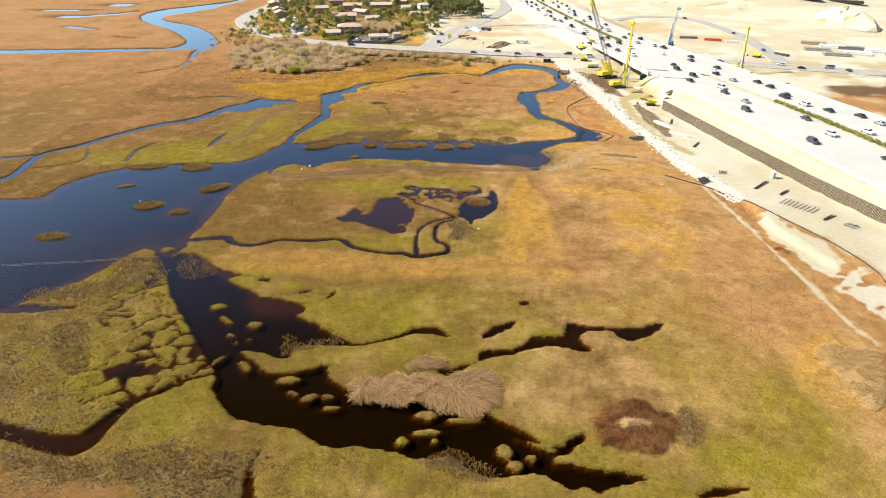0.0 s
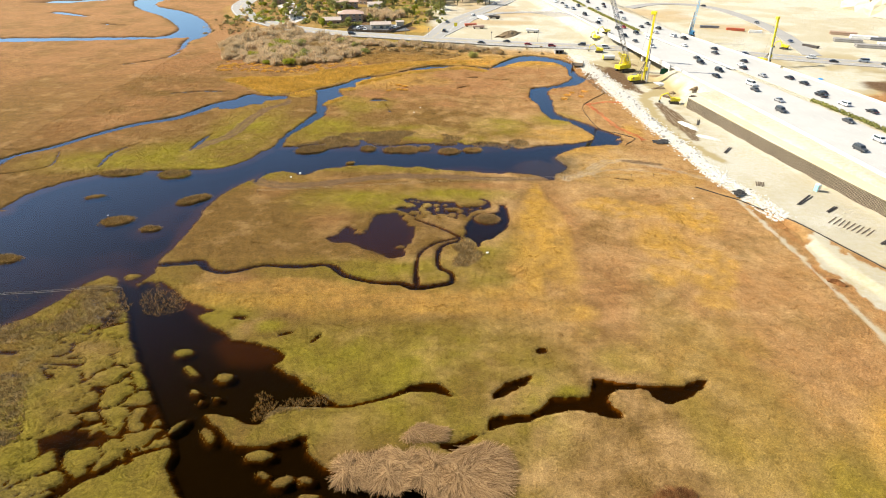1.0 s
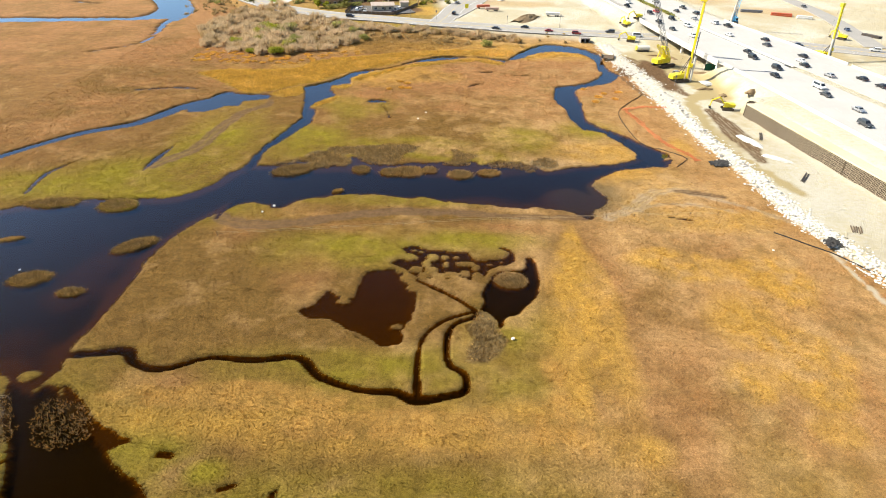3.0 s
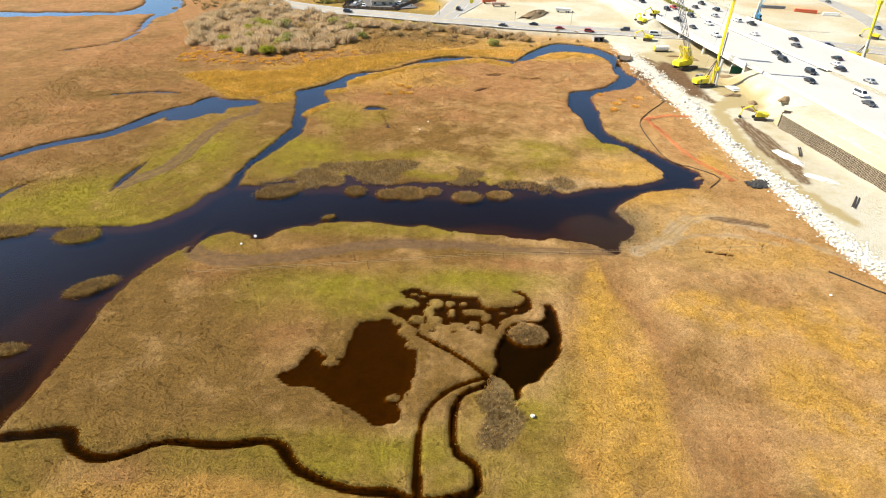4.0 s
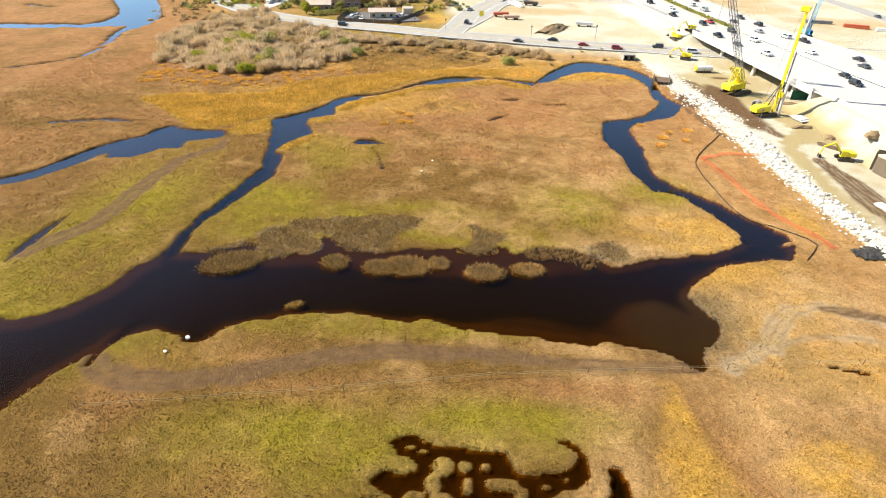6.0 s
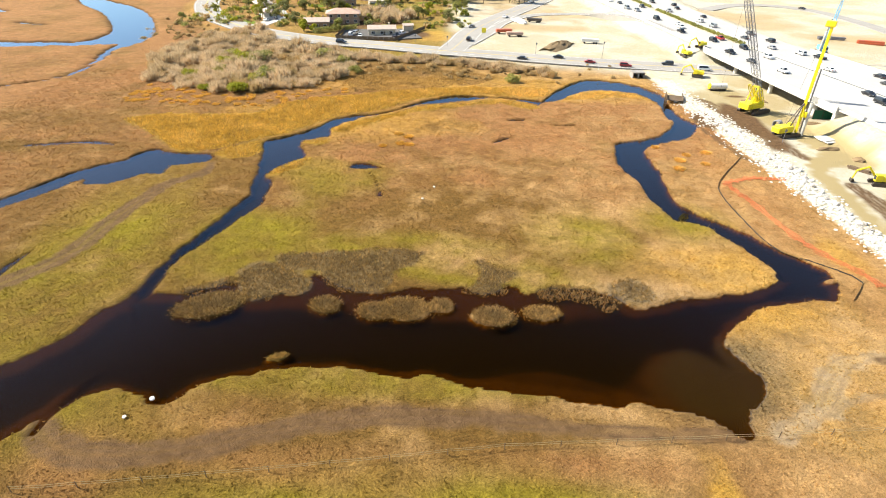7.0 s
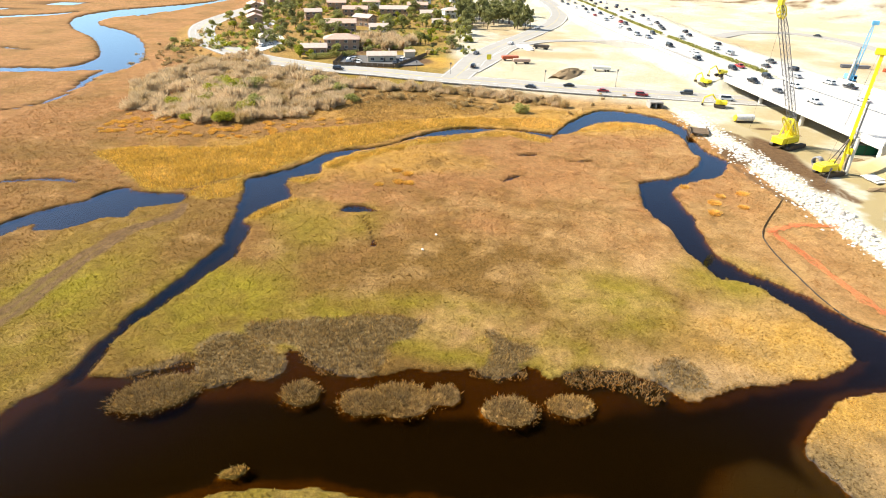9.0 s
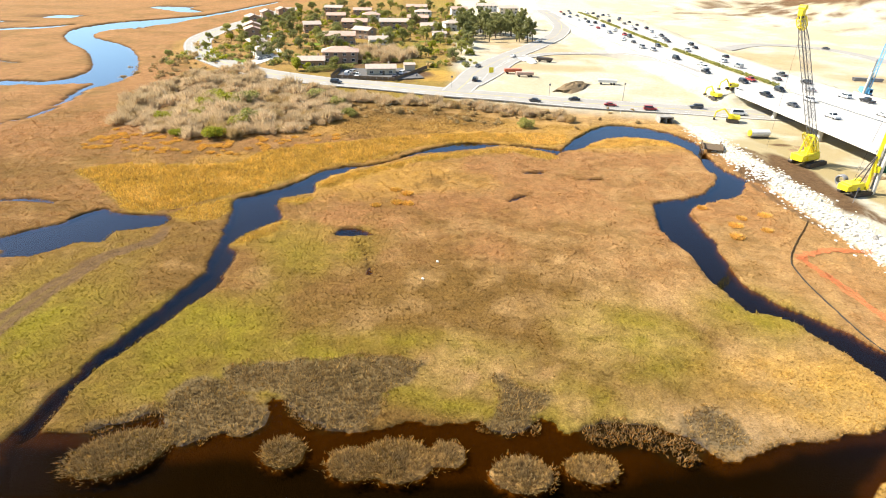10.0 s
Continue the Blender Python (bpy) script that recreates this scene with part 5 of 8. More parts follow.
# low marsh plants
data = []
for n, y0, y1, h, w in ((150000, 47, 130, 0.17, 0.17), (150000, 130, 222, 0.18, 0.17), (80000, 222, 345, 0.20, 0.24), (46000, 150, 420, 0.14, 0.32)):
    x, y = scatter(n, -150 if n > 50000 else -300, 108 if n > 50000 else -95, y0, y1)
    keep = ((n > 50000) | (prng.random(n) < ramp(x, -300, -170))) & (sample(shore, x, y) > 0.12) & (sample(sand, x, y) + sample(dirt, x, y) + sample(flat, x, y) < 0.35)
    x, y = x[keep], y[keep]
    kinds = [sample(f, x, y) for f in (green, rust, straw, dead)]
    tone = np.clip(prng.normal(1.10, 0.22, len(x)) + 0.3 * sample(speck, x, y), 0.6, 1.8)
    if y0 >= 222 or n < 50000:
        tone = np.maximum(tone, 0.95)
    tall = h * (1 + 0.6 * sample(speck, x, y) + 0.5 * kinds[3] + 0.4 * kinds[2])
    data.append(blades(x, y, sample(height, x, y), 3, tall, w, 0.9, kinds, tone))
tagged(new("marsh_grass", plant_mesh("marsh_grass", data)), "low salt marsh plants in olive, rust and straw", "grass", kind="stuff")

# fringe of taller plants on the banks
data = []
x, y = scatter(190000, -150, 90, 47, 345)
s = sample(shore, x, y)
keep = (s > 0.05) & (s < 0.7) & (sample(flat, x, y) < 0.2)
x, y = x[keep], y[keep]
kinds = [sample(green, x, y), sample(rust, x, y) * 0.5, np.clip(sample(straw, x, y) + 0.25, 0, 1), sample(dead, x, y)]
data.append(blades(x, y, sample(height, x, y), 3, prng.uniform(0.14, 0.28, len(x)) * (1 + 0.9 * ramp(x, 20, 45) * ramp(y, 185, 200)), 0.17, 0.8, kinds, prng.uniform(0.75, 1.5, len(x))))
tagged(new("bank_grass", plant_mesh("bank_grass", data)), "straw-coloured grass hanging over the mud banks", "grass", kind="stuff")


def filled(outline, per_m2, seed):
    """Random places inside an outline of the plan."""
    r = np.random.default_rng(seed)
    p = np.array(outline, float)
    n = int((np.ptp(p[:, 0]) + 4) * (np.ptp(p[:, 1]) + 4) * per_m2)
    x, y = r.uniform(p[:, 0].min() - 2, p[:, 0].max() + 2, n), r.uniform(p[:, 1].min() - 2, p[:, 1].max() + 2, n)
    d = area_distance(outline, x, y) + 1.6 * fbm(x, y, 3.0, 2)
    return x[d < 0], y[d < 0], -d[d < 0]


# round clumps of reeds standing in the shallows
for x0, y0, a, b, turn, pale in ((-45, 199.2, 5.7, 3.5, 25, 0.05), (-26.2, 200.4, 2.6, 2.4, 0, 0.2), (-13, 199.9, 4.4, 3.2, 0, 0.32), (-17.8, 199.1, 3.1, 2.4, 0, 0.3), (-7, 201.1, 2.0, 2.0, 20, 0.3), (1.6, 198.7, 3.5, 2.7, 0, 0.2), (9.6, 200, 3.1, 2.1, 5, 0.5),
                                 (11.6, 150.1, 3.1, 2.5, 10, 0.05), (-82.9, 177.2, 4.6, 3.0, 5, 0.2), (-70.3, 159.8, 4.6, 2.2, 38, 0.25), (-85.2, 146.9, 4.0, 2.4, 15, 0.25), (-74.7, 142.9, 2.4, 1.4, 10, 0.25), (-101.9, 127.7, 3.8, 1.8, 5, 0.25),
                                 (-99.3, 177.7, 6.2, 2.4, 8, 0.2), (-30.4, 187.5, 1.3, 0.7, 20, 0.8)):
    n = int(a * b * 70)
    r, ang = np.sqrt(prng.uniform(0, 1, n)) * (1 + 0.12 * prng.normal(0, 1, n)), prng.uniform(0, 2 * math.pi, n)
    c, sn = math.cos(radians(turn)), math.sin(radians(turn))
    u, v = r * np.cos(ang) * a, r * np.sin(ang) * b
    x, y = x0 + u * c - v * sn, y0 + u * sn + v * c
    outx, outy = (x - x0) / a * 0.5 * r, (y - y0) / b * 0.5 * r
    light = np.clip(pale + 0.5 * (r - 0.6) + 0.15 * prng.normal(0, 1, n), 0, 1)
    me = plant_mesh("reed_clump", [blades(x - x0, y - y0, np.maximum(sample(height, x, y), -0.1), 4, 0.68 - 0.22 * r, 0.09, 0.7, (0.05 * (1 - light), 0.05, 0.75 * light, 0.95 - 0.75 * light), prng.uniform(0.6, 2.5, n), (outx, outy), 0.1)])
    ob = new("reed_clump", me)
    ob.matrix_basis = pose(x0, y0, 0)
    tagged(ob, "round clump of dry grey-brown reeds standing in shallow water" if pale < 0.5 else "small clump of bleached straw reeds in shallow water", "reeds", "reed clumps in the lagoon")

# dark reed stands on the shore of the island
for k, outline in enumerate(STANDS):
    x, y, d = filled(outline, 4 if 7 <= k <= 12 else 8, 40 + k)
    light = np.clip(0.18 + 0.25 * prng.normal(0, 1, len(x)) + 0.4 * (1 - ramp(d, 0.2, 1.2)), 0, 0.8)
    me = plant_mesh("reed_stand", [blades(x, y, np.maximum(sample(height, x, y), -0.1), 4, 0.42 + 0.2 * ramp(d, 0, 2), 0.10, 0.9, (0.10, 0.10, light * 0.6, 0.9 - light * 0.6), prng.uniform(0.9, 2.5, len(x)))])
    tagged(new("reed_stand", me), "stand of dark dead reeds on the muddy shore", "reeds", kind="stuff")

# golden reed beds on the far bank
for k, outline in enumerate(BEDS):
    x, y, d = filled(outline, 6.0, 60 + k)
    dry_land = sample(shore, x, y) > 0.15
    x, y, d = x[dry_land], y[dry_land], d[dry_land]
    tall = (0.5 + 0.35 * ramp(d, 0, 2.5)) * (1 if k in (0, 1) else 0.75)
    me = plant_mesh("reed_bed", [blades(x, y, sample(height, x, y), 3, tall, 0.13, 0.8, (0.2 + 0.35 * prng.random(len(x)), 0, 0.2 + 0.3 * prng.random(len(x)), 0.0), np.clip(2.1 + 0.4 * fbm(x, y, 4.0, 3) + 0.3 * prng.normal(0, 1, len(x)), 1.1, 2.9))])
    tagged(new("reed_bed", me), "tall golden reed bed along the water", "reeds", kind="stuff")

PALE = [(-43.3, 352.7), (-31, 362), (-16.9, 358), (-5.3, 355), (8, 348), (4, 338), (-6.1, 335), (-14.6, 328.8), (-25, 321.8), (-40, 322), (-48, 335)]
x, y, d = filled(PALE, 5.0, 77)
me = plant_mesh("dry_grass", [blades(x, y, sample(height, x, y), 3, 0.42, 0.17, 0.9, (0, 0.1 * prng.random(len(x)), np.clip(0.45 + 0.8 * fbm(x, y, 9.0, 3), 0.1, 1), 0.6), np.clip(1.75 + 0.9 * fbm(x, y, 6.0, 3) + 0.3 * prng.normal(0, 1, len(x)), 0.7, 2.3))])
tagged(new("dry_grass", me), "pale dry grass between reeds and willows", "grass", kind="stuff")

# round tussocks on the island and rough tussocks before the thicket
places = [(-22.3, 281.8), (-19.3, 279.5), (-21.1, 274.1), (-25.7, 271.8), (-18.5, 273.4), (53.9, 267.4), (56.9, 271.4), (51.8, 261.5), (59.8, 265.3), (50, 276.7), (62.9, 273.2)]
n = 170
r = np.random.default_rng(5)
me_t = []
for v in range(3):
    m = 130
    rr, ang = np.sqrt(r.uniform(0, 1, m)), r.uniform(0, 2 * math.pi, m)
    x, y = rr * np.cos(ang) * 0.9, rr * np.sin(ang) * 0.9
    me_t.append(plant_mesh("tussock", [blades(x, y, 0 * x, 4, 0.9 - 0.3 * rr, 0.12, 0.5, (0, 0.05, 0.6 + 0.3 * r.random(m), 0.0), r.uniform(1.1, 2.2, m), (x * 0.5, y * 0.5), 0.1)]))
rough_places = [(float(a), float(b)) for a, b in zip(r.uniform(-120, -45, n), r.uniform(298, 326, n)) if np.interp(a, (-112, -79, -48), (306, 301, 312)) < b < np.interp(a, (-120, -98, -78, -48), (330, 321, 317, 328))]
for k, (x, y) in enumerate(places + rough_places):
    ob = new("tussock", me_t[k % 3])
    s = float(r.uniform(0.5, 1.1)) if k >= len(places) else float(r.uniform(0.8, 1.2))
    ob.matrix_basis = pose(x, y, ground_at(x, y) - 0.05, 0, 0, float(r.uniform(0, 360))) @ Matrix.Diagonal((s * 1.2, s * 1.2, s * 0.9, 1))
    tagged(ob, "dry straw-coloured grass tussock on the marsh", "grass tussock", "tussocks")


# mats of fallen reeds
M_THATCH = leaf_material("fallen_reeds", (0.095, 0.052, 0.020), (0.72, 0.48, 0.235), (0.28, 0.165, 0.072))
M_STRAW = leaf_material("bleached_brush", (0.46, 0.31, 0.13), (0.84, 0.62, 0.31), (0.50, 0.35, 0.16))
M_RUSTY = leaf_material("rusty_stalks", (0.13, 0.052, 0.017), (0.46, 0.21, 0.07), (0.17, 0.07, 0.022), 0.45)


def fallen(name, outline, centres, per_m2, length, w, mound, mat, seed):
    """Long stalks that lie on one another, combed outwards from a few centres, on a mound."""
    x, y, d = filled(outline, per_m2, seed)
    r = np.random.default_rng(seed)
    c = np.array(centres, float)
    near = np.argmin((x[:, None] - c[:, 0]) ** 2 + ((y[:, None] - c[:, 1]) * 1.4) ** 2, 1)
    ang = np.arctan2(y - c[near, 1], x - c[near, 0]) + r.normal(0, 0.3, len(x)) + 1.0 * fbm(x, y, 2.0, 2)
    L = length * r.uniform(0.5, 1.2, len(x))
    hill = np.exp(-((x - c[near, 0]) ** 2 + (y - c[near, 1]) ** 2) / 7.0)
    z = sample(height, x, y).clip(0.0) + mound * ramp(d, 0, 1.6) * (0.35 + 0.8 * hill) + r.uniform(0, 0.40, len(x)) + 0.35 * np.abs(fbm(x, y, 1.6, 2))
    dx, dy, sx, sy = np.cos(ang) * L / 2, np.sin(ang) * L / 2, -np.sin(ang) * w / 2, np.cos(ang) * w / 2
    drop = r.uniform(0.05, 0.35, len(x)) * mound
    co = np.stack([np.stack([x - dx - sx, y - dy - sy, z + 0.1], -1), np.stack([x - dx + sx, y - dy + sy, z + 0.1], -1), np.stack([x + dx + sx * 0.5, y + dy + sy * 0.5, z - drop], -1), np.stack([x + dx - sx * 0.5, y + dy - sy * 0.5, z - drop], -1)], 1)
    return fast_mesh(name, co.reshape(-1, 3), 4, mat)


MAT = [(-14.6, 71.5), (-13.7, 73.6), (-9.7, 74), (-5.7, 75.1), (-0.5, 74.7), (2.5, 75.1), (4.1, 76.2), (7.8, 76.6), (10.1, 73.7), (10.5, 70.2), (8.7, 67.3), (5.2, 65.6), (2.4, 66.9), (-0.5, 67.2), (-3.4, 68.8), (-7.3, 68.5), (-11.2, 69.4), (-14, 69.4)]
TUFT = [(-5.3, 77.3), (-3.3, 79.7), (-0.6, 80.2), (1.5, 78.9), (1, 77.1), (-2.6, 76.6)]
tagged(new("fallen_reeds", fallen("fallen_reeds", MAT, [(-13, 71.3), (-10, 72.3), (-7.5, 71.2), (-5, 72.7), (-2.4, 70.7), (-0.5, 72.6), (2.5, 70.8)], 45, 2.3, 0.075, 0.35, M_THATCH, 81)),
       "pale mat of fallen dead reeds at the water's edge", "fallen reeds", kind="stuff")
tagged(new("fallen_reeds", fallen("fallen_reeds", TUFT, [(-5, 78)], 50, 1.4, 0.055, 0.25, M_THATCH, 85)), "small tuft of fallen dead reeds beside the pool", "fallen reeds", kind="stuff")
HEAP = [(26.4, 65.1), (30, 68.3), (32.9, 69.9), (35.6, 69), (37.1, 67.7), (39.1, 63.9), (38.1, 59.8), (34.7, 57.6), (30.4, 58.2), (26.7, 59.2), (25.1, 61.5)]
tagged(new("trampled_mat", fallen("trampled_mat", HEAP, [(31.5, 63), (33.5, 63.4), (35.4, 63)], 42, 1.1, 0.05, 0.3, M_RUSTY, 82)), "rust-brown patch of trampled dead plants", "dead plants")
tagged(new("pale_reeds", fallen("pale_reeds", [(30.4, 64.2), (32.5, 64.8), (35.2, 64.6), (37.4, 63.7), (37.2, 62.3), (34.1, 61.6), (32, 61.9), (30.1, 62.5)], [(31, 63.2)], 55, 1.3, 0.06, 1.0, M_STRAW, 83)), "pale fallen reeds in a rusty patch", "fallen reeds")
tagged(new("tan_brush", fallen("tan_brush", [(73.4, 82.6), (77, 83.9), (79.7, 82.9), (83.3, 83.5), (85.5, 81.8), (78.3, 70.5), (75, 66.5), (72.6, 67.2), (72.6, 71.9), (72.3, 76.2), (71.5, 78.5)], [(73.4, 77.8), (76.4, 74.8), (73.3, 70.9), (75.3, 68.8)], 45, 0.8, 0.06, 0.3, M_STRAW, 84)), "pale tan brush at the foot of the path", "brush")


# ---------- bushes and trees ----------
def leaf_cloud(r, centres, radii, n, size, flat_top=0.8):
    """Many small leaves on the outside of some clumps."""
    k = r.integers(0, len(centres), n)
    v = r.normal(0, 1, (n, 3))
    v /= np.linalg.norm(v, axis=1)[:, None]
    p = np.array(centres)[k] + v * np.array(radii)[k][:, None] * (r.uniform(0.45, 1.0, n) ** 0.5)[:, None] * (1, 1, flat_top)
    t = v + r.normal(0, 0.7, (n, 3))
    t /= np.linalg.norm(t, axis=1)[:, None]
    u = np.cross(t, r.normal(0, 1, (n, 3)))
    u /= np.linalg.norm(u, axis=1)[:, None]
    w = np.cross(t, u)
    s = size * r.uniform(0.6, 1.4, n)[:, None]
    return np.stack([p - u * s, p + w * s * 0.6, p + u * s, p - w * s * 0.6], 1).reshape(-1, 3)


def twig_cloud(r, n, rad, tall, w):
    """Fine bare twigs fanning up and out, with uneven gaps."""
    a, q = r.uniform(0, 2 * math.pi, n), np.sqrt(r.uniform(0, 1, n))
    q = q * (0.8 + 0.3 * np.sin(3 * a + r.uniform(0, 6)) + 0.15 * np.sin(7 * a + r.uniform(0, 6)))
    base = np.stack([np.cos(a) * q * rad * 0.75, np.sin(a) * q * rad * 0.75, r.uniform(0.0, 0.55, n) * tall * (1 - 0.3 * q)], -1)
    way = np.stack([np.cos(a) * q * 0.8, np.sin(a) * q * 0.8, np.ones(n)], -1) + r.normal(0, 0.3, (n, 3))
    way /= np.linalg.norm(way, axis=1)[:, None]
    tip = base + way * (tall * 0.55 * r.uniform(0.35, 1.2, n))[:, None]
    side = np.cross(way, r.normal(0, 1, (n, 3)))
    side *= (w * r.uniform(0.6, 1.4, n) / np.linalg.norm(side, axis=1))[:, None]
    return np.stack([base - side, base + side, tip], 1).reshape(-1, 3)


def stems(r, count, rad, tall, thick):
    bm = bmesh.new()
    for k in range(count):
        a, q = r.uniform(0, 6.28), r.uniform(0.1, 0.75)
        mid = (math.cos(a) * q * rad * 0.4, math.sin(a) * q * rad * 0.4, tall * 0.35)
        rod(bm, (math.cos(a) * 0.25, math.sin(a) * 0.25, -0.2), mid, thick, 5, thick * 0.7)
        rod(bm, mid, (math.cos(a) * q * rad, math.sin(a) * q * rad, tall * (0.9 - 0.3 * q)), thick * 0.7, 5, thick * 0.25)
    return bm


def trunk_bm(r, tall, thick, limbs, spread):
    bm = bmesh.new()
    rod(bm, (0, 0, -0.3), (0.1, 0.05, tall * 0.5), thick, 8, thick * 0.65)
    rod(bm, (0.1, 0.05, tall * 0.5), (0, 0, tall * 0.92), thick * 0.65, 6, thick * 0.15)
    for k in range(limbs):
        a, z = 6.28 * k / limbs + r.uniform(-0.4, 0.4), tall * r.uniform(0.3, 0.6)
        rod(bm, (0.05, 0, z), (math.cos(a) * spread, math.sin(a) * spread, z + tall * 0.22), thick * 0.4, 5, thick * 0.12)
    return bm


r = np.random.default_rng(21)
twig_meshes = []
for v in range(4):
    rad, tall = (3.0, 3.6, 2.6, 3.3)[v], (2.7, 3.1, 2.3, 3.6)[v]
    twig_meshes.append((mesh_of(stems(r, 7, rad, tall, 0.07), "stems", M_BARK), fast_mesh("twigs", twig_cloud(r, 850, rad * 1.15, tall, 0.08), 3, (M_TWIG, M_TWIG, M_DRY_LEAF, M_TWIG)[v])))
THICKET = [(-122.9, 334), (-132.9, 363.6), (-131, 389.5), (-125.5, 413.1), (-111.4, 423.6), (-88.9, 402.7), (-72.2, 390.7), (-55.2, 384), (-48.6, 357.7), (-52.5, 333.2), (-61.8, 323.8), (-70.6, 322.9), (-78, 318.1), (-87.5, 317.1), (-98.7, 319.7), (-112, 326.4)]
spots_t, tries = [], 0
while len(spots_t) < 300 and tries < 16000:
    tries += 1
    x, y = r.uniform(-145, -42), r.uniform(308, 430)
    if area_distance(THICKET, np.array([x]), np.array([y]))[0] < -1 and all((x - a) ** 2 + (y - b) ** 2 > 7 for a, b in spots_t):
        spots_t.append((x, y))
for x, y in zip(r.uniform(-56, 36, 105), r.uniform(-5, 1, 105)):
    spots_t.append((float(x), float(np.interp(x, (-56, -34, -12, 0, 18, 36), (377, 371, 370.5, 366.5, 360, 351.5)) + y)))
for k, (x, y) in enumerate(spots_t):
    v = int(r.integers(0, 4))
    s = float(r.uniform(0.7, 1.3)) * (1.0 if x < -56 else 0.75)
    bush = thing("bush" if k < 300 else "willow", pose(x, y, ground_at(x, y), 0, 0, float(r.uniform(0, 360))) @ Matrix.Diagonal((s * float(r.uniform(0.8, 1.25)), s, s * float(r.uniform(0.6, 1.5)), 1)), ("bare grey-brown willow bush in a dense thicket" if v != 2 else "dry tan bush in a dense thicket") if k < 300 else "low bare grey willow below the road", "bush" if k < 300 else "willow", "thicket bushes" if k < 300 else "willows below the road")
    part("stem", twig_meshes[v][0], None, bush)
    part("twig_crown", twig_meshes[v][1], None, bush)

leafy = []
for v, mat in enumerate((M_LEAF, M_BRIGHT_LEAF, M_DARK_LEAF, M_DRY_LEAF)):
    c = [(r.uniform(-1.1, 1.1), r.uniform(-1.1, 1.1), r.uniform(0.6, 1.5)) for _ in range(9)]
    leafy.append((mesh_of(stems(r, 5, 1.2, 1.6, 0.06), "stems", M_BARK), fast_mesh("leaves", leaf_cloud(r, c, [0.9] * 9, 900, 0.17), 4, mat)))


def leafy_bush(x, y, s, v, text):
    b = thing("bush", pose(x, y, ground_at(x, y), 0, 0, float(r.uniform(0, 360))) @ Matrix.Diagonal((s, s, s * 0.9, 1)), text, "bush", "green bushes")
    part("stem", leafy[v][0], None, b)
    part("leaf_crown", leafy[v][1], None, b)


for x, y, s, v in ((-82.6, 319.1, 2.0, 1), (-99.6, 354.7, 2.2, 1), (-97.6, 343, 1.7, 1), (14.5, 340.3, 1.6, 0), (-45.9, 348.6, 1.5, 0), (-94.3, 320.1, 1.3, 1), (-93, 360, 2.8, 1), (-88, 362, 2.4, 0), (-101, 366, 2.2, 1), (-78, 336, 2.4, 0), (-80, 333, 2.0, 1), (-64, 372, 2.2, 0), (-106, 336, 1.8, 1), (-54, 362, 1.8, 0), (-89.9, 357, 1.8, 0), (-57.5, 349, 1.4, 3), (8.1, 354.3, 1.0, 3), (23.1, 351.8, 0.9, 3), (-17, 359.2, 1.2, 3), (-30.1, 355.4, 1.4, 3), (-5, 347.5, 1.0, 3)):
    leafy_bush(x, y, s, v, ("green bush among dry grass", "bright yellow-green bush beside the thicket", "dark green bush", "dry olive-brown bush in the grass")[v])


def shrub_field(name, places, mat, text, cat):
    """Small shrubs that nobody could count, in one mesh."""
    co = []
    for x, y, s in places:
        z = ground_at(x, y)
        c = [(x + float(r.uniform(-1, 1)) * s, y + float(r.uniform(-1, 1)) * s, z + float(r.uniform(0.3, 1.1)) * s) for _ in range(5)]
        co.append(leaf_cloud(r, c, [0.75 * s] * 5, 100, 0.25 * s + 0.1))
    tagged(new(name, fast_mesh(name, np.concatenate(co), 4, mat)), text, cat, kind="stuff")


near_road = [(float(r.uniform(-45, 60)), float(r.uniform(340, 368)), float(r.uniform(0.4, 0.9))) for _ in range(80)]
near_road = [(x, y - 0.1 * x, s) for x, y, s in near_road if sample(shore, np.array([x]), np.array([y - 0.1 * x]))[0] > 2]
shrub_field("dry_brush", near_road, M_DRY_LEAF, "low dry brush below the road", "brush")
shrub_field("dry_brush", [(float(r.uniform(-170, -110)), float(r.uniform(400, 470)), float(r.uniform(0.5, 1.1))) for _ in range(90)], M_DRY_LEAF, "low dry brush beside the bend of the road", "brush")

tree_kinds = []
for v, (tall, spread, lumps, size, mat) in enumerate(((7.0, 3.2, 16, 0.34, M_LEAF), (8.5, 3.6, 18, 0.36, M_DARK_LEAF), (12.0, 2.4, 20, 0.36, M_DARK_LEAF), (5.0, 2.4, 12, 0.28, M_BRIGHT_LEAF))):
    c, rad = [], []
    for k in range(lumps):
        a, q, h = r.uniform(0, 6.28), math.sqrt(r.uniform(0, 1)), r.uniform(0.32, 0.98)
        wide = spread * (1.15 - abs(h - 0.55) * 1.5) * q
        c.append((math.cos(a) * wide, math.sin(a) * wide, tall * h))
        rad.append(spread * r.uniform(0.30, 0.52))
    tree_kinds.append((mesh_of(trunk_bm(r, tall, 0.28, 6, spread * 0.6), "trunk", M_BARK), fast_mesh("crown", leaf_cloud(r, c, rad, 700, size * 1.4), 4, mat)))


def tree(x, y, v, s, text="leafy green garden tree near the houses"):
    t = thing("tree", pose(x, y, ground_at(x, y), 0, 0, float(r.uniform(0, 360))) @ Matrix.Diagonal((s, s, s, 1)), text, "tree", "trees by the houses")
    part("trunk", tree_kinds[v][0], None, t)
    part("crown", tree_kinds[v][1], None, t)


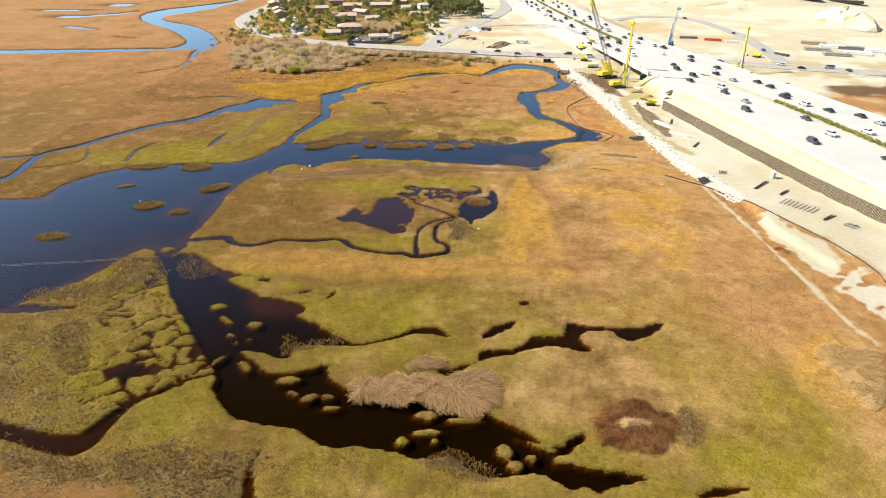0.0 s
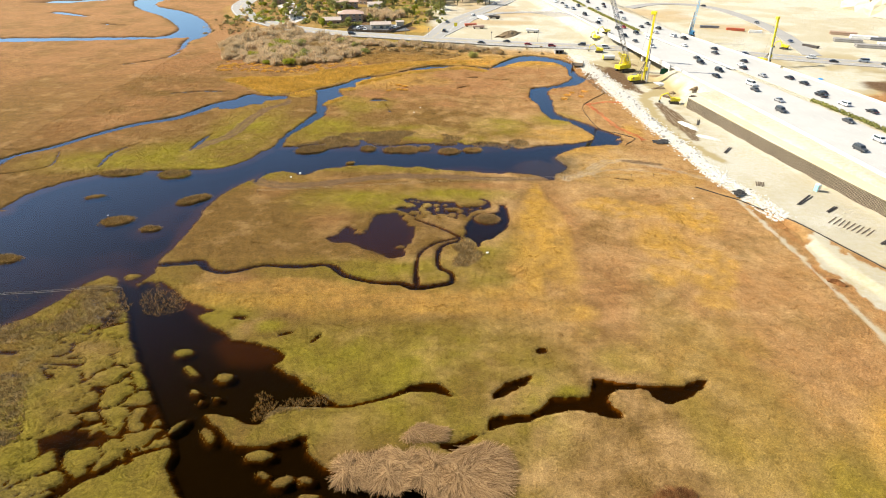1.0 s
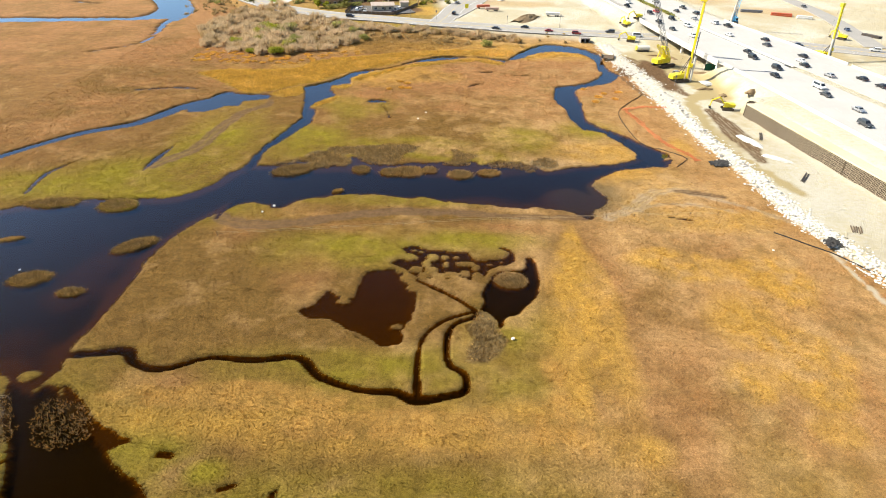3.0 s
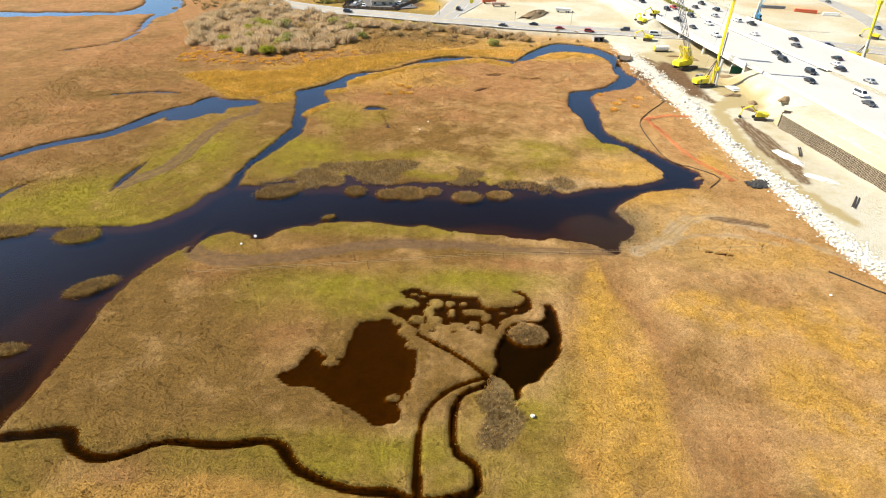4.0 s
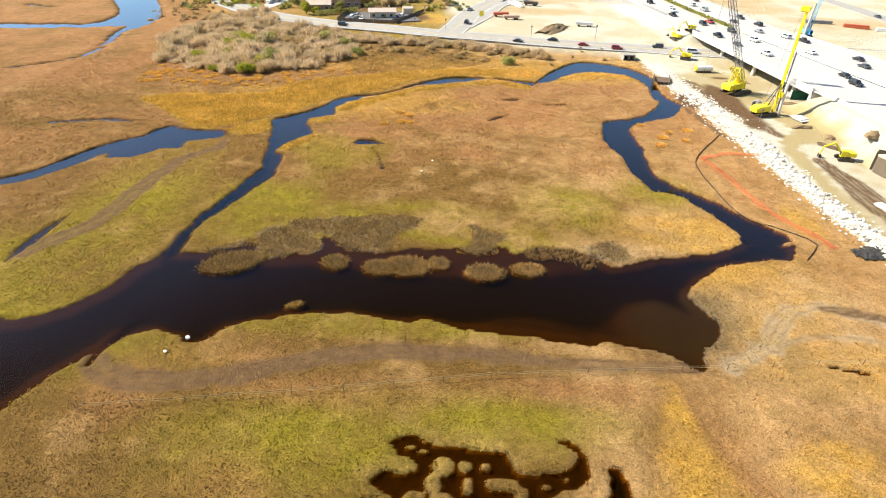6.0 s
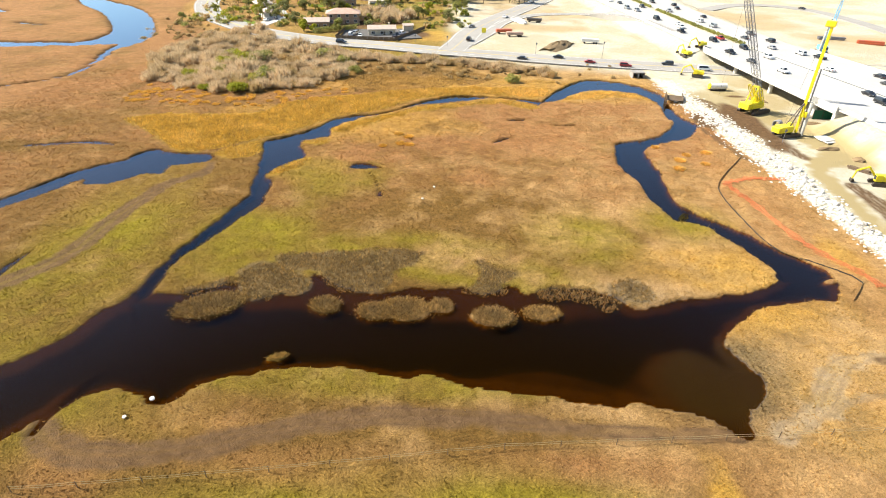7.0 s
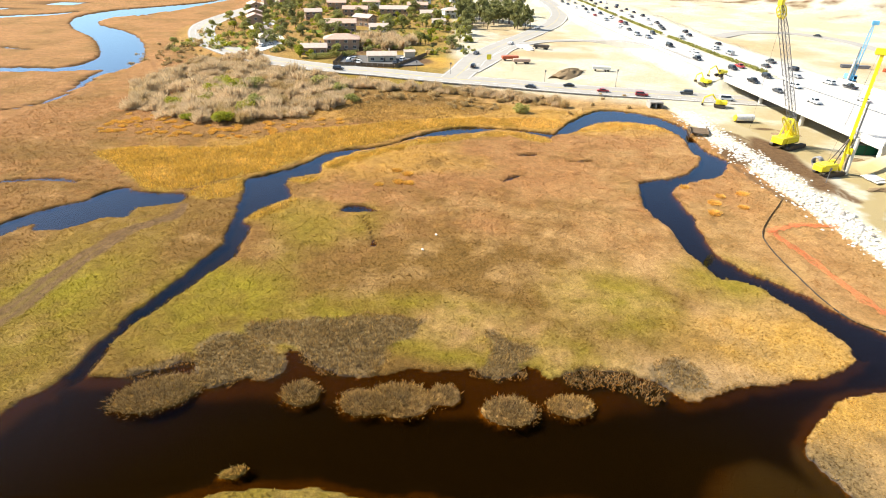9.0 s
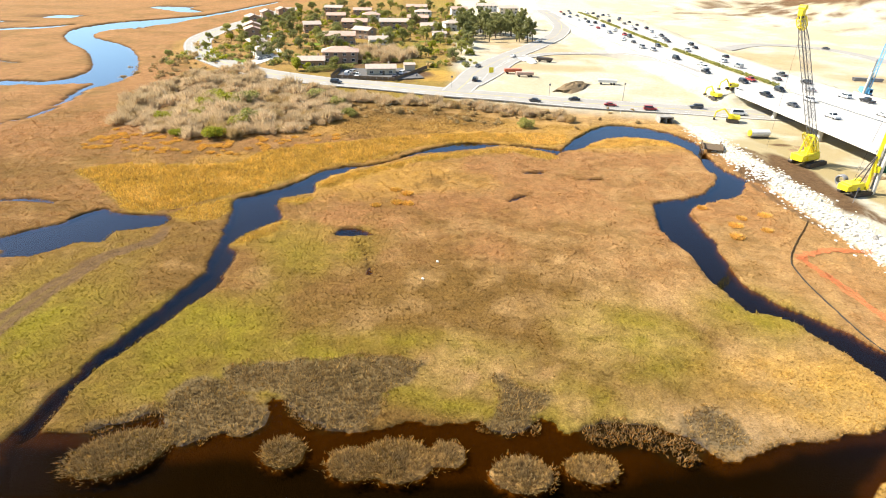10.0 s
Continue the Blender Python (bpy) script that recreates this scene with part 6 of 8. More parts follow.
for x, y, v in ((-92.9, 437.3, 1), (-108.7, 452.4, 1), (-108.6, 471.5, 1), (-112.5, 531.4, 0), (-117.7, 528.4, 2), (-136.3, 574.6, 1), (-145.7, 557.4, 1), (-30.3, 519.9, 0), (-4.5, 499.7, 3), (-21.3, 508.8, 0), (-79.2, 419.1, 3), (-84.3, 420.2, 3), (-66.9, 422.9, 0), (-109.2, 640.8, 0),
                (-132.3, 659.6, 0), (-105, 722.9, 1), (-19.9, 715.2, 0), (-9.1, 665.2, 0), (-78.6, 730.8, 0), (-97.1, 512.7, 0), (-59.9, 532.8, 3), (-53.9, 516.5, 0), (-117.6, 578.3, 0), (-91.5, 610.2, 3), (-55.1, 619.6, 0), (-34.6, 607.7, 3), (-13.9, 606.8, 0), (-80.9, 665.2, 0), (-138.5, 623.1, 0),
                (-149.2, 668.1, 3), (-25, 542.2, 0), (-4.1, 573.7, 0), (-72.6, 479.9, 3), (-101.3, 486.1, 3), (-115.9, 449.5, 0), (-123, 465.5, 3), (-136.3, 492.5, 0), (-148.7, 508.9, 3), (-159.1, 530.8, 0), (-5.4, 628.4, 1), (-43.6, 754.3, 1), (-85.8, 779.7, 1), (-128.4, 758.6, 1), (8.9, 751.3, 1), (-164.5, 579.9, 0)):
    tree(x, y, v, float(r.uniform(0.75, 1.15)))
for k in range(150):
    x, y = float(r.uniform(-165, -5)), float(r.uniform(440, 760))
    tree(x, y, int(r.choice([0, 0, 1, 3])), float(r.uniform(0.5, 1.0)))
for k in range(60):
    x, y = float(r.uniform(-12, 36)), float(r.uniform(518, 590))
    tree(x, y, 2 if k % 3 else 1, float(r.uniform(0.8, 1.25)), "tall dark grove tree on the rise")
for k in range(22):
    x, y = float(r.uniform(-66, -34)), float(r.uniform(446, 474))
    b = thing("shrub", pose(x, y, ground_at(x, y), 0, 0, float(r.uniform(0, 360))) @ Matrix.Diagonal((1.1, 1.1, 1.6, 1)), "tall bare grey-brown shrub on the slope", "bush", "bare shrubs by the houses")
    part("stem", twig_meshes[3][0], None, b)
    part("twig_crown", twig_meshes[3][1], None, b)
for mat, n in ((M_LEAF, 240), (M_BRIGHT_LEAF, 200), (M_DARK_LEAF, 110), (M_DRY_LEAF, 200)):
    shrub_field("garden_shrubs", [(float(r.uniform(-160, 0)), float(r.uniform(432, 690)), float(r.uniform(0.8, 1.8))) for _ in range(n)], mat, "mixed garden shrubs between the houses", "shrubs")

# ---------- houses ----------
hr = np.random.default_rng(31)
M_TRIM = worn("white_trim", (0.72, 0.70, 0.66), (0.62, 0.60, 0.56), 0.7)


def gable(bm, w, d, z, rise, over, thick=0.22):
    """A pitched roof slab with overhang, ridge along x."""
    x, y = w / 2 + over, d / 2 + over
    solid(bm, [(-x, -y, z), (-x, 0, z + rise), (-x, y, z), (-x, y, z + thick), (-x, 0, z + rise + thick), (-x, -y, z + thick)],
          [(x, -y, z), (x, 0, z + rise), (x, y, z), (x, y, z + thick), (x, 0, z + rise + thick), (x, -y, z + thick)])
    return bm


def hip(bm, w, d, z, rise, over):
    x, y, r = w / 2 + over, d / 2 + over, max(w / 2 - d / 2, 0.3)
    lo = [bm.verts.new(p) for p in ((-x, -y, z), (x, -y, z), (x, y, z), (-x, y, z))]
    eave = [bm.verts.new(p) for p in ((-x, -y, z + 0.18), (x, -y, z + 0.18), (x, y, z + 0.18), (-x, y, z + 0.18))]
    a, b = bm.verts.new((-r, 0, z + rise)), bm.verts.new((r, 0, z + rise))
    bm.faces.new(lo[::-1])
    for i in range(4):
        bm.faces.new((lo[i], lo[(i + 1) % 4], eave[(i + 1) % 4], eave[i]))
    bm.faces.new((eave[0], eave[1], b, a)), bm.faces.new((eave[2], eave[3], a, b))
    bm.faces.new((eave[1], eave[2], b)), bm.faces.new((eave[3], eave[0], a))
    return bm


def window(parent, x, y, z, w, h, turn):
    bm = bmesh.new()
    for sx, sz, px, pz in ((w + 0.2, 0.12, 0, -0.1), (w + 0.2, 0.12, 0, h - 0.02), (0.12, h, -w / 2 - 0.04, 0), (0.12, h, w / 2 + 0.04, 0), (0.07, h, 0, 0)):
        box(bm, px, 0, pz, sx, 0.14, sz)
    f = part("window", bm, M_TRIM, parent, "white-framed window", pose(x, y, z, 0, 0, turn))
    part("pane", box(bmesh.new(), 0, 0.02, 0, w, 0.04, h), M_GLASS, f)


def house(x, y, w, d, h, turn, wall, roof, kind, text):
    z = ground_at(x, y)
    ob = thing("house", pose(x, y, z - 0.15, 0, 0, turn), text, "house", "houses above the road")
    bm = box(bmesh.new(), 0, 0, 0, w, d, h)
    rise = d * 0.20
    if kind == "gable":
        for s in (-1, 1):
            solid(bm, [(s * w / 2, -d / 2, h), (s * w / 2, d / 2, h), (s * w / 2, 0, h + rise)], [(s * (w / 2 - 0.2), -d / 2, h), (s * (w / 2 - 0.2), d / 2, h), (s * (w / 2 - 0.2), 0, h + rise)])
    part("wall", bm, wall, ob)
    rf = part("roof", gable(bmesh.new(), w, d, h, rise, 0.6) if kind == "gable" else hip(bmesh.new(), w, d, h, rise + 0.3, 0.7), roof, ob)
    part("chimney", box(bmesh.new(), w * 0.28, d * 0.1, h + 0.2, 0.8, 0.6, rise + 0.9, bevel=0.05), wall, rf)
    n = max(2, int(w / 3.6))
    for level in range(2 if h > 4.5 else 1):
        for k in range(n):
            window(ob, -w / 2 + w * (k + 0.5) / n, -d / 2 - 0.04, 1.0 + 2.7 * level, 1.5, 1.2, 0)
        window(ob, -w / 2 - 0.04, 0, 1.0 + 2.7 * level, 1.4, 1.2, 90)
        window(ob, w / 2 + 0.04, 0, 1.0 + 2.7 * level, 1.4, 1.2, 90)
    part("door", box(bmesh.new(), w * 0.08, -d / 2 - 0.04, 0.1, 1.0, 0.10, 2.05, bevel=0.02), M_WOOD, ob)
    return ob


T1, T2 = "two-storey brown stucco house with a tiled roof", "low white house with a pale roof"
for x, y, w, d, h, turn, wall, roof, kind, text in (
        (-68.8, 444.9, 17, 10, 5.2, 10, M_TAN_WALL, M_TILE, "hip", T1), (-80.1, 431.6, 12, 8, 3.2, 12, M_TAN_WALL, M_PALE_ROOF, "gable", "low brown house with a pale roof by the road"), (-80.7, 501.4, 18, 10, 5.2, 8, M_TAN_WALL, M_TILE, "gable", T1),
        (-70.3, 526.7, 12, 9, 5.2, -25, M_TAN_WALL, M_PALE_ROOF, "gable", "brown house with a pale gabled roof"), (-84.4, 572.7, 17, 10, 5.2, 6, M_TAN_WALL, M_TILE, "gable", T1), (-57.5, 578.1, 20, 10, 5.2, 8, M_TAN_WALL, M_PALE_ROOF, "gable", "long brown house with a pale roof"),
        (-51.4, 699.9, 18, 10, 5.2, 5, M_TAN_WALL, M_TILE, "gable", T1), (-31.8, 570.5, 12, 9, 3.4, 12, M_CREAM, M_PALE_ROOF, "gable", "cream house with a pale gabled roof"), (-16.4, 574.2, 11, 9, 5.0, 18, M_WHITE, M_PALE_ROOF, "hip", "two-storey white house with a pale roof"),
        (-42.4, 656.8, 13, 9, 5.0, 10, M_WHITE, M_PALE_ROOF, "hip", "two-storey white house with a pale roof"), (-165.6, 597.5, 13, 9, 5.2, -60, M_TAN_WALL, M_PALE_ROOF, "gable", "brown house with a pale gabled roof"), (-148.8, 547.8, 10, 9, 5.2, -65, M_TAN_WALL, M_PALE_ROOF, "gable", "brown house with a pale gabled roof"),
        (-140.5, 523.7, 10, 9, 5.2, -65, M_TAN_WALL, M_TILE, "gable", T1), (-126, 487.9, 11, 9, 3.4, -60, M_CREAM, M_PALE_ROOF, "hip", "low cream house with a pale hipped roof"), (-168, 637.5, 12, 9, 5.2, -62, M_TAN_WALL, M_PALE_ROOF, "gable", "brown house with a pale gabled roof"),
        (-161.8, 659.6, 11, 9, 5.2, -60, M_TAN_WALL, M_TILE, "gable", T1), (-110.4, 554.1, 11, 9, 5.2, 20, M_TAN_WALL, M_PALE_ROOF, "gable", "brown house with a pale gabled roof"), (-58.1, 502.8, 11, 8, 3.2, 14, M_WHITE, M_PALE_ROOF, "gable", T2), (12.6, 723.7, 18, 10, 5.0, 5, M_WHITE, M_PALE_ROOF, "gable", T2),
        (30.9, 700, 17, 10, 5.0, 8, M_CREAM, M_PALE_ROOF, "gable", "cream house with a pale gabled roof"), (-107.1, 617.4, 14, 9, 5.2, 10, M_TAN_WALL, M_TILE, "gable", T1), (-122.9, 684, 15, 9, 5.2, 0, M_TAN_WALL, M_PALE_ROOF, "gable", "brown house with a pale gabled roof"),
        (-81.1, 626.3, 13, 9, 5.2, 8, M_WHITE, M_TILE, "hip", "white house with a hipped tile roof"), (-113.8, 457.9, 9, 7, 3.2, -55, M_WHITE, M_PALE_ROOF, "hip", T2), (-42.8, 608.1, 15, 9, 5.0, 6, M_TAN_WALL, M_TILE, "gable", T1), (-23.1, 531.4, 8, 6, 3.2, 12, M_WHITE, M_PALE_ROOF, "gable", T2),
        (-94.5, 665.8, 15, 9, 5.0, 4, M_TAN_WALL, M_TILE, "gable", T1), (-13, 684.4, 14, 9, 5.0, 12, M_WHITE, M_TILE, "gable", "white house with a tiled gable roof")):
    house(x, y, w, d, h, turn, wall, roof, kind, text)

# fenced yard with a low building beside the road
tagged(new("pavement_yard", ribbon("pavement_yard", [(-63.9, 417.6), (-52.7, 418.3), (-40.6, 418.9), (-29.4, 422.7)], -10, 15, M_DARK_ASPHALT, 0.2)), "grey asphalt yard beside the road", "pavement", kind="structure")
house(-44.6, 417, 13, 7, 3.0, 10, M_CREAM, M_PALE_ROOF, "gable", "low cream yard building with a pale roof")
shed = thing("storage_shed", pose(-32.4, 426, ground_at(-32.4, 426) + 0.1, 0, 0, 12), "small cream storage shed in the yard", "shed")
part("wall", box(bmesh.new(), 0, 0, 0, 5, 4, 2.6), M_CREAM, shed)
part("roof", gable(bmesh.new(), 5, 4, 2.6, 0.7, 0.3), M_PALE_ROOF, shed)
yard_fence = thing("fence", pose(0, 0, 0), "grey wooden fence round the yard", "fence")
board = mesh_of(box(bmesh.new(), 0, 0, 0, 2.3, 0.06, 1.6), "fence_panel", M_WOOD)
post = mesh_of(box(bmesh.new(), 0, 0, 0, 0.12, 0.12, 1.8), "fence_post", M_WOOD)
for (ax, ay), (bx, by) in (((-65.1, 404.6), (-36.7, 401.6)), ((-36.7, 401.6), (-24.2, 430.9)), ((-65.1, 404.6), (-63.8, 433.2))):
    a, b = Vector((ax, ay)), Vector((bx, by))
    n = int((b - a).length / 2.4)
    for k in range(n):
        p = a.lerp(b, (k + 0.5) / n)
        q = a.lerp(b, k / n)
        part("fence_panel", board, None, yard_fence, at=pose(p.x, p.y, ground_at(p.x, p.y) + 0.1, 0, 0, math.degrees(math.atan2((b - a).y, (b - a).x))))
        part("fence_post", post, None, yard_fence, at=pose(q.x, q.y, ground_at(q.x, q.y)))
hedge = new("hedge", fast_mesh("hedge", leaf_cloud(hr, [(-78 + 0.62 * k, 416 + 0.42 * k, 3.6) for k in range(30)], [1.7] * 30, 3200, 0.22), 4, M_LEAF))
tagged(hedge, "clipped dark green hedge beside the brown house", "hedge")
M_LAWN = worn("lawn", (0.11, 0.15, 0.015), (0.16, 0.19, 0.03), 0.95, 0, 0.2, 4.0, 0.6, 0.05, 0.1)
for x, y, a, b, turn in ((-95.1, 498.7, 8, 5, -25), (-117.9, 441.1, 12, 4, -35), (-91.7, 577.3, 9, 6, 10), (-25.3, 515.4, 9, 4, 10), (-55.7, 554.2, 12, 4, 5), (-101.9, 643.8, 14, 7, 0), (-54.8, 664, 12, 5, 0)):
    bm = bmesh.new()
    ring = [(a * math.cos(t) * (1 + 0.15 * math.sin(3 * t)), b * math.sin(t) * (1 + 0.12 * math.cos(2 * t))) for t in np.linspace(0, 2 * math.pi, 24, endpoint=False)]
    pts = [Matrix.Rotation(radians(turn), 2) @ Vector(p) + Vector((x, y)) for p in ring]
    top = [(p.x, p.y, ground_at(p.x, p.y) + 0.14) for p in pts]
    solid(bm, [(p[0], p[1], p[2] - 0.5) for p in top], top)
    bmesh.ops.triangulate(bm, faces=[f for f in bm.faces if len(f.verts) > 4])
    tagged(new("ground_lawn", mesh_of(bm, "lawn", M_LAWN)), "bright green garden lawn between the houses", "lawn", kind="structure")


# ---------- vehicles ----------
def car_set(paint_mat, kind):
    """Meshes of one vehicle: body, cabin glass, wheel."""
    L, W, hood, top = {"sedan": (4.6, 1.8, 0.88, 1.42), "suv": (4.8, 1.95, 1.05, 1.78), "van": (5.3, 2.0, 1.15, 2.1), "pickup": (5.5, 1.95, 1.05, 1.8)}[kind]
    prof = {"sedan": [(-2.3, 0.35), (-2.28, 0.80), (-1.6, 0.95), (-0.95, top), (0.45, top), (1.15, 0.93), (2.15, 0.75), (2.3, 0.4)],
            "suv": [(-2.4, 0.40), (-2.38, 1.05), (-2.15, top), (0.5, top), (1.1, 1.08), (2.25, 0.92), (2.4, 0.45)],
            "van": [(-2.6, 0.40), (-2.62, 1.9), (-2.4, top), (1.0, top), (1.9, 1.15), (2.6, 0.95), (2.65, 0.45)],
            "pickup": [(-2.75, 0.45), (-2.75, 1.05), (-0.75, 1.05), (-0.65, top), (0.65, top), (1.25, 1.1), (2.65, 0.98), (2.75, 0.5)]}[kind]
    bm = bmesh.new()
    wide = lambda z: W / 2 - max(0, z - 0.95) * 0.28
    solid(bm, [(y, -wide(z), z) for y, z in prof], [(y, wide(z), z) for y, z in prof])
    body = mesh_of(bm, "body", paint_mat)
    y0, y1 = min(y for y, z in prof if z == top), max(y for y, z in prof if z == top)
    glass = bmesh.new()
    for s in (-1, 1):
        solid(glass, [(y0 + 0.1, s * (wide(hood + 0.1) + 0.015), hood + 0.08), (y1 + 0.45, s * (wide(hood + 0.1) + 0.015), hood + 0.08), (y1 - 0.05, s * (wide(top - 0.1) + 0.015), top - 0.1), (y0 + 0.15, s * (wide(top - 0.1) + 0.015), top - 0.1)],
              [(y0 + 0.1, s * (wide(hood + 0.1) - 0.1), hood + 0.08), (y1 + 0.45, s * (wide(hood + 0.1) - 0.1), hood + 0.08), (y1 - 0.05, s * (wide(top - 0.1) - 0.1), top - 0.1), (y0 + 0.15, s * (wide(top - 0.1) - 0.1), top - 0.1)])
    side = mesh_of(glass, "side_glass", M_GLASS)
    screens = []
    ends = [(prof[i], prof[i + 1]) for i in range(len(prof) - 1) if abs(prof[i + 1][1] - prof[i][1]) > 0.35 and max(prof[i][1], prof[i + 1][1]) == top]
    for (ya, za), (yb, zb) in ends:
        (yl, zl), (yt, zt) = ((ya, za), (yb, zb)) if za < zb else ((yb, zb), (ya, za))
        o = 0.02 if yl > 0 else -0.02
        lo, hi = 0.12, 0.88
        p = [(yl + (yt - yl) * q + o, zl + (zt - zl) * q + 0.012) for q in (lo, hi)]
        g2 = bmesh.new()
        solid(g2, [(p[0][0], -W / 2 + 0.18, p[0][1]), (p[0][0], W / 2 - 0.18, p[0][1]), (p[1][0], W / 2 - 0.32, p[1][1]), (p[1][0], -W / 2 + 0.32, p[1][1])],
              [(p[0][0] - 4 * o, -W / 2 + 0.18, p[0][1] - 0.05), (p[0][0] - 4 * o, W / 2 - 0.18, p[0][1] - 0.05), (p[1][0] - 4 * o, W / 2 - 0.32, p[1][1] - 0.05), (p[1][0] - 4 * o, -W / 2 + 0.32, p[1][1] - 0.05)])
        screens.append(("windscreen" if yl > 0 else "rear_window", mesh_of(g2, "windscreen", M_GLASS)))
    return body, side, screens, L, W


wheel_mesh = mesh_of(rod(bmesh.new(), (0, -0.11, 0), (0, 0.11, 0), 0.34, 12), "wheel", M_RUBBER)
rim_mesh = mesh_of(rod(bmesh.new(), (0, -0.118, 0), (0, 0.118, 0), 0.2, 10), "rim", M_GREY_STEEL)
PAINTS = [("black", paint("black_paint", (0.012, 0.012, 0.014), 0.25, 0.0, 0.1)), ("silver", paint("silver_paint", (0.42, 0.43, 0.44), 0.3, 0.5, 0.1)), ("white", paint("white_car_paint", (0.72, 0.72, 0.70), 0.3, 0, 0.1)),
          ("red", paint("red_paint", (0.32, 0.018, 0.015), 0.3, 0, 0.1)), ("dark blue", paint("blue_paint", (0.03, 0.05, 0.10), 0.3, 0, 0.1)), ("dark grey", paint("grey_paint", (0.06, 0.062, 0.066), 0.3, 0.2, 0.1))]
lamp_m = worn("red_lens", (0.35, 0.01, 0.01), (0.3, 0.01, 0.01), 0.3)
tail_mesh = mesh_of(box(bmesh.new(), 0, 0, 0, 0.05, 0.35, 0.14), "tail_light", lamp_m)
head_mesh = mesh_of(box(bmesh.new(), 0, 0, 0, 0.05, 0.38, 0.14), "headlight", M_WHITE)
fleet = {}


def car(x, y, z, heading, colour, kind, where):
    name, mat = PAINTS[colour]
    m = pose(x, y, z, 0, 0, heading)
    text = f"{name} {kind if kind != 'suv' else 'sport utility car'} on the {where}"
    if (colour, kind) in fleet:
        return tagged(copy_thing(fleet[colour, kind], m), text, "car", "cars on the " + where)
    body, side, screens, L, W = car_set(mat, kind)
    ob = thing("car", m, text, "car", "cars on the " + where)
    part("body", body, None, ob)
    part("side_window", side, None, ob)
    for nm, me in screens:
        part(nm, me, None, ob)
    for sx in (-0.30 * L, 0.31 * L):
        for sy in (-W / 2 + 0.08, W / 2 - 0.08):
            w = part("wheel", wheel_mesh, None, ob, at=pose(sx, sy, 0.34))
            part("rim", rim_mesh, None, w)
    for sy in (-W / 2 + 0.32, W / 2 - 0.32):
        part("tail_light", tail_mesh, None, ob, "red tail light", pose(-L / 2 - 0.005 - (0.12 if kind == "van" else 0), sy, 0.66))
        part("headlight", head_mesh, None, ob, "clear headlight", pose(L / 2 - 0.02, sy, 0.58))
    fleet[colour, kind] = ob
    return ob


kinds_c = ["sedan", "suv", "sedan", "van", "pickup", "suv", "sedan"]
for side in (0, 1):
    taken = []
    for k in range(64):
        y = 110 + 600 * (k / 64) + float(hr.uniform(-4, 4))
        lane = int(hr.integers(1, 6))
        if any(abs(y - b) < 9 and lane == c for b, c in taken) or hr.random() < 0.12:
            continue
        taken.append((y, lane))
        fx = (lambda q: f_left(q) + 2.6 + (f_mid(q) - f_left(q) - 6.4) * (lane + 0.5) / 6) if side == 0 else (lambda q: f_mid(q) + 3.6 + (f_right(q) - f_mid(q) - 6.4) * (lane - 0.5) / 6)
        turn = math.degrees(math.atan2(6, fx(y + 3) - fx(y - 3)))
        car(fx(y), y, road_z + 0.12, turn if side else turn + 180, int(hr.choice([0, 1, 2, 3, 4, 5, 0, 5], p=[0.2, 0.15, 0.17, 0.05, 0.1, 0.13, 0.1, 0.1])), kinds_c[int(hr.integers(0, 7))], "freeway")


def on_road(pts, s, off, colour, kind, where, back=False):
    q, side = ribbon_frames(pts)
    i = int(np.clip(round(s * (len(q) - 1)), 1, len(q) - 2))
    p = q[i, :2] + off * side[i]
    d = q[i + 1, :2] - q[i - 1, :2]
    z = max(ground_at(*p), ground_at(*(q[i, :2] + 5 * side[i])), ground_at(*(q[i, :2] - 5 * side[i])), ground_at(*q[i, :2])) + 0.17
    car(float(p[0]), float(p[1]), z, math.degrees(math.atan2(d[1], d[0])) + (180 if back else 0), colour, kind, where)


for s, off, col, kind, back in ((0.36, 2.6, 0, "suv", False), (0.50, 4.8, 5, "sedan", False), (0.53, -2.8, 0, "sedan", True), (0.56, 2.4, 3, "sedan", False), (0.585, 5.0, 3, "suv", False), (0.62, -3, 5, "suv", True), (0.65, 3, 2, "van", False), (0.71, 5, 0, "sedan", False),
                                (0.74, -2.6, 5, "suv", True), (0.80, 3, 4, "sedan", False), (0.86, -3, 2, "suv", True), (0.88, 3, 0, "sedan", False), (0.90, -3, 1, "van", True), (0.93, 3, 5, "sedan", False)):
    on_road(ARTERIAL, s, off, col, kind, "road", back)
for s, off, col, kind, back in ((0.16, 3, 0, "suv", False), (0.30, -3, 5, "sedan", True), (0.42, 3, 2, "sedan", False), (0.62, -3, 1, "sedan", True)):
    on_road(RAMP, s, off, col, kind, "ramp", back)
for s, col in ((0.35, 0), (0.6, 5), (0.8, 4)):
    on_road(LOOP, s, 2, col, "sedan", "ramp")
for x, y, col, kind in ((-58.9, 410.1, 2, "van"), (-56.8, 415.3, 1, "suv"), (-53.9, 407.9, 2, "pickup"), (-37.6, 410.5, 5, "sedan"), (-34.5, 416.6, 2, "suv"), (-110.7, 445.1, 2, "sedan"), (-107.6, 450.3, 1, "sedan"), (-119.9, 481.4, 2, "suv"), (-129.1, 513.7, 1, "sedan")):
    car(x, y, ground_at(x, y) + 0.28, float(hr.uniform(60, 120)), col, kind, "yard")

# ---------- machines ----------
sr = np.random.default_rng(51)


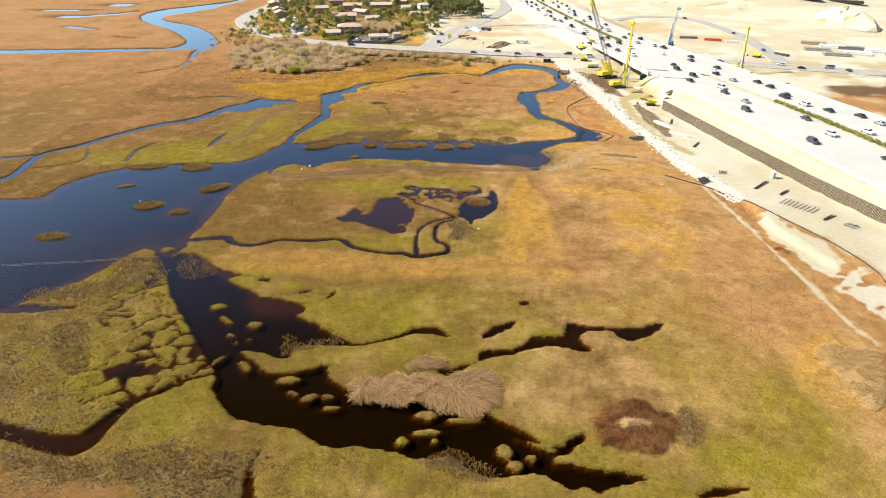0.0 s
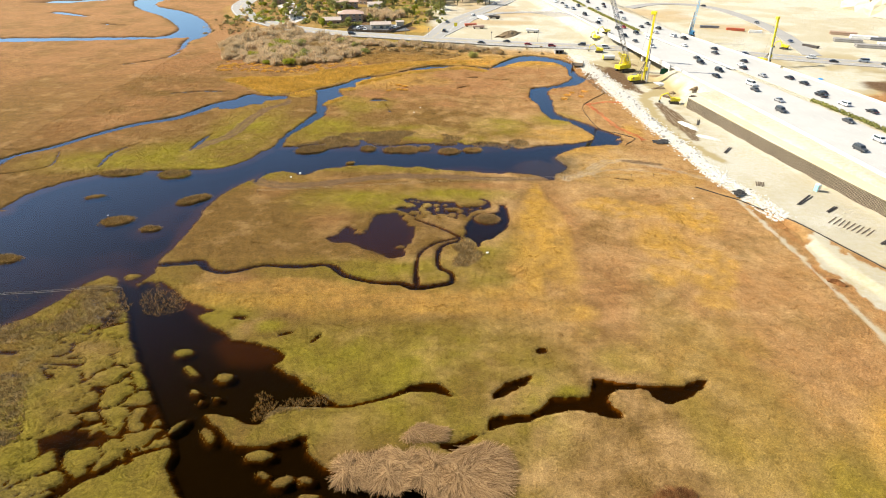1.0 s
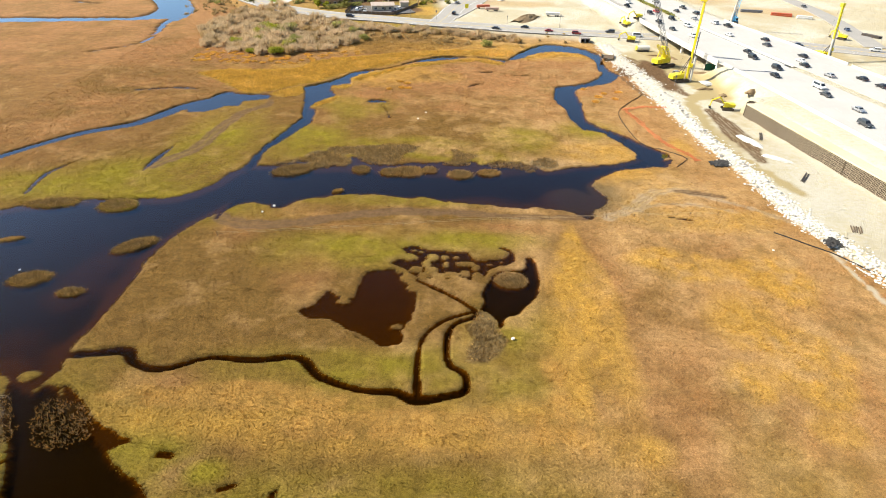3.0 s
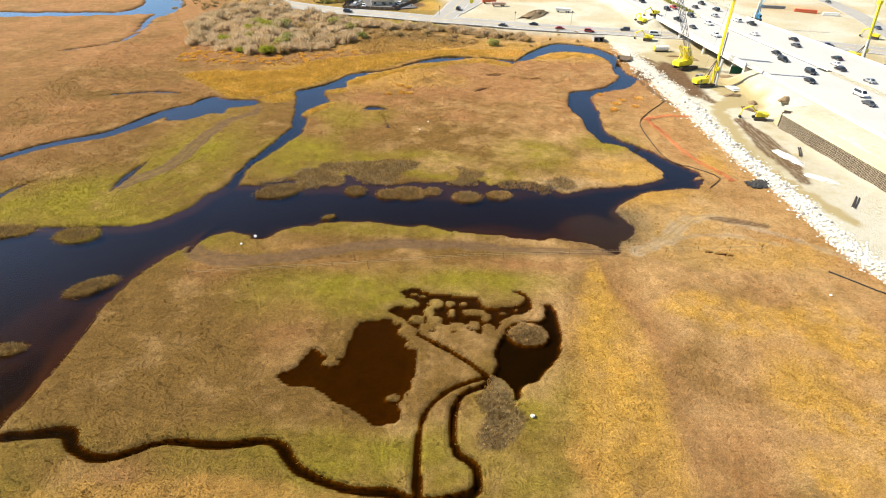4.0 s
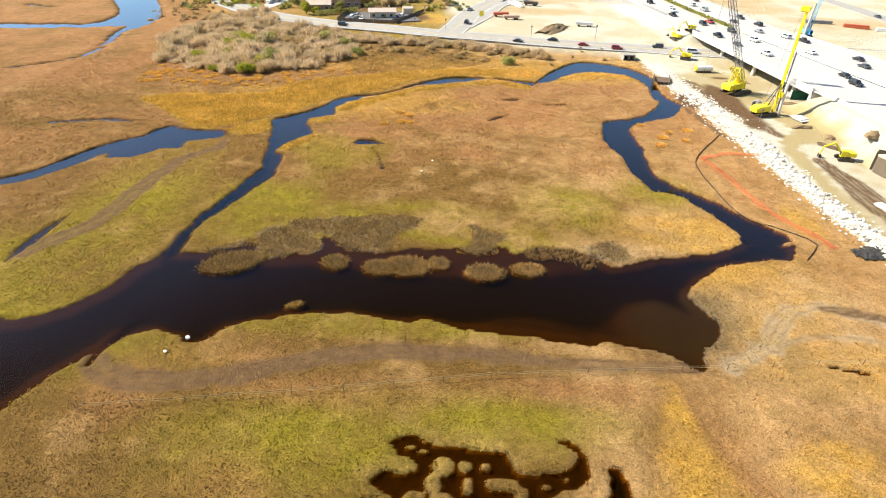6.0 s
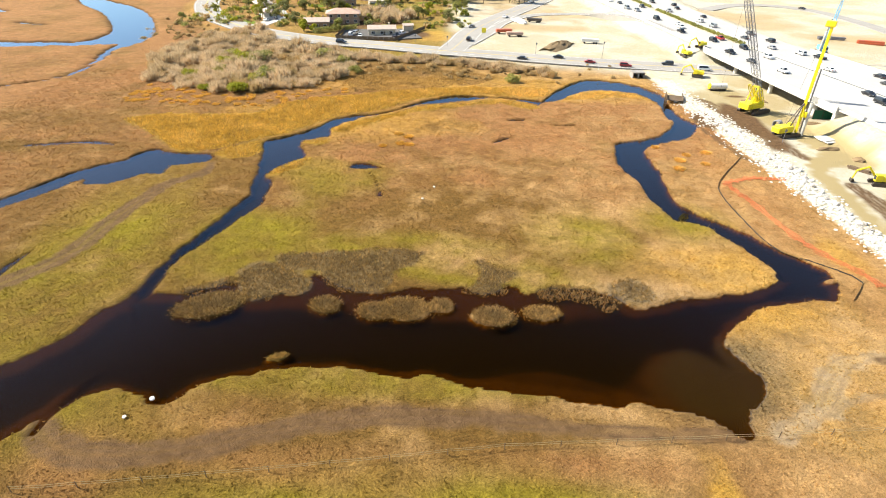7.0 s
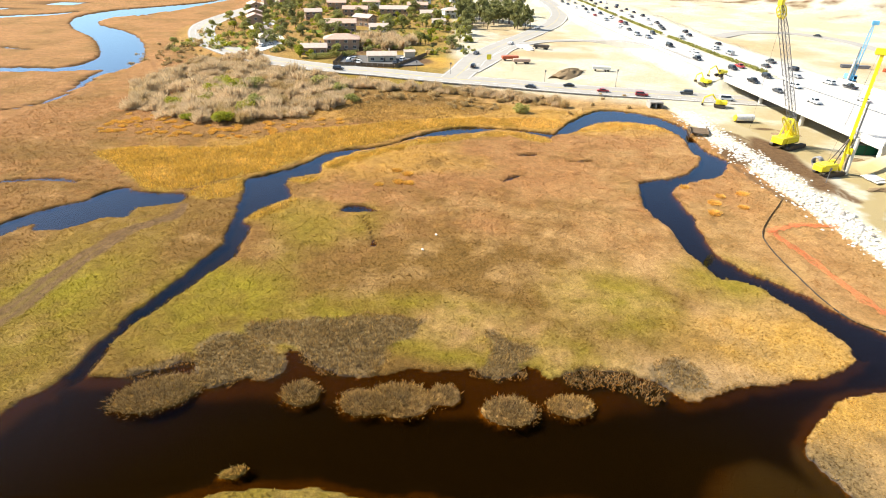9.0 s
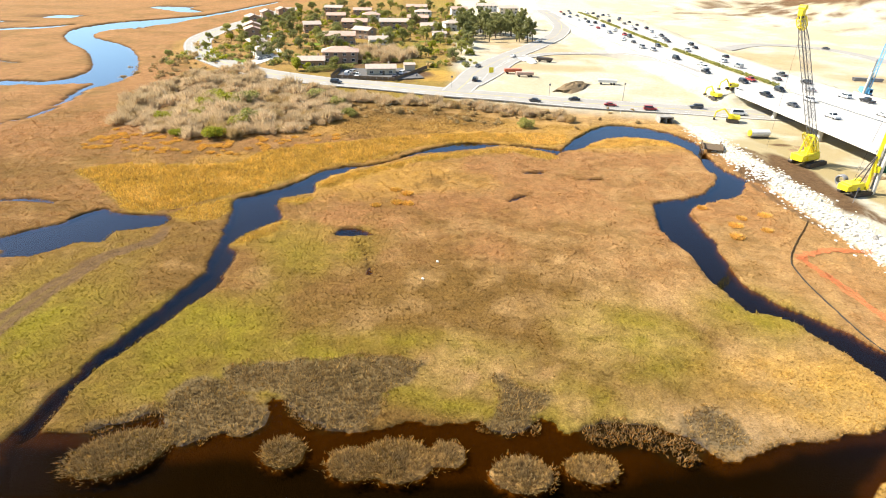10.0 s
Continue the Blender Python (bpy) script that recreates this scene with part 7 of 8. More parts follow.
def lattice(bm, a, b, half, bays, r, half2=None):
    """A square lattice boom from a to b."""
    a, b = Vector(a), Vector(b)
    q = (b - a).to_track_quat("Z", "Y")
    ux, uy = q @ Vector((1, 0, 0)), q @ Vector((0, 1, 0))
    half2 = half if half2 is None else half2
    rings = []
    for k in range(bays + 1):
        s = k / bays
        h = (half + (half2 - half) * s) * min(1.0, 0.35 + 4 * s, 0.35 + 4 * (1 - s))
        c = a.lerp(b, s)
        rings.append([c + ux * h + uy * h, c - ux * h + uy * h, c - ux * h - uy * h, c + ux * h - uy * h])
    for k in range(bays):
        for i in range(4):
            rod(bm, rings[k][i], rings[k + 1][i], r, 4)
            rod(bm, rings[k][i], rings[k + 1][(i + 1) % 4], r * 0.55, 3)
            rod(bm, rings[k][i], rings[k][(i + 1) % 4], r * 0.5, 3)
    return bm


def crawler(bm, x, length, wide, tall):
    """A crawler track with rounded ends and pads."""
    n = 18
    ring = []
    for k in range(n):
        t = 2 * math.pi * k / n
        ring.append(((length / 2 - tall / 2) * (1 if math.cos(t) > 0 else -1) + math.cos(t) * tall / 2, tall / 2 + math.sin(t) * tall / 2))
    solid(bm, [(x - wide / 2, y, z) for y, z in ring], [(x + wide / 2, y, z) for y, z in ring])
    for k in range(int(length / 0.4)):
        for z in (-0.03, tall - 0.02):
            box(bm, x, -length / 2 + tall / 2 + k * (length - tall) / (length / 0.4), z, wide + 0.04, 0.22, 0.06)
    return bm


def undercarriage(ob, gauge, length, wide, tall):
    for s in (-1, 1):
        part("crawler_track", crawler(bmesh.new(), s * gauge / 2, length, wide, tall), M_STEEL, ob, "dusty dark steel crawler track")
    part("turntable", rod(bmesh.new(), (0, 0, tall * 0.6), (0, 0, tall + 0.35), gauge * 0.32, 16), M_STEEL, ob)


def lattice_crane(m, boom_top, text):
    ob = thing("crawler_crane", m, text, "crane")
    inv = m.inverted()
    top = inv @ Vector(boom_top)
    undercarriage(ob, 5.2, 8.0, 1.1, 1.3)
    bm = box(bmesh.new(), 0, -1.2, 1.65, 3.3, 6.4, 1.9, bevel=0.12)
    box(bm, 1.75, -1.0, 1.8, 0.35, 5.4, 1.2)
    body = part("machinery_house", bm, M_YELLOW, ob, "bright yellow machinery house")
    part("counterweight", box(bmesh.new(), 0, -5.1, 1.7, 3.6, 1.6, 1.9, bevel=0.15), M_YELLOW, ob)
    cab = part("cab", box(bmesh.new(), -2.0, 2.2, 1.8, 1.2, 2.0, 2.2, bevel=0.12), M_YELLOW, ob)
    part("cab_window", box(bmesh.new(), -2.0, 3.21, 2.6, 1.0, 0.05, 1.1), M_GLASS, cab)
    for s in (-1.1, 1.1):
        part("gantry_leg", rod(bmesh.new(), (s, -3.6, 3.4), (s * 0.8, -2.2, 8.4), 0.22, 6), M_YELLOW, ob)
        part("gantry_leg", rod(bmesh.new(), (s, 1.2, 3.4), (s * 0.8, -2.2, 8.4), 0.20, 6), M_YELLOW, ob)
        part("gantry_brace", rod(bmesh.new(), (s, -0.5, 3.4), (s * 0.9, -2.9, 6.0), 0.14, 6), M_YELLOW, ob)
    part("gantry_beam", rod(bmesh.new(), (-0.9, -2.2, 8.4), (0.9, -2.2, 8.4), 0.25, 6), M_YELLOW, ob)
    bm = lattice(bmesh.new(), (0, 2.2, 2.2), top, 0.85, 26, 0.10)
    part("boom", bm, M_GREY_STEEL, ob, "grey steel lattice boom")
    part("back_mast", lattice(bmesh.new(), (0, 1.4, 2.6), (0, -6.2, 9.6), 0.55, 8, 0.11), M_YELLOW, ob, "yellow lattice back mast")
    part("boom_foot", lattice(bmesh.new(), (0, 2.2, 2.2), Vector((0, 2.2, 2.2)).lerp(top, 0.16), 0.95, 5, 0.13), M_YELLOW, ob, "yellow boom foot section")
    for s in (-1.75, 1.75):
        part("walkway", box(bmesh.new(), s * 1.05, -1.2, 1.7, 0.5, 6.0, 0.08), M_STEEL, ob)
    head = bmesh.new()
    lattice(head, Vector((0, 2.2, 2.2)).lerp(top, 0.9), top, 0.8, 4, 0.14)
    box(head, top.x, top.y, top.z - 0.3, 1.3, 1.3, 1.5, bevel=0.1)
    rod(head, (top.x - 0.9, top.y, top.z + 1.6), (top.x + 0.9, top.y, top.z + 1.6), 0.6, 12)
    part("boom_head", head, M_YELLOW, ob)
    bm = bmesh.new()
    for s in (-0.5, 0.5):
        rod(bm, (s, -2.2, 8.4), (top.x + s, top.y, top.z), 0.04, 4)
    rod(bm, (top.x + 0.9, top.y + 0.8, top.z), (top.x + 0.9, top.y + 0.8, 5), 0.03, 4)
    part("cable", bm, M_STEEL, ob)
    return ob


def drill_rig(m, mast_top, col, text, slim=False):
    ob = thing("drilling_rig", m, text, "drilling rig")
    top = m.inverted() @ Vector(mast_top)
    undercarriage(ob, 3.6, 6.2, 0.9, 1.1)
    part("machinery_house", box(bmesh.new(), 0, -1.6, 1.4, 2.9, 4.6, 1.8, bevel=0.12), col, ob)
    part("counterweight", box(bmesh.new(), 0, -4.3, 1.4, 2.8, 0.9, 1.5, bevel=0.12), col, ob)
    cab = part("cab", box(bmesh.new(), -1.2, 1.5, 1.4, 1.1, 1.7, 2.0, bevel=0.1), col, ob)
    part("cab_window", box(bmesh.new(), -1.2, 2.36, 2.1, 0.9, 0.05, 1.0), M_GLASS, cab)
    foot = Vector((0.3, 3.0, 0.8))
    d = (top - foot).normalized()
    q = d.to_track_quat("Z", "Y").to_matrix().to_4x4()
    L = (top - foot).length
    bm = lattice(bmesh.new(), foot, top, 0.5, 22, 0.09) if slim else box(bmesh.new(), 0, 0, 0, 0.85, 0.75, L, Matrix.Translation(foot) @ q, 0.06)
    for k in range(int(L / 1.6)):
        box(bm, 0, 0.42, 0.6 + k * 1.6, 0.95, 0.16, 0.22, Matrix.Translation(foot) @ q)
    mast = part("mast", bm, col, ob, "tall leaning leader mast")
    part("crown", box(bmesh.new(), 0.1, -0.4, L - 0.3, 1.3, 2.4, 1.5, Matrix.Translation(foot) @ q, 0.15), col, mast)
    part("kelly_bar", rod(bmesh.new(), foot + q.to_3x3() @ Vector((0, 0.95, 0.5)), foot + q.to_3x3() @ Vector((0, 0.95, L * 0.62)), 0.2, 10), M_GREY_STEEL, mast)
    part("drive_head", box(bmesh.new(), 0, 0.8, L * 0.16, 1.3, 1.2, 1.6, Matrix.Translation(foot) @ q, 0.12), col, mast)
    part("casing", rod(bmesh.new(), foot + Vector((1.3, 0.9, -0.7)), foot + d * 9 + Vector((1.3, 0.9, 0)), 0.45, 12), M_ROCK, ob, "pale steel casing")
    bm = bmesh.new()
    for s in (-0.8, 0.8):
        rod(bm, (s, -0.5, 3.0), foot + d * L * 0.32, 0.14, 6)
    part("stay", bm, M_STEEL, ob)
    bm = bmesh.new()
    rod(bm, foot + d * L + Vector((0, -1.2, 0)), (0, -2.0, 3.2), 0.03, 4)
    part("cable", bm, M_STEEL, ob)
    return ob


def excavator(x, y, turn, text, reach=1.0):
    ob = thing("excavator", pose(x, y, ground_at(x, y), 0, 0, turn), text, "excavator", "earth movers on the site")
    undercarriage(ob, 2.4, 4.0, 0.6, 0.9)
    part("body", box(bmesh.new(), 0.2, -0.7, 1.15, 2.5, 3.0, 1.2, bevel=0.15), M_YELLOW, ob)
    cab = part("cab", box(bmesh.new(), -0.75, 0.9, 1.15, 1.0, 1.5, 1.7, bevel=0.1), M_YELLOW, ob)
    part("cab_window", box(bmesh.new(), -0.75, 1.66, 1.6, 0.85, 0.05, 1.0), M_GLASS, cab)
    bm = bmesh.new()
    pts = [(0.3, 0.9, 1.6), (0.3, 3.2 * reach, 4.2), (0.3, 5.6 * reach, 3.0)]
    for a, b in zip(pts[:-1], pts[1:]):
        rod(bm, a, b, 0.26, 6)
    arm = part("boom", bm, M_YELLOW, ob)
    part("stick", rod(bmesh.new(), pts[-1], (0.3, 5.9 * reach, 0.9), 0.2, 6), M_YELLOW, arm)
    b = bmesh.new()
    solid(b, [(-0.3, 5.4 * reach, 0.15), (-0.3, 6.2 * reach, 0.2), (-0.3, 6.1 * reach, 1.0), (-0.3, 5.6 * reach, 0.9)], [(0.9, 5.4 * reach, 0.15), (0.9, 6.2 * reach, 0.2), (0.9, 6.1 * reach, 1.0), (0.9, 5.6 * reach, 0.9)])
    part("bucket", b, M_STEEL, arm)
    return ob


lattice_crane(pose(90.7, 308.7, ground_at(90.7, 308.7), 0, 0, -60), (76.8, 308.2, 40), "large yellow crawler crane with a raised grey lattice boom")
drill_rig(pose(90.5, 286.5, ground_at(90.5, 286.5), 0, 0, -70), (93.2, 287.4, 31.5), M_YELLOW, "yellow drilling rig with a tall mast beside the bridge")
drill_rig(pose(169.4, 325.9, ground_at(169.4, 325.9), 0, 0, 200), (170.4, 326.8, 24), M_YELLOW, "yellow piling rig on the far side of the freeway")
drill_rig(pose(150, 381.7, ground_at(150, 381.7), 0, 0, 160), (149.5, 378.6, 28), M_BLUE, "light blue piling rig beyond the freeway", True)
for x, y, turn in ((87.2, 350.7, 70), (91.5, 378.5, 20), (97.4, 379.3, 110), (96.3, 253, 80), (197.7, 361.1, 40)):
    excavator(x, y, turn, "small yellow excavator on pale bare soil")

# spools, tanks and stacked things near the rigs
spool = thing("cable_spool", pose(90.8, 293, ground_at(90.8, 293), 0, 0, 30), "grey-blue coil of hose on the ground", "spool")
for k in range(3):
    b = bmesh.new()
    rings = []
    for j in range(20):
        t = 2 * math.pi * j / 20
        rings.append([b.verts.new((k * 0.55 - 0.5 + 0.24 * math.cos(u), math.cos(t) * (1.1 + 0.24 * math.sin(u)), 1.2 + math.sin(t) * (1.1 + 0.24 * math.sin(u)))) for u in (i * math.pi / 4 for i in range(8))])
    for j in range(20):
        for i in range(8):
            b.faces.new((rings[j][i], rings[j][(i + 1) % 8], rings[(j + 1) % 20][(i + 1) % 8], rings[(j + 1) % 20][i]))
    part("coil", b, M_GREY_STEEL, spool)
screen = thing("site_screen", pose(0, 0, 0), "dark green sheet screen under the bridge", "screen")
gm = mesh_of(box(bmesh.new(), 0, 0, 0, 2.9, 0.06, 3.2), "sheet", M_GREEN_SHEET)
pm = mesh_of(box(bmesh.new(), 0, 0, 0, 0.14, 0.14, 3.4), "post", M_STEEL)
for k in range(5):
    part("sheet", gm, None, screen, at=pose(108.0 + 3 * k, 302.8 + 0.1 * k, 1.0, 0, 0, 2))
    part("post", pm, None, screen, at=pose(106.5 + 3 * k, 302.7 + 0.1 * k, 1.0))


def box_pile(x, y, turn, n, size, mat, name, text, cat, gap=0.1):
    """Long pieces lying side by side and on one another."""
    ob = thing(name, pose(x, y, ground_at(x, y) + 0.02, 0, 0, turn), text, cat)
    me = mesh_of(box(bmesh.new(), 0, 0, 0, *size, bevel=min(size) * 0.12), "beam", mat)
    for k in range(n):
        row, lev = k % max(1, (n + 1) // 2), k // max(1, (n + 1) // 2)
        part("beam", me, None, ob, at=pose(float(sr.uniform(-0.3, 0.3)), row * (size[1] + gap) + lev * size[1] / 2, lev * size[2], 0, 0, float(sr.uniform(-1.5, 1.5))))
    return ob


box_pile(193.3, 416.5, -20, 6, (11, 0.7, 0.8), M_RED, "beam_stack", "stack of red steel beams on bare soil", "steel beams")
box_pile(179.7, 425.4, -10, 6, (12, 0.6, 0.7), M_GREY_STEEL, "beam_stack", "stack of grey steel beams on bare soil", "steel beams")
box_pile(203.9, 409.8, -15, 4, (8, 0.8, 0.8), M_WHITE, "panel_stack", "stack of white panels on bare soil", "panels")
box_pile(215.4, 366.3, -60, 6, (9, 0.7, 0.6), M_STEEL, "beam_stack", "dark steel piles laid in a row", "steel piles")
for x, y, t, mat in ((257.5, 402.8, -25, M_TAN_WALL), (262.9, 390.2, -22, M_WHITE), (272.5, 385.6, -22, M_GREY_STEEL), (247.1, 380.9, -20, M_GREY_ROCK), (250.5, 364.5, -20, M_GREY_ROCK), (266.1, 367.7, -20, M_WHITE), (284.8, 375.8, -20, M_WHITE), (289.2, 362.4, -22, M_GREY_STEEL)):
    box_pile(x, y, t, 8, (15, 1.1, 0.9), mat, "pile_stack", "long stack of building material on the far site", "stacked material")
for x, y, t in ((361.9, 653.9, -32), (372, 610, -32), (347.8, 584.7, -18), (385, 580, -30), (420, 700, -20)):
    box_pile(x, y, t, 8, (34, 1.6, 1.2), M_STEEL, "pile_stack", "long dark stack of piles far away", "stacked material")


def laid_out(x, y, turn, n, size, gap, mat, name, text, cat, piece):
    """Lengths laid side by side on the ground, not quite parallel."""
    ob = thing(name, pose(x, y, ground_at(x, y) + 0.02, 0, 0, turn), text, cat)
    me = mesh_of(box(bmesh.new(), 0, 0, 0, *size, bevel=min(size) * 0.2), piece, mat)
    for k in range(n):
        part(piece, me, None, ob, at=pose(float(sr.uniform(-0.5, 0.5)), (k - n / 2) * gap, 0.03 * (k % 2), 0, 0, float(sr.uniform(-4, 4))))
    return ob


def pipe_bundle(a, b, n, radius, mat, text):
    """Thin pipes lying loose together."""
    ax, ay, bx, by = *a, *b
    length = math.hypot(bx - ax, by - ay)
    ob = thing("pipe_bundle", pose((ax + bx) / 2, (ay + by) / 2, ground_at((ax + bx) / 2, (ay + by) / 2), 0, 0, math.degrees(math.atan2(by - ay, bx - ax))), text, "pipes", "pipes on the site")
    for k in range(n):
        y, e = (k - n / 2) * radius * 2.6, float(sr.uniform(-0.4, 0.4))
        part("pipe", rod(bmesh.new(), (-length / 2 + e, y, radius), (length / 2 + e, y + float(sr.uniform(-0.3, 0.3)), radius), radius, 8), mat, ob)


laid_out(104.4, 146.0, 38, 9, (5.2, 0.22, 0.14), 1.1, M_WOOD, "timber_stack", "weathered timber lengths laid in a row on pale ground", "timber", "plank")
laid_out(93.5, 171.5, 66, 5, (3.2, 0.25, 0.16), 0.5, M_WOOD, "timber_stack", "few loose timber lengths on pale ground", "timber", "plank")
laid_out(112.0, 133.4, 20, 5, (3.0, 0.2, 0.12), 0.7, M_GREY_STEEL, "rebar_stack", "loose grey steel lengths by the wall", "steel lengths", "bar")
for a, b in (((103.4, 153.7), (107.6, 156.7)), ((97.7, 157.9), (104.2, 163.8)), ((106.7, 136.7), (111.1, 139.5)), ((93.5, 196.0), (97.5, 201.5)), ((95.5, 225), (98, 231))):
    pipe_bundle(a, b, 3, 0.13, M_STEEL, "dark steel pipes lying on the pale ground")
box_pile(100.7, 281.1, 15, 4, (5, 2.0, 0.25), M_CONCRETE, "slab_stack", "pale concrete slabs lying on the ground", "slabs")
box_pile(96.4, 261.1, -50, 5, (5, 0.4, 0.35), M_WOOD, "timber_stack", "loose timber lengths on pale ground", "timber")

toilet = thing("portable_toilet", pose(108, 167.1, ground_at(108, 167.1), 0, 0, 20), "pale blue-green portable toilet by the wall", "toilet")
part("cabin", box(bmesh.new(), 0, 0, 0, 1.2, 1.2, 2.1, bevel=0.06), worn("toilet_plastic", (0.25, 0.55, 0.55), (0.30, 0.62, 0.60), 0.5), toilet)
part("roof", rod(bmesh.new(), (0, 0, 2.1), (0, 0, 2.35), 0.8, 8, 0.4), M_WHITE, toilet)
part("door", box(bmesh.new(), 0, -0.62, 0.1, 0.85, 0.05, 1.8), M_WHITE, toilet)


def crumpled(name, x, y, a, b, h, mat, text, cat, seed, z=None):
    """A low heap with an uneven, faceted surface."""
    r2 = np.random.default_rng(seed)
    bm = bmesh.new()
    n, rings = 18, 5
    rows = []
    for k in range(rings + 1):
        q = 1 - k / rings
        row = []
        for i in range(n):
            t = 2 * math.pi * i / n
            w = 1 + 0.28 * math.sin(2 * t + seed) + 0.15 * float(r2.normal())
            row.append(bm.verts.new((math.cos(t) * a * q * w, math.sin(t) * b * q * w, h * (1 - q**1.6) * (0.85 + 0.25 * float(r2.random())) - (0.3 if k == 0 else 0))))
        rows.append(row)
    for r0, r1 in zip(rows[:-1], rows[1:]):
        for i in range(n):
            bm.faces.new((r0[i], r0[(i + 1) % n], r1[(i + 1) % n], r1[i]))
    bm.faces.new(rows[-1])
    ob = new(name, mesh_of(bm, name, mat))
    ob.matrix_basis = pose(x, y, ground_at(x, y) if z is None else z, 0, 0, seed * 37 % 360)
    return tagged(ob, text, cat)


def sheet_heap(x, y, long, wide, turn, n, mat, text, seed):
    """Folded lengths of sheeting thrown on one another, each with ridges and its own thickness."""
    r2 = np.random.default_rng(seed)
    ob = thing("crumpled_sheet", pose(x, y, ground_at(x, y) + 0.02, 0, 0, turn), text, "sheeting")
    for k in range(n):
        cx, cy, ang = float(r2.uniform(-0.32, 0.32)) * long, float(r2.uniform(-0.3, 0.3)) * wide, float(r2.normal(0, 0.5))
        L, W = long * float(r2.uniform(0.25, 0.5)), wide * float(r2.uniform(0.3, 0.55))
        bm = bmesh.new()
        tops, lows = [], []
        for i in range(8):
            for j in range(4):
                u, v = (i / 7 - 0.5) * L, (j / 3 - 0.5) * W * (1 + 0.35 * math.sin(i * 1.7 + k))
                z = 0.06 + 0.10 * k / n + 0.5 * abs(math.sin(i * 1.3 + k * 2.1 + 0.6 * j)) * float(r2.uniform(0.4, 1.0)) * (0.4 if j in (0, 3) else 1.0)
                p = (cx + u * math.cos(ang) - v * math.sin(ang), cy + u * math.sin(ang) + v * math.cos(ang))
                tops.append(bm.verts.new((*p, z)))
                lows.append(bm.verts.new((*p, z - 0.05)))
        q = lambda i, j: i * 4 + j
        for i in range(7):
            for j in range(3):
                ids = (q(i, j), q(i + 1, j), q(i + 1, j + 1), q(i, j + 1))
                bm.faces.new([tops[a] for a in ids])
                bm.faces.new([lows[a] for a in ids[::-1]])
        rim = [q(i, 0) for i in range(8)] + [q(7, j) for j in range(1, 4)] + [q(i, 3) for i in range(6, -1, -1)] + [q(0, j) for j in range(2, 0, -1)]
        for a, b in zip(rim, rim[1:] + rim[:1]):
            bm.faces.new((lows[a], lows[b], tops[b], tops[a]))
        part("fold", bm, mat, ob)


sheet_heap(86.8, 166.6, 9.0, 3.4, 30, 9, M_BLACK_SHEET, "heap of crumpled black sheeting on the bank", 1)
sheet_heap(78.2, 209.2, 10.0, 4.0, 18, 10, M_BLACK_SHEET, "heap of crumpled dark sheeting beside the rocks", 2)
crumpled("tarpaulin", 179.8, 282.1, 2.6, 1.4, 0.9, M_BLUE_SHEET, "blue tarpaulin over a heap", "tarpaulin", 3)
crumpled("tarpaulin", 181, 264, 4.2, 1.8, 1.3, M_BLUE_SHEET, "blue tarpaulin over a heap", "tarpaulin", 4)
crumpled("tarpaulin", 182.5, 296, 2.0, 1.0, 0.6, M_BLUE_SHEET, "pale blue tarpaulin on the ground", "tarpaulin", 5)
crumpled("earth_mound", 39.9, 397.5, 13, 5, 2.4, M_EARTH, "low brown earth mound beside the road", "earth mound", 6)
crumpled("sand_mound", 335.1, 493.8, 34, 20, 13, M_PALE_FILL, "large pale sand pile on the far site", "sand pile", 7)
crumpled("gravel_pile", 26.7, 458.3, 7, 4, 2.0, M_WHITE, "white gravel pile beside the ramp", "gravel pile", 8)
crumpled("earth_mound", 87.2, 121.5, 2.0, 1.6, 0.7, M_RUSTY, "small rust-brown heap beside the path", "heap", 9)
for mx, my, ma, mb, seed in ((93.5, 318, 4.5, 1.8, 12), (98, 322, 3.5, 1.6, 13), (104, 297, 4, 2, 14), (97, 276, 3.2, 1.5, 15), (108, 262, 4, 1.6, 16), (101, 268.5, 2.6, 1.4, 17)):
    crumpled("earth_mound", mx, my, ma, mb, 0.8, M_EARTH, "low brown earth heap on the works", "earth mound", seed)
tank = thing("water_tank", pose(88.5, 333.5, ground_at(88.5, 333.5), 0, 0, 5), "white tank with a yellow end on skids", "tank")
part("vessel", rod(bmesh.new(), (-3, 0, 1.5), (3, 0, 1.5), 1.1, 16), M_WHITE, tank, smooth=False)
part("end_cap", rod(bmesh.new(), (-3.4, 0, 1.5), (-3.0, 0, 1.5), 0.9, 16, 1.1), M_YELLOW, tank, "yellow end cap")
for ty in (-0.7, 0.7):
    part("skid", box(bmesh.new(), 0, ty, 0, 5.6, 0.3, 0.5), M_STEEL, tank)
crumpled("rubble_mound", 91.9, 224.1, 2.6, 5.5, 0.7, M_ROCK, "low heap of pale rubble in the dirt", "rubble", 10)
crumpled("rubble_mound", 94.2, 211, 2.0, 4.0, 0.6, M_ROCK, "low heap of pale rubble in the dirt", "rubble", 11)
for x, y, t, mat, nm, text in ((16.2, 425.3, 100, M_RED, "trailer", "rust-red flatbed trailer on the site"), (21.1, 417.9, 95, M_TILE, "trailer", "orange-brown trailer on the site"), (56, 406.2, 80, M_WHITE, "trailer", "white trailer on pale ground"), (34.8, 457, 70, M_STEEL, "trailer", "dark trailer by the ramp")):
    ob = thing(nm, pose(x, y, ground_at(x, y), 0, 0, t), text, "trailer", "trailers on the site")
    part("bed", box(bmesh.new(), 0, 0, 0.9, 2.4, 8, 1.3, bevel=0.06), mat, ob)
    for wx in (-1.0, 1.0):
        for wy in (-3.0, -1.8, 2.6):
            part("wheel", wheel_mesh, None, ob, at=pose(wx, wy, 0.45, 0, 0, 90) @ Matrix.Diagonal((1.3, 1.3, 1.3, 1)))

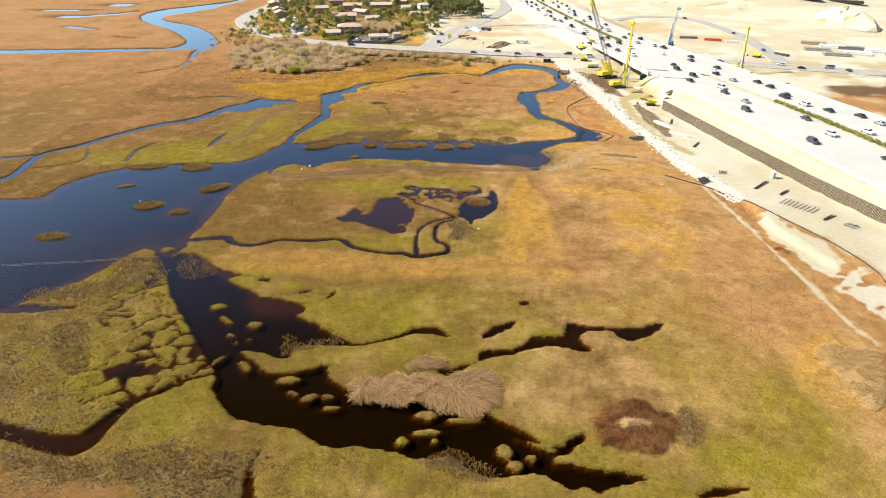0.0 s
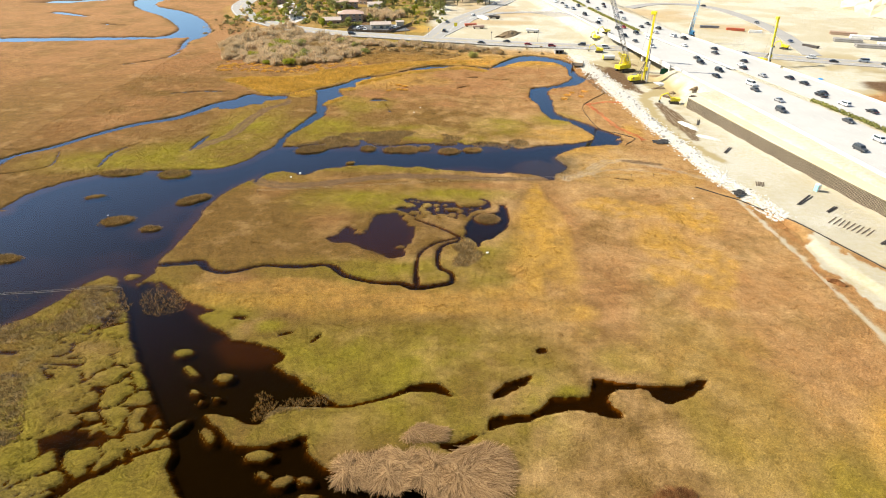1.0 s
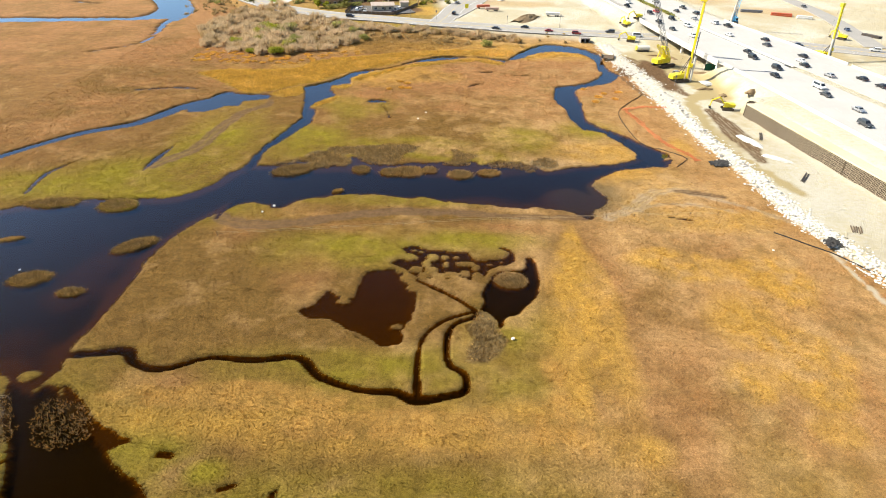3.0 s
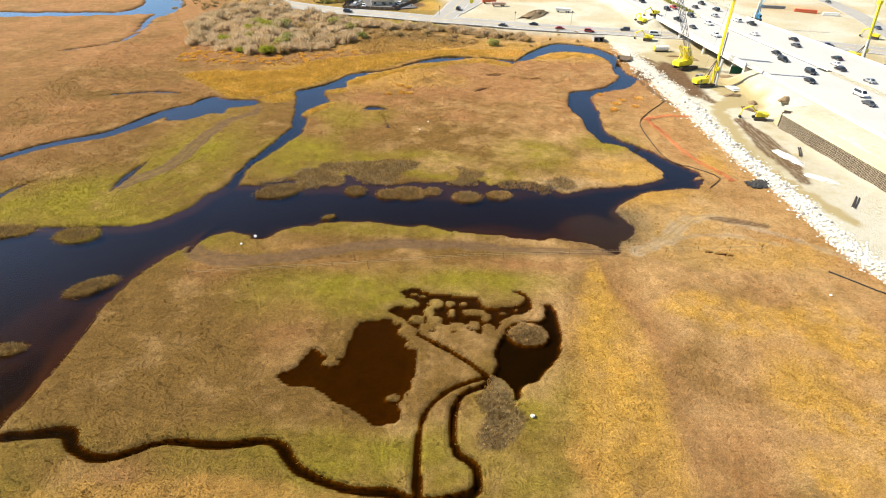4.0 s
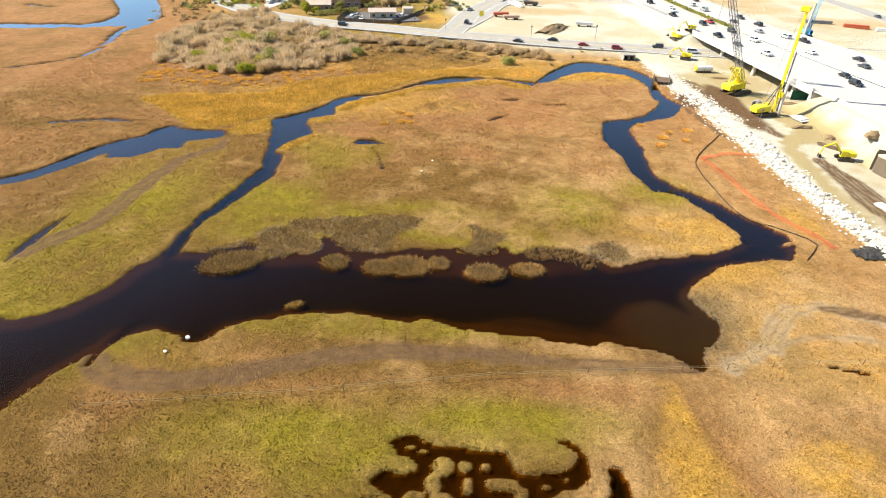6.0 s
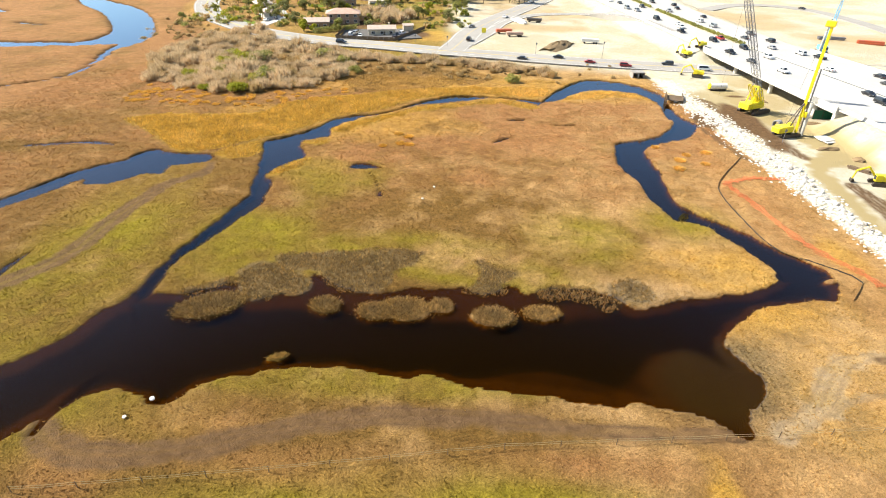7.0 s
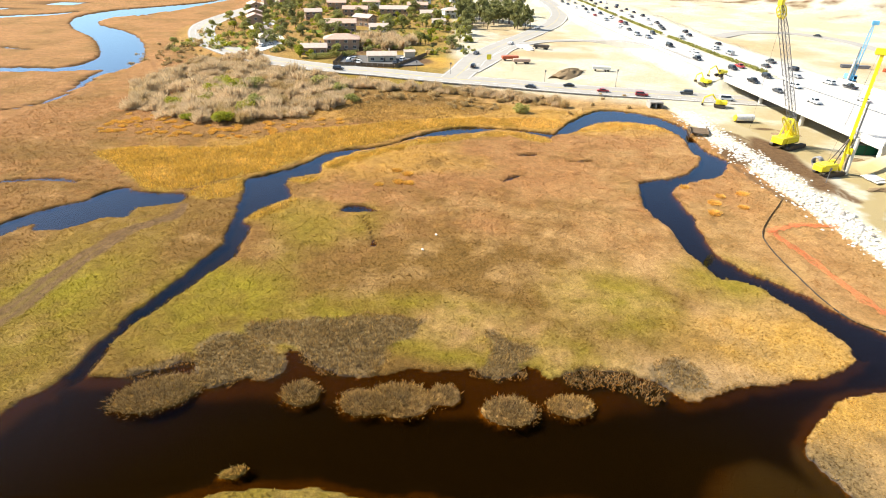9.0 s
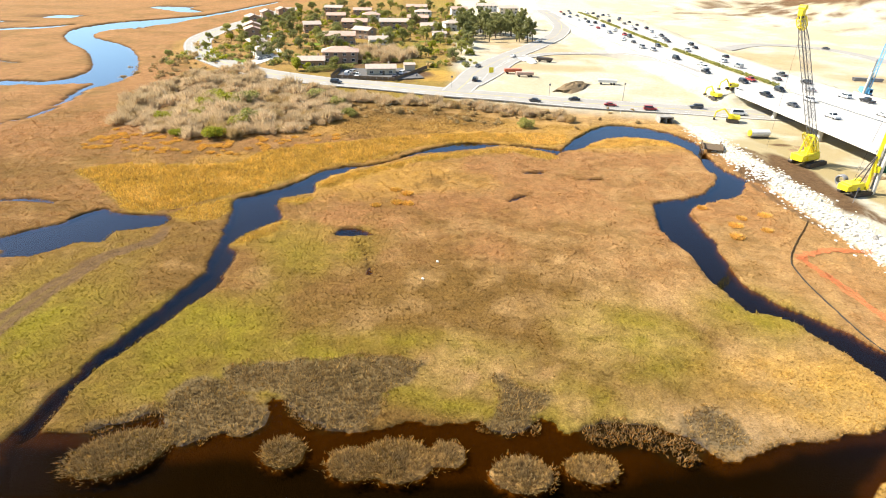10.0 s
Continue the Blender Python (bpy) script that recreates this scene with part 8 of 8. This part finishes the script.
# timber landing and box culvert at the head of the channel
dock = thing("timber_landing", pose(69.3, 321.5, 0, 0, 0, -14), "weathered brown timber landing with low side walls over the channel bank", "landing")
for k in range(13):
    part("plank", box(bmesh.new(), 0, -3.0 + 0.5 * k, 1.5, 5.4, 0.46, 0.1), M_WOOD, dock)
for px in (-2.6, 2.6):
    part("side_board", box(bmesh.new(), px, 0, 1.75, 0.1, 6.4, 0.55), M_WOOD, dock)
    for py in (-2.9, 0, 2.9):
        part("post", rod(bmesh.new(), (px * 1.03, py, -1.2), (px * 1.03, py, 2.6), 0.16, 8), M_WOOD, dock)
culvert = thing("box_culvert", pose(64.6, 352.9, 0.2, 0, 0, 5), "grey concrete box culvert below the road", "culvert")
bm = bmesh.new()
for x in (-2.2, 0, 2.2):
    box(bm, x, 0, 0, 0.35, 4, 2.2)
box(bm, 0, 0, 2.2, 4.9, 4, 0.4)
part("frame", bm, M_GREY_ROCK, culvert)
# black plate added in place of the darkness inside the culvert
part("dark_inside", box(bmesh.new(), 0, 1.5, 0, 4.4, 0.3, 2.2), M_BLACK_SHEET, culvert)


# ---------- fences, ropes and small things on the marsh ----------
def sheet_fence(pts, high, mat, name, text, spacing=2.4):
    ob = thing(name, pose(0, 0, 0), text, "fence")
    q = smooth_line(pts, False, 4)
    d = np.r_[0, np.cumsum(np.hypot(*np.diff(q, axis=0).T))]
    n = int(d[-1] / spacing)
    at = [(float(np.interp(d[-1] * k / n, d, q[:, 0])), float(np.interp(d[-1] * k / n, d, q[:, 1]))) for k in range(n + 1)]
    stake = mesh_of(box(bmesh.new(), 0, 0, -0.3, 0.06, 0.06, high + 0.5), "stake", M_WOOD)
    for (ax, ay), (bx, by) in zip(at[:-1], at[1:]):
        za, zb = ground_at(ax, ay), ground_at(bx, by)
        bm = bmesh.new()
        ux, uy = (by - ay), -(bx - ax)
        l = math.hypot(ux, uy) / 0.015
        sag = high * float(sr.uniform(0.75, 1.0))
        solid(bm, [(ax, ay, za - 0.1), (bx, by, zb - 0.1), (bx, by, zb + high), ((ax + bx) / 2, (ay + by) / 2, (za + zb) / 2 + sag), (ax, ay, za + high)],
              [(ax + ux / l, ay + uy / l, za - 0.1), (bx + ux / l, by + uy / l, zb - 0.1), (bx + ux / l, by + uy / l, zb + high), ((ax + bx) / 2 + ux / l, (ay + by) / 2 + uy / l, (za + zb) / 2 + sag), (ax + ux / l, ay + uy / l, za + high)])
        part("sheet", bm, mat, ob)
        part("stake", stake, None, ob, at=pose(ax, ay, za))
    return ob


sheet_fence([(71.3, 270.9), (67.8, 266), (62.6, 259.1), (58.1, 252.2), (56.8, 246), (56.7, 236.1), (57.3, 227), (59.2, 221.9), (64.1, 217.5), (68.6, 212.7), (66, 208.8), (63.7, 206.3)], 0.28, M_BLACK_SHEET, "silt_fence", "low black silt fence round the channel")
sheet_fence([(74.8, 171), (80, 166), (85.7, 160.2), (92.8, 145.1), (96.3, 135.9), (100.1, 126), (102.6, 115.7), (103.1, 106.6), (104, 97)], 0.32, M_BLACK_SHEET, "silt_fence", "low black silt fence along the bank")


def fallen_net(pts, wide, seed):
    """An orange net that lies slack on the plants: long and cross strands with wrinkles."""
    r2 = np.random.default_rng(seed)
    q, side = ribbon_frames(pts, 14)
    bm = bmesh.new()
    strands = 7
    rows = []
    for i, (p, s) in enumerate(zip(q, side)):
        row = []
        w = wide * (0.75 + 0.4 * math.sin(i * 0.7) * math.sin(i * 0.23 + 1))
        for k in range(strands):
            c = p[:2] + s * (w * (k / (strands - 1) - 0.5) + float(r2.normal(0, 0.05)))
            row.append(Vector((float(c[0]), float(c[1]), ground_at(*c) + 0.16 + abs(float(r2.normal(0, 0.1))))))
        rows.append(row)
    for r0, r1 in zip(rows[:-1], rows[1:]):
        for k in range(strands):
            rod(bm, r0[k], r1[k], 0.026, 3)
            if k:
                rod(bm, r0[k - 1], r0[k], 0.022, 3)
                rod(bm, (r0[k - 1] + r1[k - 1]) / 2, (r0[k] + r1[k]) / 2, 0.022, 3)
    ob = new("safety_net", mesh_of(bm, "safety_net", M_ORANGE_NET))
    tagged(ob, "faded orange safety net fallen flat on the marsh", "net", "orange nets")


fallen_net([(76, 256.4), (71.5, 256.8), (67.3, 256.5), (63, 254.6), (60.2, 253.2)], 2.0, 1)
fallen_net([(60.2, 253.2), (61.4, 247), (62.5, 241.5), (64.4, 228.3), (66.4, 221.5), (69.8, 215.4), (71.2, 210.4)], 2.0, 2)


M_ROPE = worn("rope", (0.55, 0.43, 0.22), (0.45, 0.34, 0.17), 0.9)


def rope_line(pts, text):
    ob = thing("rope_line", pose(0, 0, 0), text, "rope line")
    at = [Vector((x, y, max(ground_at(x, y), 0.0))) for x, y in pts]
    for a in at:
        part("post", rod(bmesh.new(), a - Vector((0, 0, 0.8)), a + Vector((0, 0, 1.15)), 0.05, 5), M_WOOD, ob)
    for off in (1.05, 0.7):
        bm = bmesh.new()
        for a, b in zip(at[:-1], at[1:]):
            mid = (a + b) / 2 + Vector((0, 0, off - 0.12))
            rod(bm, a + Vector((0, 0, off)), mid, 0.026, 3)
            rod(bm, mid, b + Vector((0, 0, off)), 0.026, 3)
        part("rope", bm, M_ROPE, ob, "thin straw-coloured rope")


def along(pts, step):
    q = np.array(pts, float)
    d = np.r_[0, np.cumsum(np.hypot(*np.diff(q, axis=0).T))]
    s = np.arange(0, d[-1], step)
    return list(zip(np.interp(s, d, q[:, 0]).tolist(), np.interp(s, d, q[:, 1]).tolist()))


rope_line(along([(-53.5, 164), (-43.1, 165.4), (-24.1, 168.2), (2, 172.6), (29.5, 175.2), (51.7, 177.6), (66.6, 178.7)], 7), "pale double rope on low posts across the marsh")
rope_line(along([(-151.8, 104.7), (-104.8, 111.7), (-85.5, 113.8), (-62.2, 116.9)], 7), "pale double rope on low posts over the water")
for k, (x, y, s) in enumerate(((-44.7, 178.5, 0.42), (-46.6, 175.1, 0.32), (-12.7, 239.8, 0.36), (-10.4, 246.4, 0.34), (10.6, 132.3, 0.42), (70.9, 163.1, 0.34), (-89.1, 149.5, 0.3))):
    bm = bmesh.new()
    b0 = rod(bm, (0, 0, 0), (0, 0, s * 0.5), s * 0.8, 14, s * 0.72)
    rod(b0, (0, 0, s * 0.45), (0, 0, s * 0.56), s * 0.45, 12)
    ob = new("float_block", mesh_of(bm, "float_block", M_FOAM))
    ob.matrix_basis = pose(x, y, max(ground_at(x, y), 0) + 0.16, 14, 9 * (-1) ** k, 40 * k)
    tagged(ob, "white foam float stranded on the marsh", "float", "stranded floats")

# signs and lamp posts along the road
for x, y, high in ((6, 422.6, 3), (-11.5, 392, 5), (27.6, 381.4, 5), (55.5, 376.3, 7), (86.5, 280.3, 4), (-26.6, 398.7, 4)):
    ob = thing("sign_post", pose(x, y, ground_at(x, y), 0, 0, 10), "slim metal post beside the road" if high != 3 else "bright yellow warning sign beside the ramp", "post")
    part("pole", rod(bmesh.new(), (0, 0, -0.2), (0, 0, high), 0.08, 6), M_GREY_STEEL, ob)
    part("plate", box(bmesh.new(), 0, -0.1, high - (2.4 if high == 3 else 0.8), 2.2 if high == 3 else 0.7, 0.06, 2.4 if high == 3 else 0.7, bevel=0.02), M_YELLOW if high == 3 else M_GREY_STEEL, ob)
for k in range(14):
    s = 0.30 + 0.045 * k
    q, side = ribbon_frames(ARTERIAL)
    i = int(s * (len(q) - 1))
    p = q[i, :2] + side[i] * 8.6
    if p[0] > 62:
        break
    ob = thing("guard_post", pose(float(p[0]), float(p[1]), ground_at(*p)), "short pale marker post by the road", "post", "marker posts")
    part("pole", rod(bmesh.new(), (0, 0, -0.2), (0, 0, 1.1), 0.09, 6), M_WHITE, ob)

# median planting on the freeway
med = [fast_mesh("leaf_crown", leaf_cloud(sr, [(float(sr.uniform(-0.5, 0.5)), -4.5 + 0.75 * k, 0.7 + float(sr.uniform(-0.2, 0.2))) for k in range(13)], [0.9] * 13, 900, 0.22), 4, M_LEAF) for _ in range(2)]
for k, y in enumerate(list(np.arange(90, 236, 9.6)) + list(np.arange(392, 690, 9.6))):
    if sr.random() < 0.1:
        continue
    ob = new("hedge", med[k % 2])
    ob.matrix_basis = pose(f_mid(y), float(y), road_z - 0.1, 0, 0, math.degrees(math.atan2(f_mid(y - 3) - f_mid(y + 3), 6)))
    tagged(ob, "low olive-green hedge in the freeway median", "hedge", "median hedges")

# ---------- rocks on the bank, last ----------
rr = np.random.default_rng(71)


def rock_mesh(seed):
    r2 = np.random.default_rng(seed)
    bm = bmesh.new()
    bmesh.ops.create_icosphere(bm, subdivisions=1, radius=0.5)
    for v in bm.verts:
        v.co *= float(r2.uniform(0.72, 1.2))
        v.co.z *= 0.7
    return bm


rock_meshes = [mesh_of(rock_mesh(90 + k), "rock", M_ROCK if k % 4 else M_GREY_ROCK) for k in range(8)]
bank = tagged(new("rock_bank"), "bank of loose pale rocks between marsh and works", "rock bank")
placed = 0
while placed < 300:
    y = float(rr.uniform(176, 300))
    x = float(np.interp(y, PAD_Y, PAD_X)) + float(rr.uniform(0.3, 3.6)) * float(np.interp(y, (176, 235, 262, 300), (1, 1.1, 1.9, 1.8)))
    s = float(rr.uniform(0.6, 1.5))
    part("rock", rock_meshes[int(rr.integers(0, 8))], None, bank, at=pose(x, y, ground_at(x, y) + 0.12 * s, *(float(v) for v in rr.uniform(0, 40, 2)), float(rr.uniform(0, 360))) @ Matrix.Diagonal((s, s * 0.85, s * 0.8, 1)))
    placed += 1
base = rock_mesh(99)
base.verts.ensure_lookup_table()
shape = np.array([[tuple(v.co) for v in f.verts] for f in base.faces])
base.free()
n = 5200
y = rr.uniform(150, 345, n)
x = np.interp(y, PAD_Y, PAD_X) + rr.normal(1.9, 1.3, n) * np.interp(y, (176, 235, 262, 300), (1, 1.1, 1.8, 1.7))
s = rr.uniform(0.25, 0.9, n)
turn = rr.uniform(0, 2 * math.pi, n)
z = sample(height, x, y)
c, sn = np.cos(turn), np.sin(turn)
v = shape.reshape(-1, 3)
co = np.stack([x[:, None] + s[:, None] * (v[:, 0] * c[:, None] - v[:, 1] * sn[:, None]), y[:, None] + s[:, None] * (v[:, 0] * sn[:, None] + v[:, 1] * c[:, None]), z[:, None] + s[:, None] * v[:, 2]], -1)
tagged(new("rubble", fast_mesh("rubble", co.reshape(-1, 3), 3, M_ROCK)), "loose pale rubble strewn along the bank", "rubble", kind="stuff")
